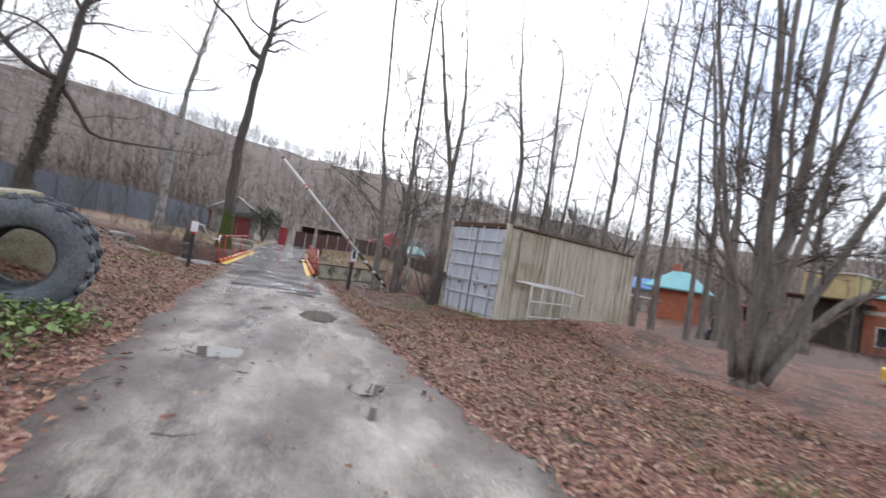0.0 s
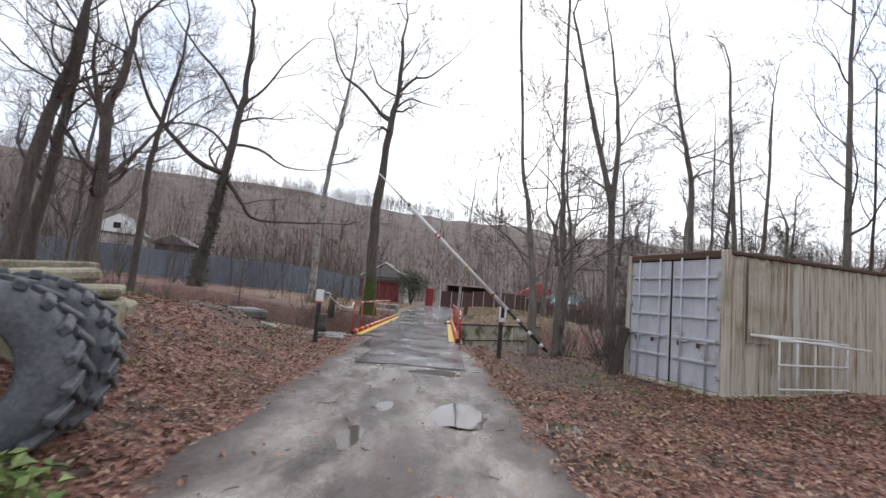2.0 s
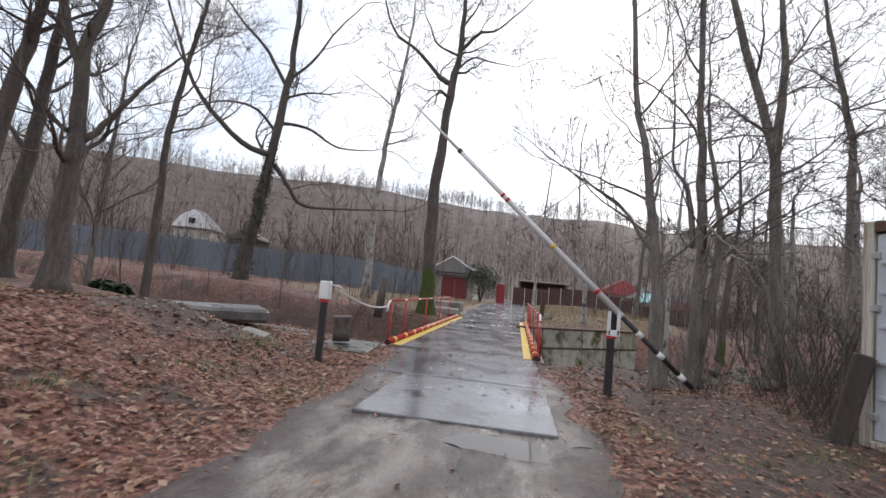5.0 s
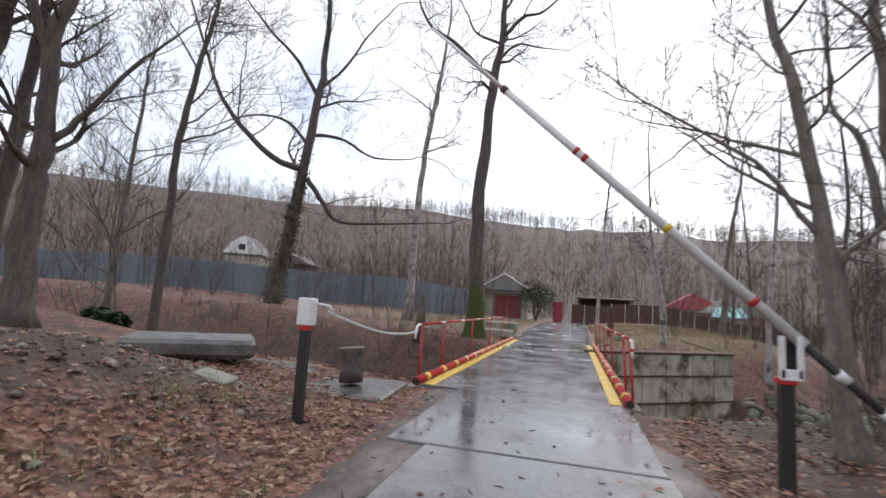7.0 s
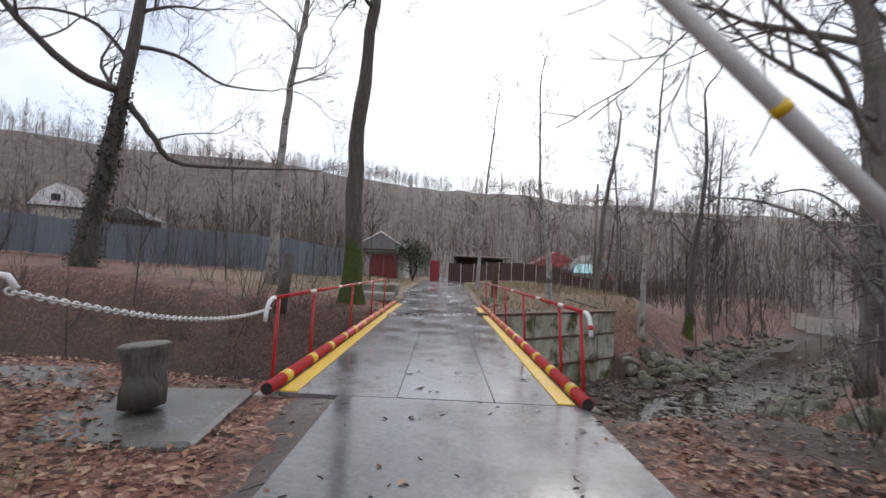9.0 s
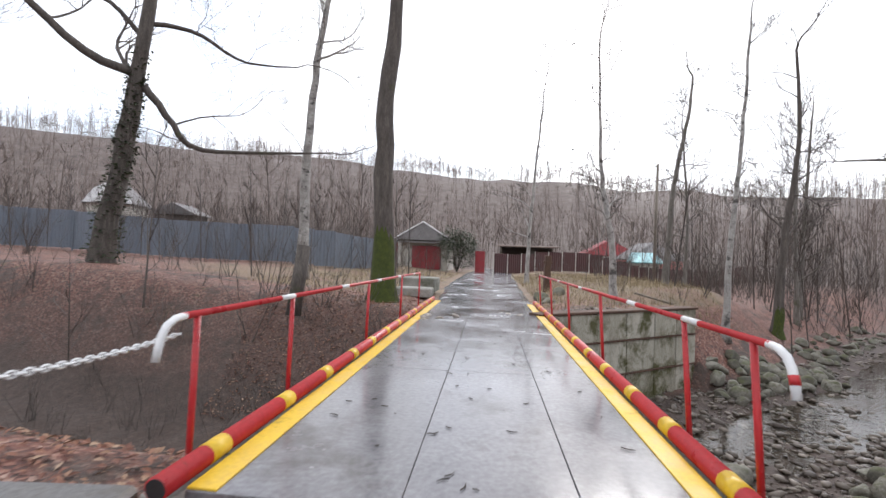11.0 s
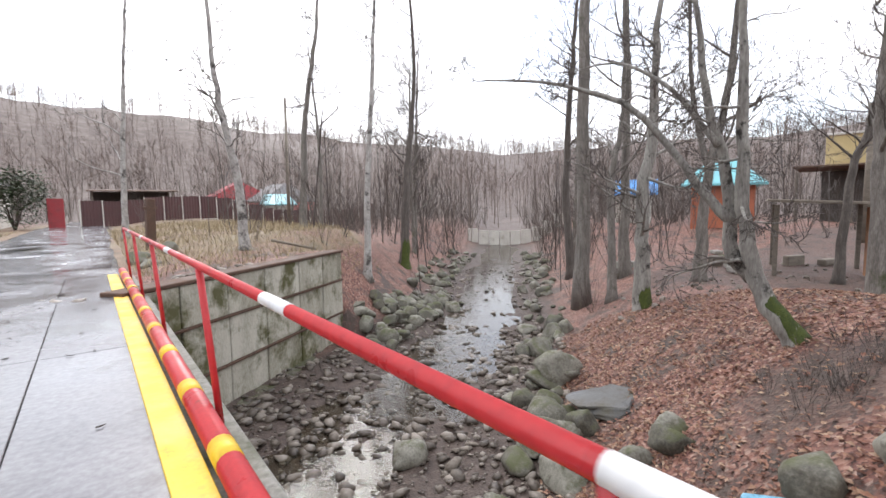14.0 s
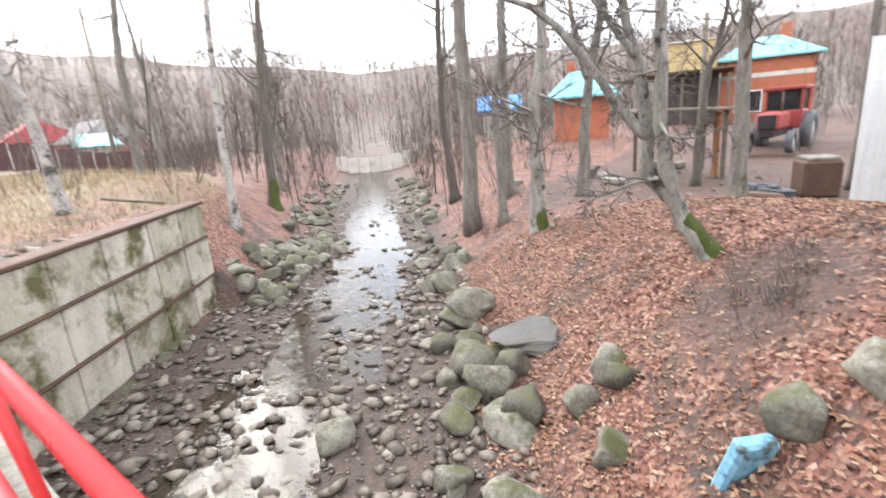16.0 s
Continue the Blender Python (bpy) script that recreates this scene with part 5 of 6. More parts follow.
boulder(7.5, 5.3, 1.0, 0, 0.2, "large flat dark slab of rock on the bank", "", -20, "slab_rock", (0.75, 1.0, 0.3), (-6, -12), mesh=rock_mesh("slab_rock", 97, 0.6, SLATE, 0.3, 4, True))
boulder(6.0, 3.9, 0.27, 1, turn=20)
boulder(6.25, 3.55, 0.27, 2, turn=70)
boulder(6.55, 3.75, 0.26, 3, turn=10)
boulder(5.65, 4.6, 0.45, 4, 0.25, "angular mossy boulder at the water's edge", turn=40, stretch=(1.1, 0.8, 0.9))
boulder(6.35, 5.35, 0.42, 5, turn=15, stretch=(0.7, 1.2, 1.2))
boulder(6.7, 5.9, 0.45, 6, turn=80)
boulder(6.7, 5.1, 0.3, 7)
boulder(8.3, 7.0, 0.5, 1, 0.2, turn=30, stretch=(0.8, 1.2, 1.1))
boulder(8.7, 7.5, 0.4, 0)
boulder(9.6, 8.6, 0.42, 2)
boulder(5.3, 3.3, 0.24, 3, turn=30)
boulder(4.5, 3.9, 0.26, 5)
boulder(4.6, 6.6, 0.3, 6)
boulder(5.3, 1.95, 0.27, 7, 0.35, "big moss-grown boulder on the bank", turn=20)
boulder(5.5, 1.5, 0.3, 2, 0.4)
boulder(5.6, -0.25, 0.28, 4, 0.3, "pale stone lying on bare mud", "", 10)
boulder(5.1, 0.6, 0.34, 5, 0.5, "mossy stone by the trees", "")
BLUE_CHIP = surface("chipped_blue_paint", [(0.42, (0.09, 0.12, 0.13)), (0.5, (0.17, 0.4, 0.55)), (0.7, (0.3, 0.55, 0.68))], 6, 18, (0.5, 0.8), bump=0.3)
g = Geo().box((0, 0, 0.2), (0.34, 0.12, 0.55), None, 0.05)
thing("painted_plate", g, BLUE_CHIP, "upright plate with chipped light blue paint beside a boulder", "plate", at=pose(5.0, 2.3, land_at(5.0, 2.3) - 0.12, 14, 6, -40))

rnd = random.Random(21)
placed = 0
while placed < 210:
    s = rnd.random()
    k = rnd.choice((4, 5, 5, 6, 6, 6, 7, 7))
    a, b = STREAM[k], STREAM[k + 1]
    t = rnd.random() * (0.5 if k == 7 else 1)
    q = a + (b - a) * t
    d = (b - a)[:2] / np.linalg.norm((b - a)[:2])
    side = rnd.choice((-1, 1))
    out = q[2] + rnd.uniform(-0.3, 1.5 if side > 0 else 1.1)
    x, y = q[0] - d[1] * out * side, q[1] + d[0] * out * side
    if (side > 0 and x < 6.9) or x < 3.3:
        continue
    boulder(x, y, 0.11 + 0.26 * rnd.random() ** 1.5, rnd.randrange(8), 0.3, turn=rnd.uniform(0, 360), stretch=(rnd.uniform(0.8, 1.25), 1, rnd.uniform(0.75, 1.1)), tilt=(rnd.uniform(-15, 15), rnd.uniform(-15, 15)))
    placed += 1

for k in range(46):
    f = rnd.random()
    x, y = 6.75 + 4.6 * f + rnd.gauss(0, 0.45), 11.9 + 3.4 * f + rnd.gauss(0, 0.55)
    boulder(x, y, rnd.uniform(0.17, 0.36), rnd.randrange(8), 0.25, turn=rnd.uniform(0, 360), stretch=(rnd.uniform(0.8, 1.25), 1, rnd.uniform(0.8, 1.1)), tilt=(rnd.uniform(-15, 15), rnd.uniform(-15, 15)))


def gravel():
    """Loose stones on the stream bed, some breaking the surface."""
    rnd, g = random.Random(22), Geo()
    me = [rock_mesh("pebble", 120 + k, 0.6, PEBBLE, 0.2, 1) for k in range(3)]
    shapes = [([v.co.copy() for v in m.vertices], [tuple(p.vertices) for p in m.polygons]) for m in me]
    spots = []
    for k in range(7000):
        i = rnd.choice((3, 4, 4, 4, 5, 5, 5, 6))
        a, b = STREAM[i], STREAM[i + 1]
        q = a + (b - a) * rnd.random()
        d = (b - a)[:2] / np.linalg.norm((b - a)[:2])
        out = rnd.uniform(-1, 1) * (q[2] + 0.8)
        spots.append((q[0] - d[1] * out, q[1] + d[0] * out))
    for (x, y), z in zip(spots, land(*np.array(spots).T).tolist()):
        s = 0.022 + 0.125 * rnd.random() ** 4.4
        sh = rnd.choice(shapes)
        m = pose(x, y, z + s * 0.25, rnd.uniform(-20, 20), rnd.uniform(-20, 20), rnd.uniform(0, 360)) @ Matrix.Diagonal((s * rnd.uniform(0.9, 1.6), s, s * 0.7, 1))
        g.add(sh[0], sh[1], m)
    thing("gravel", g, PEBBLE, "loose wet stones and gravel on the stream bed", "gravel", kind="stuff", smooth=True)


gravel()


# ---- left of the track: tyres, blocks, slabs, stump ----
def tyre(at, label, group="old tyres", name="tyre", R=0.62, w=0.44):
    t = empty(name, (0, 0, 0), label, "tyre", group)
    t.matrix_world = at
    r0 = R * 0.5
    prof = [(r0, -w * 0.36), (r0 + 0.03, -w * 0.44), (R * 0.72, -w * 0.52), (R * 0.9, -w * 0.5), (R * 0.965, -w * 0.4), (R * 0.975, 0), (R * 0.965, w * 0.4), (R * 0.9, w * 0.5), (R * 0.72, w * 0.52), (r0 + 0.03, w * 0.44), (r0, w * 0.36),
            (r0 + 0.03, w * 0.33), (R * 0.7, w * 0.42), (R * 0.88, w * 0.36), (R * 0.9, 0), (R * 0.88, -w * 0.36), (R * 0.7, -w * 0.42), (r0 + 0.03, -w * 0.33)]
    part("carcass", Geo().lathe(prof, 48, None), RUBBER, t, "", True)
    n = 20
    lug = Geo().box((R * 0.985, 0, w * 0.24), (0.07, 0.075, w * 0.56), Matrix.Rotation(radians(24), 4, "X"), 0.012)
    lug2 = Geo().box((R * 0.985, 0, -w * 0.24), (0.07, 0.075, w * 0.56), Matrix.Rotation(radians(-24), 4, "X"), 0.012)
    m1, m2 = lug.mesh("tread_lug", RUBBER), lug2.mesh("tread_lug", RUBBER)
    for k in range(n):
        for me, a in ((m1, k), (m2, k + 0.5)):
            ob = new("tread_lug", me)
            ob.parent = t
            ob.matrix_local = Matrix.Rotation(2 * math.pi * a / n, 4, "Z")
    return t


tyre_turn = Vector((0.35, -0.93, 0.1)).to_track_quat("Z", "Y").to_matrix().to_4x4()
tyre(Matrix.Translation((-1.98, -10.95, 0.62)) @ tyre_turn, "large worn tractor tyre standing on edge by the track", R=0.63, w=0.44)
tyre(Matrix.Translation((-2.08, -10.47, 0.63)) @ tyre_turn, "large worn tractor tyre leaning on another", R=0.63, w=0.44)
MOSSY_CONC = surface("yellowed_concrete", [(0.3, (0.09, 0.075, 0.048)), (0.48, (0.26, 0.235, 0.165)), (0.7, (0.43, 0.4, 0.3))], 3, 30, (0.75, 0.95), bump=0.5, dirt=(0.13, 0.1, 0.06), dirt_scale=1.6, dirt_span=(0.55, 0.7), random_object=0.15)


WET_CONC = surface("wet_concrete", [(0.3, (0.06, 0.058, 0.055)), (0.5, (0.115, 0.11, 0.105)), (0.7, (0.2, 0.193, 0.183))], 1.6, 30, (0.18, 0.6), bump=0.4, dirt=(0.09, 0.07, 0.05), dirt_scale=1.4, dirt_span=(0.52, 0.66))


def block(c, s, turn, label, tilt=(0, 0), bevel=0.03, name="concrete_block", material=None, group="tumbled concrete blocks"):
    return thing(name, Geo().box((0, 0, 0), s, None, bevel), material or MOSSY_CONC, label, "concrete block", group, at=pose(*c, tilt[0], tilt[1], turn))


block((-2.78, -9.5, 0.5), (1.3, 0.75, 1.1), 28, "yellowed upright concrete block beside the tyres")
block((-2.88, -9.5, 1.1), (1.45, 0.8, 0.09), 31, "broken concrete slab lying on the block", (2, -3))
block((-3.35, -9.1, 1.22), (1.3, 0.4, 0.12), 44, "broken concrete slab lying on the block", (3, -6))
block((-2.95, -8.6, 0.98), (0.8, 0.45, 0.16), 20, "broken concrete slab half buried in leaves", (5, 12))
block((-4.1, -8.8, 1.05), (1.4, 0.4, 0.2), 60, "broken concrete slab half buried in leaves", (4, -14))
block((-4.9, -7.6, 1.1), (1.5, 0.5, 0.2), 8, "broken concrete slab half buried in leaves", (0, 6))
block((-5.0, -7.0, 1.3), (1.4, 0.5, 0.18), 20, "broken concrete slab half buried in leaves", (0, -4))
block((-4.7, -1.25, 0.47), (1.75, 1.25, 0.26), 38, "thick concrete slab lying level on the bank", (0, 0), 0.06, "concrete_slab", WET_CONC, "")
block((-2.5, -0.8, -0.015), (1.75, 1.45, 0.16), 6, "flat wet concrete footing by the bridge", (0, 0), 0.03, "concrete_slab", WET_CONC, "")
block((-3.85, -0.3, 0.08), (1.3, 0.9, 0.14), 30, "cracked flat concrete piece by the bridge", (2, 4), 0.03, "concrete_slab", WET_CONC, "")
block((-3.1, -2.6, land_at(-3.1, -2.6) + 0.03), (0.42, 0.3, 0.07), 10, "small flat broken stone on the rubble", (6, 12), 0.02, "flat_stone", CONCRETE, "")
BROKEN_WOOD = surface("cut_wood", [(0.3, (0.09, 0.08, 0.065)), (0.7, (0.24, 0.22, 0.19))], 8, 40, (0.8, 0.95), bump=0.4)
s = empty("tree_stump", (-2.32, -0.78, 0.14), "weathered leaning tree stump standing on concrete", "stump")
part("stem", Geo().tube([(0.03, -0.02, -0.02), (0.03, 0, 0.12), (0.01, 0.01, 0.24), (0.0, 0.02, 0.36), (-0.01, 0.02, 0.44)], [0.17, 0.165, 0.155, 0.175, 0.205], 14), DARK_BARK, s, "", True)
part("cut_face", Geo().tube([(-0.01, 0.02, 0.435), (-0.012, 0.02, 0.455)], [0.205, 0.18], 14), BROKEN_WOOD, s, "grey weathered cut face", True)
part("root", Geo().tube([(0.03, -0.05, 0.22), (0.04, -0.07, 0.12), (0.05, -0.07, -0.02)], [0.1, 0.155, 0.17], 10), WOOD_DARK, s, "dark rotten root", True)
g = Geo()
for a, b, r in (((-4.0, 7.4, 0.0), (-3.9, 7.6, 1.5), 0.16),):
    g.tube([a, b], [r, r * 0.85], 10)
thing("broken_trunk", g, DARK_BARK, "broken-off dead trunk on the far bank", "stump", smooth=True)
for k, (x, y, rx, ry) in enumerate(PUDDLES):
    puddle(x, y, rx, ry, k + 1)
for lo, hi, w0, w1 in ((-2.93, -0.03, -0.88, 1.53), (-5.15, -2.97, -0.5, 1.55)):
    g = Geo().box(((w0 + w1) / 2, (lo + hi) / 2, 0.0), (w1 - w0, hi - lo, 0.11), None, 0.012)
    thing("approach_slab", g, WET_DECK, "wet concrete slab before the bridge", "concrete slab", "approach slabs")


# ---- buildings, fences and yard things ----
BRICK = surface("orange_brick", [(0.3, (0.28, 0.085, 0.045)), (0.6, (0.42, 0.14, 0.075)), (0.8, (0.52, 0.21, 0.12))], 2.5, 30, (0.7, 0.9), bump=0.3)
TEAL = surface("turquoise_roof_sheet", [(0.3, (0.12, 0.36, 0.4)), (0.7, (0.22, 0.52, 0.55))], 1.2, 20, (0.35, 0.6), bump=0.1, dirt=(0.2, 0.3, 0.3), dirt_scale=0.8, dirt_span=(0.55, 0.75))
BLUE_TARP = surface("blue_sheet", [(0.3, (0.06, 0.22, 0.55)), (0.7, (0.12, 0.36, 0.75))], 2, 20, (0.4, 0.6), bump=0.2)
DARK_RED = surface("dark_red_paint", [(0.3, (0.18, 0.018, 0.022)), (0.7, (0.3, 0.035, 0.04))], 2, 20, (0.5, 0.8), bump=0.1, dirt=(0.12, 0.03, 0.03), dirt_scale=1.5, dirt_span=(0.55, 0.75))
MAROON = surface("maroon_sheet", [(0.3, (0.055, 0.022, 0.022)), (0.7, (0.095, 0.042, 0.04))], 1.5, 20, (0.5, 0.75), bump=0.1, random_object=0.2)
GREY_ROOF = surface("grey_slate_roof", [(0.3, (0.13, 0.122, 0.12)), (0.7, (0.26, 0.245, 0.24))], 2, 25, (0.7, 0.9), bump=0.4)
BLUE_GREY = surface("blue_grey_fence_sheet", [(0.3, (0.115, 0.135, 0.165)), (0.7, (0.19, 0.215, 0.25))], 0.7, 14, (0.5, 0.75), bump=0.1, random_object=0.2)
PLASTER = surface("pale_plaster", [(0.3, (0.42, 0.39, 0.34)), (0.7, (0.62, 0.59, 0.53))], 1.5, 30, (0.8, 0.95), bump=0.2, dirt=(0.3, 0.26, 0.2), dirt_scale=1.2, dirt_span=(0.55, 0.72))
YELLOW_WALL = surface("ochre_wall", [(0.3, (0.4, 0.3, 0.14)), (0.7, (0.55, 0.43, 0.22))], 1.5, 20, (0.7, 0.9), bump=0.2)
PINK = surface("pink_plaster", [(0.3, (0.45, 0.14, 0.13)), (0.7, (0.6, 0.24, 0.22))], 1.5, 20, (0.7, 0.9), bump=0.1)
OLD_WOOD = surface("weathered_boards", [(0.3, (0.09, 0.075, 0.06)), (0.6, (0.2, 0.17, 0.135)), (0.8, (0.3, 0.26, 0.21))], 3, 26, (0.75, 0.95), bump=0.4, stretch=(1, 1, 4), random_object=0.3)
DARK_GLASS = surface("dark_window_glass", [(0.3, (0.012, 0.014, 0.016)), (0.7, (0.03, 0.033, 0.036))], 2, 10, (0.05, 0.15), bump=0)
TRACTOR_RED = surface("faded_red_enamel", [(0.3, (0.22, 0.03, 0.03)), (0.7, (0.36, 0.06, 0.055))], 3, 30, (0.4, 0.6), bump=0.1, dirt=(0.16, 0.07, 0.05), dirt_scale=3, dirt_span=(0.58, 0.72))


def gable_roof(w, d, eave, top, over, material, parent, thick=0.12, hip=0.0, name="roof", label=""):
    """A roof with its ridge along the local y axis, hipped where hip is above nought."""
    W, D = w / 2 + over, d / 2 + over
    r = D - hip
    v = [(-W, -D, eave), (W, -D, eave), (W, D, eave), (-W, D, eave), (0, -r, top), (0, r, top)]
    f = [(0, 1, 4), (1, 2, 5, 4), (2, 3, 5), (3, 0, 4, 5)]
    g = Geo().add(v, f).add([(a, b, c - thick) for a, b, c in v], [t[::-1] for t in f])
    g.f += [(0, 6, 7, 1), (1, 7, 8, 2), (2, 8, 9, 3), (3, 9, 6, 0)]
    return part(name, g, material, parent, label)


def window(parent, x, y, z, w, h, face, frame_material=WHITE):
    """A framed window in a wall; face: 'x-' or 'y-' is the way it looks."""
    along = (0, 1, 0) if face == "x-" else (1, 0, 0)
    g = Geo()
    for s, lw, lh in ((-1, 0.08, h), (1, 0.08, h)):
        g.box((x + along[0] * s * w / 2, y + along[1] * s * w / 2, z), (0.08 if along[0] else 0.1, 0.08 if along[1] else 0.1, h + 0.08), None, 0.01)
    for s in (-1, 1):
        g.box((x, y, z + s * h / 2), (w if along[0] else 0.1, w if along[1] else 0.1, 0.08), None, 0.01)
    win = part("window", g, frame_material, parent, "white window frame" if frame_material is WHITE else "")
    part("pane", Geo().box((x, y, z), (w - 0.06 if along[0] else 0.03, w - 0.06 if along[1] else 0.03, h - 0.06), None, 0.004), DARK_GLASS, win, "dark window glass")


def red_garage():
    z0 = land_at(-6.5, 46)
    h = empty("garage_house", (-6.5, 45, z0 - 0.1), "small house with a grey slate roof and red garage doors", "house")
    part("wall", Geo().box((0, 4.2, 1.6), (5.0, 8.0, 3.3), None, 0.02), PLASTER, h)
    gable_roof(5.2, 8.6, 3.15, 4.75, 0.35, GREY_ROOF, h, label="grey slate roof with pale ridge").location = (0, 4.1, 0)
    gable_part = Geo().add([(-2.8, -0.58, 2.98), (2.8, -0.58, 2.98), (0, -0.58, 4.68), (-2.8, -0.3, 2.98), (2.8, -0.3, 2.98), (0, -0.3, 4.68)], [(0, 1, 2), (5, 4, 3), (0, 3, 4, 1), (1, 4, 5, 2), (2, 5, 3, 0)])
    part("gable", gable_part, GREY_ROOF, h)
    for s in (-1, 1):
        part("verge_board", Geo().tube([(s * 2.95, -0.62, 3.02), (0, -0.62, 4.8)], 0.07, 6), WHITE, h, "white verge board")
    part("ridge_cap", Geo().tube([(0, -0.1, 4.82), (0, 8.6, 4.82)], 0.07, 6), PLASTER, h)
    part("canopy", Geo().box((0.1, -0.2, 2.75), (4.9, 1.0, 0.12), None, 0.02), GREY_ROOF, h)
    for x in (-0.4, 1.1):
        part("garage_door", Geo().box((x, 0.14, 1.25), (1.45, 0.1, 2.35), None, 0.01), DARK_RED, h, "dark red garage door")
    part("side_wing", Geo().box((-4.3, 3.0, 1.4), (3.4, 4.5, 2.8), None, 0.02), DARK_RED, h, "red timber side wing")
    part("wing_roof", Geo().box((-4.2, 3.0, 3.1), (4.0, 5.2, 0.14), Matrix.Rotation(radians(-6), 4, "Y"), 0.02), GREY_ROOF, h)
    part("pillar", Geo().box((-2.35, -0.1, 1.4), (0.4, 0.4, 2.9), None, 0.02), PLASTER, h)
    part("pillar", Geo().box((2.3, -0.1, 1.4), (0.35, 0.4, 2.9), None, 0.02), PLASTER, h)


red_garage()


def evergreen(x, y, r, h, label, seed):
    """A dense evergreen shrub: stems and thousands of small leaves in an uneven crown."""
    rnd = random.Random(seed)
    z = land_at(x, y)
    t = empty("evergreen_shrub", (x, y, z), label, "shrub")
    st, g = Geo(), Geo()
    lobes = [(Vector((rnd.uniform(-0.55, 0.55) * r, rnd.uniform(-0.4, 0.4) * r, h * rnd.uniform(0.4, 0.8))), r * rnd.uniform(0.4, 0.65)) for _ in range(9)]
    for c, q in lobes:
        st.tube([(0, 0, -0.1), tuple(c * 0.5), tuple(c)], [0.06, 0.04, 0.015], 6)
        for k in range(420):
            d = Vector((rnd.gauss(0, 1), rnd.gauss(0, 1), rnd.gauss(0, 0.9))).normalized()
            add_leaf(g, c + d * q * rnd.uniform(0.72, 1.12), rnd, rnd.uniform(0.07, 0.15))
    part("trunk", st, DARK_BARK, t, "", True)
    part("crown", g, IVY, t, "dense dark green foliage")


evergreen(-2.9, 43.0, 2.3, 3.9, "dense dark green evergreen beside the garage", 3)
evergreen(-10.1, 1.8, 0.5, 0.5, "low dark green ivy bush on the slope", 4)


def sheet_fence(name, p0, p1, height, material, label, panel=1.15, post_material=GALV, base=0.05, posts=True, skip=2):
    a, b = Vector(p0), Vector(p1)
    n = max(1, round((b - a).length / panel))
    f = empty(name, (a.x, a.y, 0), label, "fence")
    ang = math.degrees(math.atan2(b.y - a.y, b.x - a.x))
    w = (b - a).length / n
    g = corrugated(w - 0.01, height, 0.2, 0.025, 0.004)
    me = g.mesh("fence_sheet", material)
    pg = Geo().box((0, -0.04, height / 2 - 0.1), (0.07, 0.06, height + 0.3), None, 0.008).mesh("fence_post", post_material)
    for i in range(n):
        q = a.lerp(b, i / n)
        z = land_at(q.x, q.y) + base
        ob = new("fence_sheet", me)
        ob.parent = f
        ob.matrix_local = pose(q.x - a.x, q.y - a.y, z, 0, 0, ang)
        if posts and i % skip == 0:
            po = new("fence_post", pg)
            po.parent = f
            po.matrix_local = pose(q.x - a.x, q.y - a.y, z, 0, 0, ang)
    return f


sheet_fence("metal_fence", (-46, 16.5), (-9.0, 25.0), 2.1, BLUE_GREY, "long blue-grey corrugated metal fence on the slope", 1.2, BLUE_GREY)
sheet_fence("metal_fence", (-9.0, 25.0), (-7.6, 34.0), 2.1, BLUE_GREY, "blue-grey corrugated metal fence beside the road", 1.2, BLUE_GREY)
sheet_fence("yard_fence", (0.6, 42.5), (13.5, 44.5), 1.8, MAROON, "maroon sheet metal yard fence with pale posts", 1.25, PLASTER, skip=1)
sheet_fence("yard_fence", (13.5, 44.5), (30.0, 54.0), 1.8, MAROON, "maroon sheet metal yard fence with pale posts", 1.25, PLASTER, skip=1)
g = Geo().box((0, 0, 1.0), (0.9, 0.25, 2.1), None, 0.02)
thing("yard_gate", g, DARK_RED, "dark red metal gate panel beside the shrub", "gate", at=pose(-0.7, 42.3, land_at(-0.7, 42.3), 0, 0, 5))


def lean_to(x, y, w, d, h, roof_material, label, turn=0, post_material=OLD_WOOD, wall=None, name="open_shed"):
    s = empty(name, (x, y, land_at(x, y)), label, "shed", turn=turn)
    for px in (-w / 2 + 0.1, w / 2 - 0.1):
        for py in (-d / 2 + 0.1, d / 2 - 0.1):
            part("post", Geo().box((px, py, h / 2), (0.12, 0.12, h), None, 0.015), post_material, s)
    part("roof", Geo().box((0, 0, h + 0.06), (w + 0.5, d + 0.5, 0.08), Matrix.Rotation(radians(3), 4, "X"), 0.02), roof_material, s)
    if wall:
        part("back_wall", Geo().box((0, d / 2, h / 2), (w, 0.06, h), None, 0.01), wall, s)
    return s


lean_to(4.0, 46.5, 5.5, 3.0, 2.4, STEEL, "low open shed with a dark rusty roof behind the fence", wall=WOOD_DARK)
# rusty gate posts on the far bank
g = Geo().box((0, 0, 0.75), (0.24, 0.24, 1.6), None, 0.02).box((0, 0, 1.28), (0.36, 0.14, 0.1), None, 0.02)
thing("gate_post", g, STEEL, "thick dark rusty steel gate post", "post", at=pose(2.5, 17.4, land_at(2.5, 17.4) - 0.05, 0, 2, 10))
g = Geo().box((0, 0, 0.3), (0.22, 0.2, 0.72), None, 0.02)
thing("gate_post", g, STEEL, "short rusty steel post by the wall corner", "post", at=pose(6.3, 13.5, land_at(6.3, 13.5) - 0.02, 0, -3, 30))
g = Geo().tube([(-0.6, 0.1, 0.32), (0.55, -0.1, 0.02)], 0.035, 8)
thing("fallen_pole", g, OLD_WOOD, "pale fallen pole lying on the bank", "pole", smooth=True, at=pose(5.5, 13.6, land_at(5.5, 13.6) + 0.03, 0, 0, 5))
for k, (x, y, s_) in enumerate(((1.95, 14.6, 0.3), (2.7, 15.4, 0.28), (2.1, 13.4, 0.25))):
    boulder(x, y, s_, k + 2, 0.35, "dark round stone on the dry grass", "")
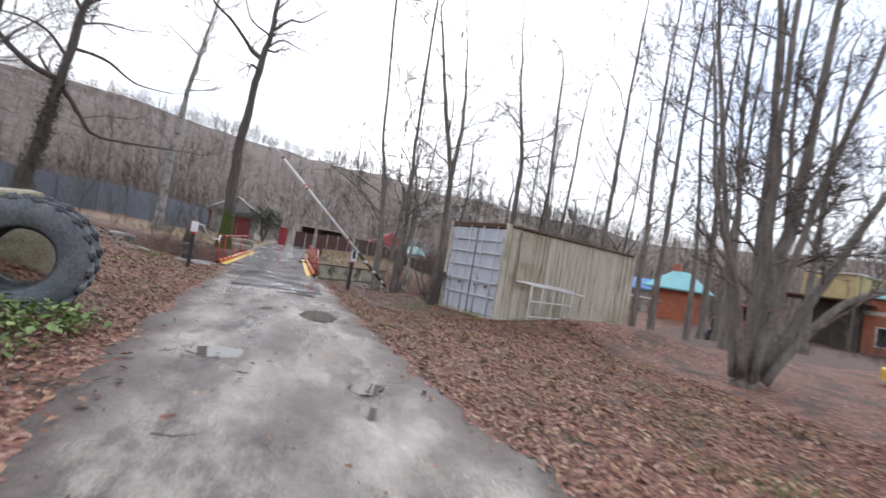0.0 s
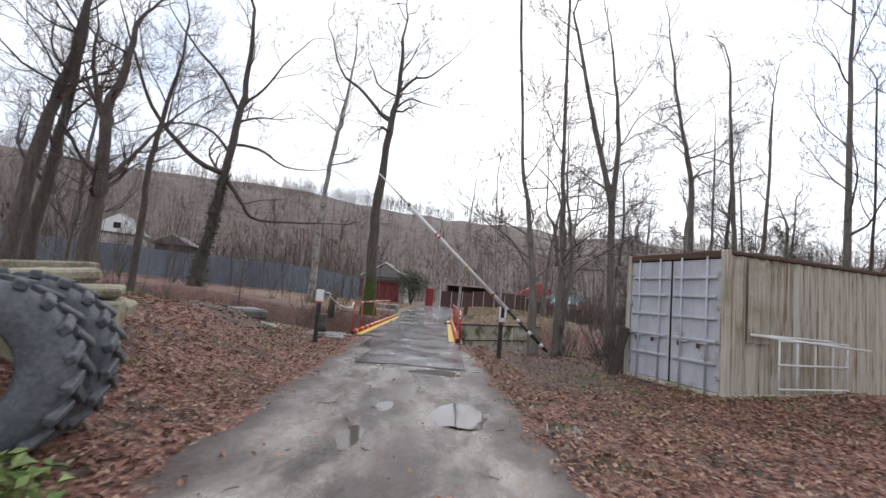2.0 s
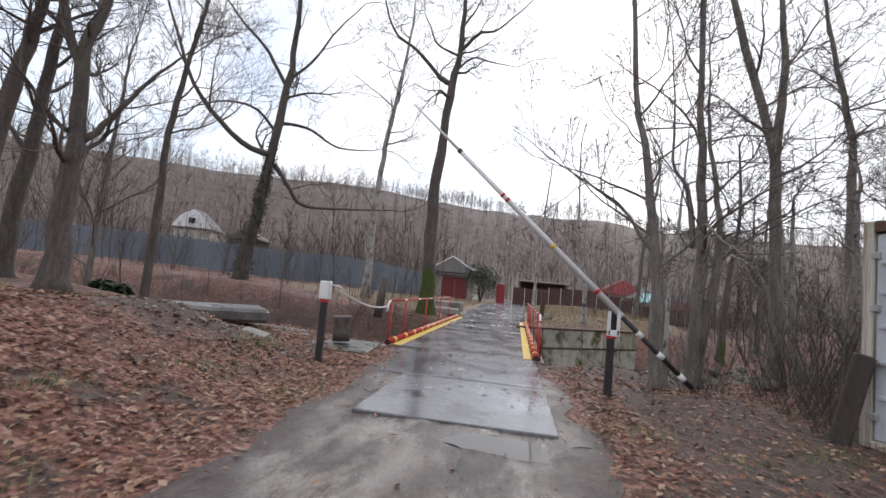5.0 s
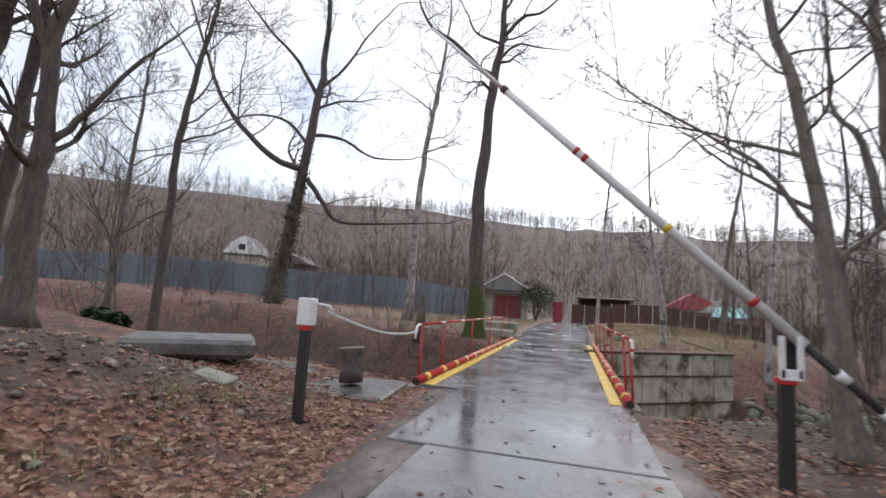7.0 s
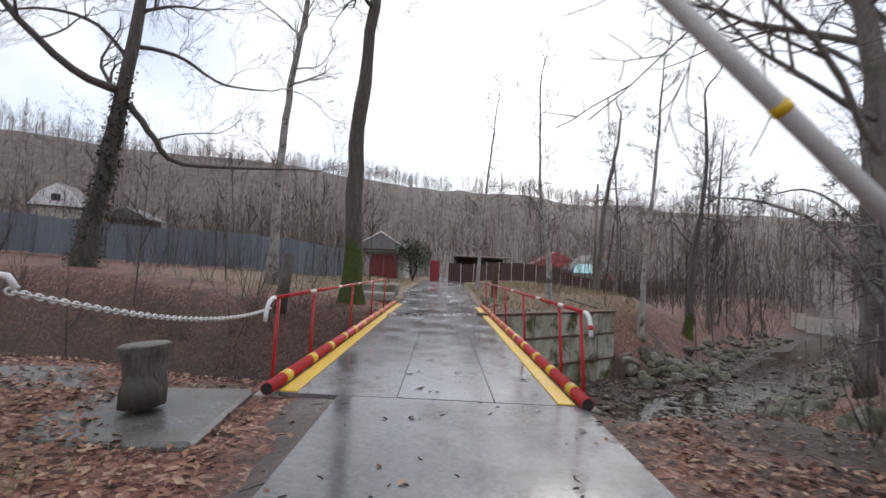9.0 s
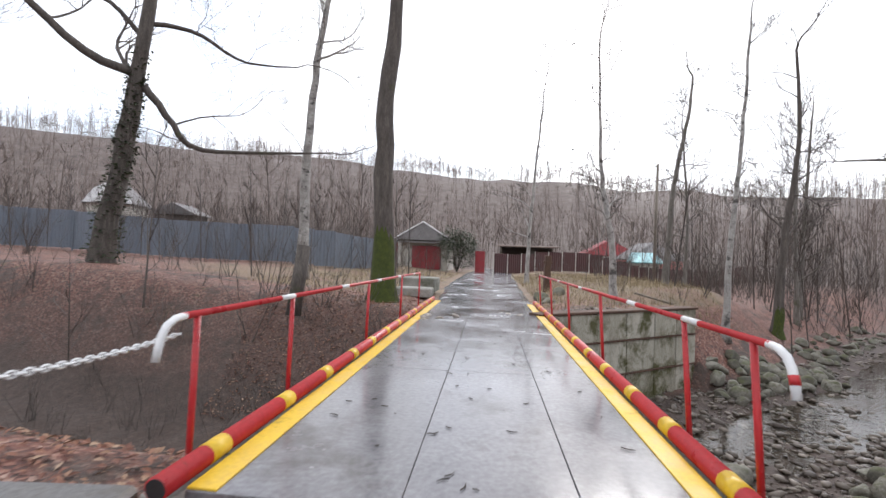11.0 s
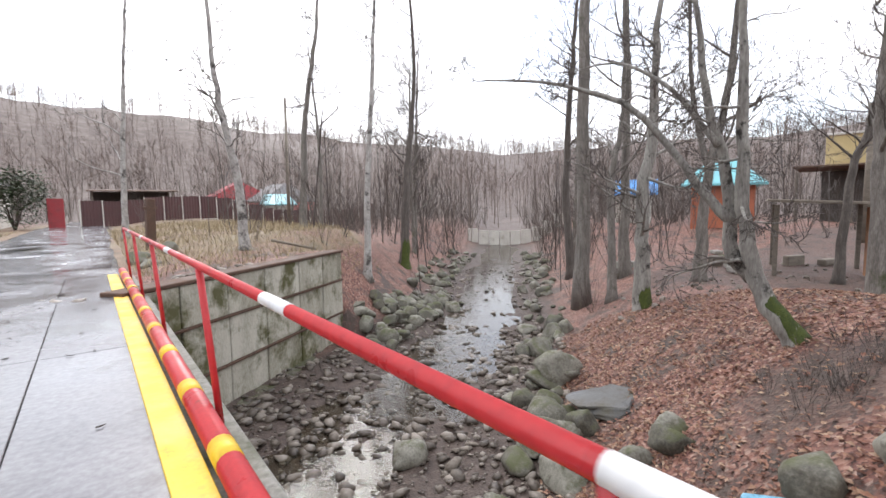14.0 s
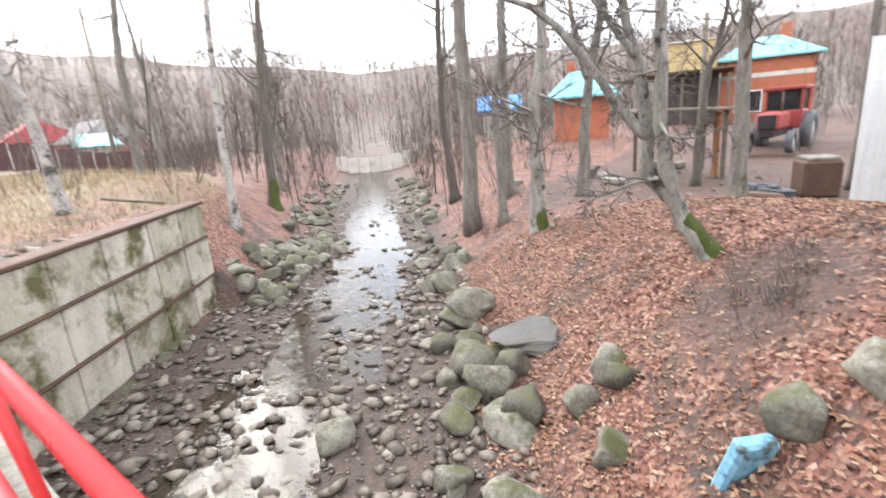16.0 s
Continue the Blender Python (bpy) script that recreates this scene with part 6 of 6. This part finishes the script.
block((-2.4, 15.2, 0.36), (1.3, 1.6, 0.5), 0, "mossy concrete block beside the road", (0, 0), 0.04, "concrete_pad", CONCRETE, "")
block((-2.3, 13.2, 0.2), (1.2, 0.9, 0.3), 0, "mossy concrete block beside the road", (0, 0), 0.04, "concrete_pad", CONCRETE, "")


def utility_pole(x, y, h):
    p = empty("utility_pole", (x, y, land_at(x, y) - 0.2), "plain grey wooden utility pole", "pole", "utility poles")
    part("shaft", Geo().tube([(0, 0, 0), (0.1, 0, h)], [0.15, 0.1], 10), OLD_WOOD, p, "", True)


utility_pole(14.3, 40.0, 11)
utility_pole(26.5, 6.2, 5.8)


def small_house(x, y, w, d, h, ridge, walls, roof, label, turn=0, hip=0.0, windows=(), chimney=None, name="house", over=0.4, band=None):
    b = empty(name, (x, y, land_at(x, y) - 0.1), label, "house", turn=turn)
    part("wall", Geo().box((0, 0, h / 2), (w, d, h), None, 0.03), walls, b)
    gable_roof(w, d, h, ridge, over, roof, b, hip=hip)
    for wx, wy, wz, ww, wh, face in windows:
        window(b, wx, wy, wz, ww, wh, face)
    if chimney:
        part("chimney", Geo().box(chimney[:3], chimney[3:], None, 0.02), BRICK, b, "brick chimney")
    if band:
        part("pale_band", Geo().box((0, 0, band), (w + 0.06, d + 0.06, 0.3), None, 0.01), PLASTER, b)
    return b


kiosk = small_house(29.9, 13.2, 2.9, 3.0, 2.5, 3.9, BRICK, TEAL, "small orange brick kiosk with a turquoise hipped roof", 25, 1.4, (), (0.5, 0.5, 3.9, 0.5, 0.5, 1.2), "kiosk", 0.5)
house = small_house(45.3, 5.29, 6.0, 5.4, 4.4, 5.9, BRICK, TEAL, "two-storey orange brick house with a turquoise roof", 8, 2.2, ((-3.02, -1.6, 1.5, 1.1, 1.3, "x-"), (-3.02, 1.0, 1.5, 1.6, 1.4, "x-")), (0.8, -1.2, 6.0, 0.7, 0.7, 1.5), band=3.2)
annex = empty("annex", (42.7, 9.82, land_at(42.7, 9.82) - 0.1), "ochre-walled annex over a dark open timber store", "house", turn=8)
part("upper_wall", Geo().box((0, 0, 4.7), (4.0, 3.6, 2.2), None, 0.03), YELLOW_WALL, annex, "ochre upper wall")
part("lower_wall", Geo().box((0.4, 0, 1.75), (3.6, 4.0, 3.5), None, 0.03), WOOD_DARK, annex, "dark timber lower wall")
part("lean_roof", Geo().box((-2.6, 0.2, 3.5), (2.6, 6.2, 0.12), Matrix.Rotation(radians(4), 4, "Y"), 0.02), STEEL, annex)
for yy in (-2.6, 0.2, 3.0):
    part("post", Geo().box((-3.6, yy, 1.7), (0.16, 0.16, 3.4), None, 0.02), OLD_WOOD, annex)
part("top_slab", Geo().box((0, 0, 5.85), (4.3, 3.9, 0.14), None, 0.02), PLASTER, annex)
small_house(33.5, 20.8, 2.3, 2.4, 2.2, 3.2, PLASTER, BLUE_TARP, "low white shed under a bright blue roof", 30, 0.0, name="shed")
small_house(20.5, 62.0, 7.0, 6.0, 3.0, 5.2, PINK, GREY_ROOF, "pink plastered house far behind the fence", 10, 1.5)
small_house(16.5, 66.0, 7.0, 6.0, 3.4, 5.6, PLASTER, DARK_RED, "far house with a faded red roof", 0, 1.5)
small_house(19.0, 58.0, 5.0, 3.0, 2.6, 3.8, PLASTER, TEAL, "far low house with a green roof", 80, 0.6)
cottage = small_house(-40.5, 46.0, 4.2, 5.0, 4.8, 7.2, PLASTER, GREY_ROOF, "pale gabled cottage on the slope behind the fence", 20, 0.0)
part("gable", Geo().add([(-2.35, -2.98, 4.75), (2.35, -2.98, 4.75), (1.35, -2.98, 6.2), (0, -2.98, 7.05), (-1.35, -2.98, 6.2), (-2.35, -2.86, 4.75), (2.35, -2.86, 4.75), (1.35, -2.86, 6.2), (0, -2.86, 7.05), (-1.35, -2.86, 6.2)],
                        [(0, 1, 2, 3, 4), (9, 8, 7, 6, 5), (0, 5, 6, 1), (1, 6, 7, 2), (2, 7, 8, 3), (3, 8, 9, 4), (4, 9, 5, 0)]), WHITE, cottage, "white boarded gable front")
window(cottage, 0, -2.99, 5.6, 0.9, 0.8, "y-")
small_house(-34.5, 48.0, 4.0, 4.0, 4.0, 5.2, WOOD_DARK, GREY_ROOF, "dark timber shed behind the fence", 10, 0.0, name="shed")

shelter = lean_to(18.6, 5.6, 3.0, 2.4, 2.05, OLD_WOOD, "weathered board shelter on posts in the yard", 20)
part("orange_board", Geo().box((-0.9, -1.0, 1.0), (0.45, 0.1, 1.9), None, 0.02), surface("rusty_orange_board", [(0.3, (0.2, 0.08, 0.03)), (0.7, (0.36, 0.17, 0.07))], 3, 30, (0.7, 0.9), bump=0.2), shelter, "rusty orange board")
for k in range(9):
    r_ = random.Random(70 + k)
    g = Geo().box((0, 0, 0.12), (r_.uniform(0.3, 0.9), r_.uniform(0.2, 0.4), r_.uniform(0.14, 0.4)), None, 0.03)
    x, y = 19 + r_.uniform(-3.2, 2.4), 7.6 + r_.uniform(-2.4, 3.0)
    thing("stacked_block", g, r_.choice((CONCRETE, OLD_WOOD, STONE)), "grey weathered block lying in the yard", "block", "yard clutter", at=pose(x, y, land_at(x, y) + 0.0, 0, 0, r_.uniform(0, 180)))


def tractor(x, y, turn):
    t = empty("tractor", (x, y, land_at(x, y)), "old faded red tractor with a glazed cab, parked in the yard", "tractor", turn=turn)
    part("bonnet", Geo().box((1.1, 0, 1.15), (1.7, 0.75, 0.65), None, 0.1), TRACTOR_RED, t)
    part("chassis", Geo().box((0.5, 0, 0.75), (2.9, 0.5, 0.35), None, 0.04), BLACK, t)
    cab = part("cab", Geo().box((-0.75, 0, 1.15), (1.3, 1.3, 0.7), None, 0.06), TRACTOR_RED, t)
    for px in (-1.3, -0.15):
        for py in (-0.6, 0.6):
            part("cab_pillar", Geo().box((px, py, 1.85), (0.09, 0.09, 0.9), None, 0.015), TRACTOR_RED, cab)
    part("cab_glass", Geo().box((-0.73, 0, 1.85), (1.08, 1.18, 0.8), None, 0.02), DARK_GLASS, cab, "dark cab glass")
    part("cab_roof", Geo().box((-0.73, 0, 2.34), (1.5, 1.45, 0.14), None, 0.05), TRACTOR_RED, cab)
    part("exhaust", Geo().tube([(0.9, 0.2, 1.4), (0.9, 0.2, 2.2)], 0.04, 8), STEEL, t, "", True)
    part("front_grille", Geo().box((1.97, 0, 1.15), (0.04, 0.6, 0.5), None, 0.01), BLACK, t)
    for wx, wy, r, w in ((-0.75, 0.8, 0.72, 0.36), (-0.75, -0.8, 0.72, 0.36), (1.5, 0.7, 0.42, 0.24), (1.5, -0.7, 0.42, 0.24)):
        m = pose(wx, wy, r - 0.03, 90, 0, 0)
        wheel = part("wheel", Geo().lathe([(r * 0.55, -w / 2), (r * 0.9, -w / 2), (r, -w * 0.35), (r, w * 0.35), (r * 0.9, w / 2), (r * 0.55, w / 2)], 32, m), RUBBER, t, "muddy black tyre", True)
        part("rim", Geo().lathe([(0.05, -w * 0.2), (r * 0.56, -w * 0.35), (r * 0.56, w * 0.35), (0.05, w * 0.2)], 24, m), PLASTER, wheel, "pale wheel rim", True)


tractor(25.2, 3.1, 170)
tank = empty("rusty_tank", (15.4, 1.9, land_at(15.4, 1.9)), "rusty dark steel box lying in the yard", "tank", turn=20)
part("body", Geo().box((0, 0, 0.4), (0.8, 0.75, 0.85), None, 0.06), STEEL, tank)
part("lid", Geo().box((0, 0, 0.86), (0.7, 0.6, 0.08), None, 0.03), CONCRETE, tank)
block((13.9, 2.9, land_at(13.9, 2.9) + 0.05), (1.1, 0.9, 0.4), 10, "dark rusty steel plate lying by the path", (4, 6), 0.05, "steel_plate", STEEL, "")
for k, (x, y) in enumerate(((14.6, 2.6), (15.0, 2.9))):
    tyre(pose(x, y, land_at(x, y) + 0.16 + 0.05 * k, 4, 3, 0), "worn tyre lying flat in the yard", "old tyres", "tyre", 0.33, 0.2)
WHITE_SHEET = surface("white_ribbed_sheet", [(0.3, (0.55, 0.57, 0.58)), (0.7, (0.72, 0.74, 0.75))], 1.5, 20, (0.4, 0.7), bump=0.05)
g = corrugated(1.7, 2.6, 0.24, 0.03)
thing("sheet_metal_wall", g, WHITE_SHEET, "white ribbed sheet metal screen standing in the yard", "screen", at=pose(11.3, 1.5, land_at(11.3, 1.5) - 0.05, 0, 0, -62))
barrel = empty("blue_barrel", (17.5, -9.8, land_at(17.5, -9.8)), "bright blue plastic barrel in the yard", "barrel")
part("shell", Geo().lathe([(0.02, 0.0), (0.27, 0.0), (0.3, 0.08), (0.3, 0.3), (0.315, 0.33), (0.3, 0.36), (0.3, 0.6), (0.315, 0.63), (0.3, 0.66), (0.3, 0.85), (0.26, 0.92), (0.02, 0.92)], 24, None), BLUE_TARP, barrel, "", True)
trough = empty("yellow_trough", (16.2, -8.9, land_at(16.2, -8.9)), "yellow painted steel trough with a white sack on it", "trough", turn=35)
part("tray", Geo().box((0, 0, 0.28), (1.7, 0.8, 0.34), None, 0.03), YELLOW, trough)
part("sack", Geo().box((0.1, 0, 0.5), (1.0, 0.55, 0.16), None, 0.07), WHITE, trough, "white sack")
block((12.8, -1.6, land_at(12.8, -1.6) + 0.1), (1.8, 0.8, 0.35), 20, "pale concrete slab behind the container", (0, 4), 0.04, "concrete_slab", CONCRETE, "")
# plank dam across the stream, far off
for k in range(9):
    q = Vector((29.5, 34.5, 0)).lerp(Vector((35.5, 29.5, 0)), k / 8)
    g = Geo().box((0, 0, 0.5), (0.9, 0.08, 1.3), None, 0.01)
    thing("fence_board", g, PLASTER, "pale upright boards across the stream", "fence", "boards across the stream", at=pose(q.x, q.y, max(land_at(q.x, q.y), -2.5) + 0.2, 0, 0, -40))


# ---- litter, plants and twigs ----
def fallen_leaves():
    rnd, g = random.Random(31), Geo()
    pts = []
    for k in range(105000):
        zone = rnd.random()
        if zone < 0.62:
            x, y = rnd.uniform(-5.5, 7.5), rnd.uniform(-17.5, -0.4)
        elif zone < 0.9:
            x, y = rnd.uniform(2.2, 11.5), rnd.uniform(-0.5, 8.5)
        else:
            x, y = rnd.uniform(-6, -1.7), rnd.uniform(-0.5, 12)
        pts.append((x, y))
    P = np.array(pts)
    Z = land(P[:, 0], P[:, 1])
    D = stream_at(P[:, 0], P[:, 1])
    mid = road_middle(P[:, 1])
    for i, (x, y) in enumerate(pts):
        off = abs(x - mid[i])
        if y < 0 and off < 1.55 and rnd.random() > 0.012 + 0.6 * max(0.0, off - 1.2):
            continue
        if D[0][i] < D[2][i] + 0.3 and y > 0:
            continue
        if (2.4 < x < 4.5 and -1.2 < y < 1.4) and rnd.random() > 0.15:
            continue
        if math.hypot((x - 7.0) / 1.0, (y - 2.3) / 0.9) < 1 and rnd.random() > 0.3:
            continue
        if (2.6 < x < 5.2 and -6 < y < -1.8) and rnd.random() > 0.35:
            continue
        if (-5.5 < x < -2.8 and -5 < y < -2) and rnd.random() > 0.3:
            continue
        add_leaf(g, (x, y, Z[i] + rnd.uniform(0.012, 0.04) + (0.03 if off < 1.5 and y < 0 else 0)), rnd, rnd.uniform(0.022, 0.048), 0.4)
    thing("leaves", g, LEAF, "wet brown and russet fallen leaves", "leaves", kind="stuff")


def green_plants():
    """Low leafy plants by the tyres, and grass tufts."""
    for k, (cx, cy, n, r) in enumerate(((-1.75, -11.7, 260, 0.45), (-2.3, -11.9, 260, 0.5), (-1.5, -12.4, 160, 0.5), (-1.3, -11.3, 90, 0.3), (-2.0, -12.9, 160, 0.5))):
        rnd, g, st = random.Random(40 + k), Geo(), Geo()
        z0 = land_at(cx, cy)
        for i in range(n):
            x, y = rnd.gauss(0, r * 0.5), rnd.gauss(0, r * 0.5)
            h = rnd.uniform(0.04, 0.26)
            if i % 3 == 0:
                st.tube([(x * 0.8, y * 0.8, 0), (x, y, h)], [0.004, 0.002], 3, cap=False)
            add_leaf(g, (x, y, h), rnd, rnd.uniform(0.035, 0.075), 0.5)
        p = empty("leafy_plant", (cx, cy, z0), "low bright green leafy weed among fallen leaves", "plant", "green weeds by the track")
        part("stem", st, GREEN_LEAF, p)
        part("foliage", g, GREEN_LEAF, p)


def grass():
    rnd, g = random.Random(51), Geo()
    spots = [(rnd.uniform(-4.5, 7), rnd.uniform(-16, -1), 0.2, GREEN_LEAF) for _ in range(130)]
    for cx, cy, r, _ in spots:
        if abs(cx - float(road_middle(cy))) < 1.6:
            continue
        z0 = land_at(cx, cy)
        for i in range(90):
            x, y = cx + rnd.gauss(0, r), cy + rnd.gauss(0, r)
            z, a, h = z0 - 0.015, rnd.uniform(0, 6.3), rnd.uniform(0.04, 0.13)
            n = len(g.v)
            dx, dy = math.cos(a), math.sin(a)
            g.v += [(x - dy * 0.004, y + dx * 0.004, z), (x + dy * 0.004, y - dx * 0.004, z), (x + dx * h * 0.5, y + dy * h * 0.5, z + h)]
            g.f.append((n, n + 1, n + 2))
    thing("grass", g, GREEN_LEAF, "thin green grass tufts between leaves", "grass", kind="stuff")
    g = Geo()
    spots = [(rnd.uniform(-8, -2.2), rnd.uniform(12, 36)) if i % 4 == 0 else (rnd.uniform(1.8, 9.5), rnd.uniform(11, 34)) for i in range(20000)]
    heights = land(*np.array(spots).T)
    for (x, y), z in zip(spots, heights.tolist()):
        if x > 1.8 and (y - WALL_A[1]) < (x - WALL_A[0]) * 0.78 + 0.6:
            continue
        a, h = rnd.uniform(0, 6.3), rnd.uniform(0.06, 0.28) * (2.2 if rnd.random() < 0.06 else 1)
        n = len(g.v)
        dx, dy = math.cos(a), math.sin(a)
        g.v += [(x - dy * 0.008, y + dx * 0.008, z), (x + dy * 0.008, y - dx * 0.008, z), (x + dx * h * 0.7, y + dy * h * 0.7, z + h)]
        g.f.append((n, n + 1, n + 2))
    thing("dry_grass", g, STRAW, "dry straw-coloured grass on the far bank", "grass", kind="stuff")


def litter_twigs():
    rnd, g = random.Random(61), Geo()
    for k in range(260):
        if k < 110:
            x, y = rnd.uniform(-1.2, 1.2), rnd.uniform(-4.2, 11.8)
            z = 0.058
        else:
            x, y = rnd.uniform(-4, 10), rnd.uniform(-15, 6)
            z = land_at(x, y) + 0.045
        a, ln = rnd.uniform(0, 6.3), rnd.uniform(0.03, 0.1) * (1 if k < 110 else 3)
        d = Vector((math.cos(a), math.sin(a), 0)) * ln
        c = Vector((x, y, z))
        g.tube([c - d / 2, c + Vector((d.y, -d.x, 0)) * 0.15, c + d / 2], [0.004, 0.005, 0.002], 4, cap=False)
    thing("twigs", g, WOOD_DARK, "small dark twigs strewn on deck and ground", "twigs", kind="stuff")


def rubble():
    rnd, g = random.Random(71), Geo()
    me = rock_mesh("chip", 140, 0.6, PEBBLE, 0.25, 1)
    sh = ([v.co.copy() for v in me.vertices], [tuple(p.vertices) for p in me.polygons])
    for k in range(1500):
        z = rnd.random()
        if z < 0.45:
            x, y, s = rnd.gauss(-4.1, 0.9), rnd.gauss(-3.3, 0.9), 0.015 + 0.06 * rnd.random() ** 3
        elif z < 0.6:
            x, y, s = rnd.gauss(3.3, 0.7), rnd.gauss(-0.5, 0.6), 0.012 + 0.04 * rnd.random() ** 3
        elif z < 0.8:
            y = rnd.uniform(-17, -4)
            x, s = float(road_middle(y)) + rnd.uniform(-1.4, 1.4), 0.004 + 0.012 * rnd.random() ** 2
        else:
            x, y, s = rnd.uniform(11, 20), rnd.uniform(0, 9), 0.03 + 0.1 * rnd.random() ** 3
        if abs(x - float(road_middle(y))) < 1.5 and y < 0 and y > -4.3:
            continue
        lift = 0.035 if abs(x - float(road_middle(y))) < 1.4 and y < 0 else 0.0
        g.add(sh[0], sh[1], pose(x, y, land_at(x, y) + lift + s * 0.2, 0, rnd.uniform(-20, 20), rnd.uniform(0, 360)) @ Matrix.Diagonal((s, s * 0.8, s, 1)))
    thing("rubble", g, PEBBLE, "loose stones and rubble on the mud", "rubble", kind="stuff")


fallen_leaves()
green_plants()
grass()
litter_twigs()
rubble()
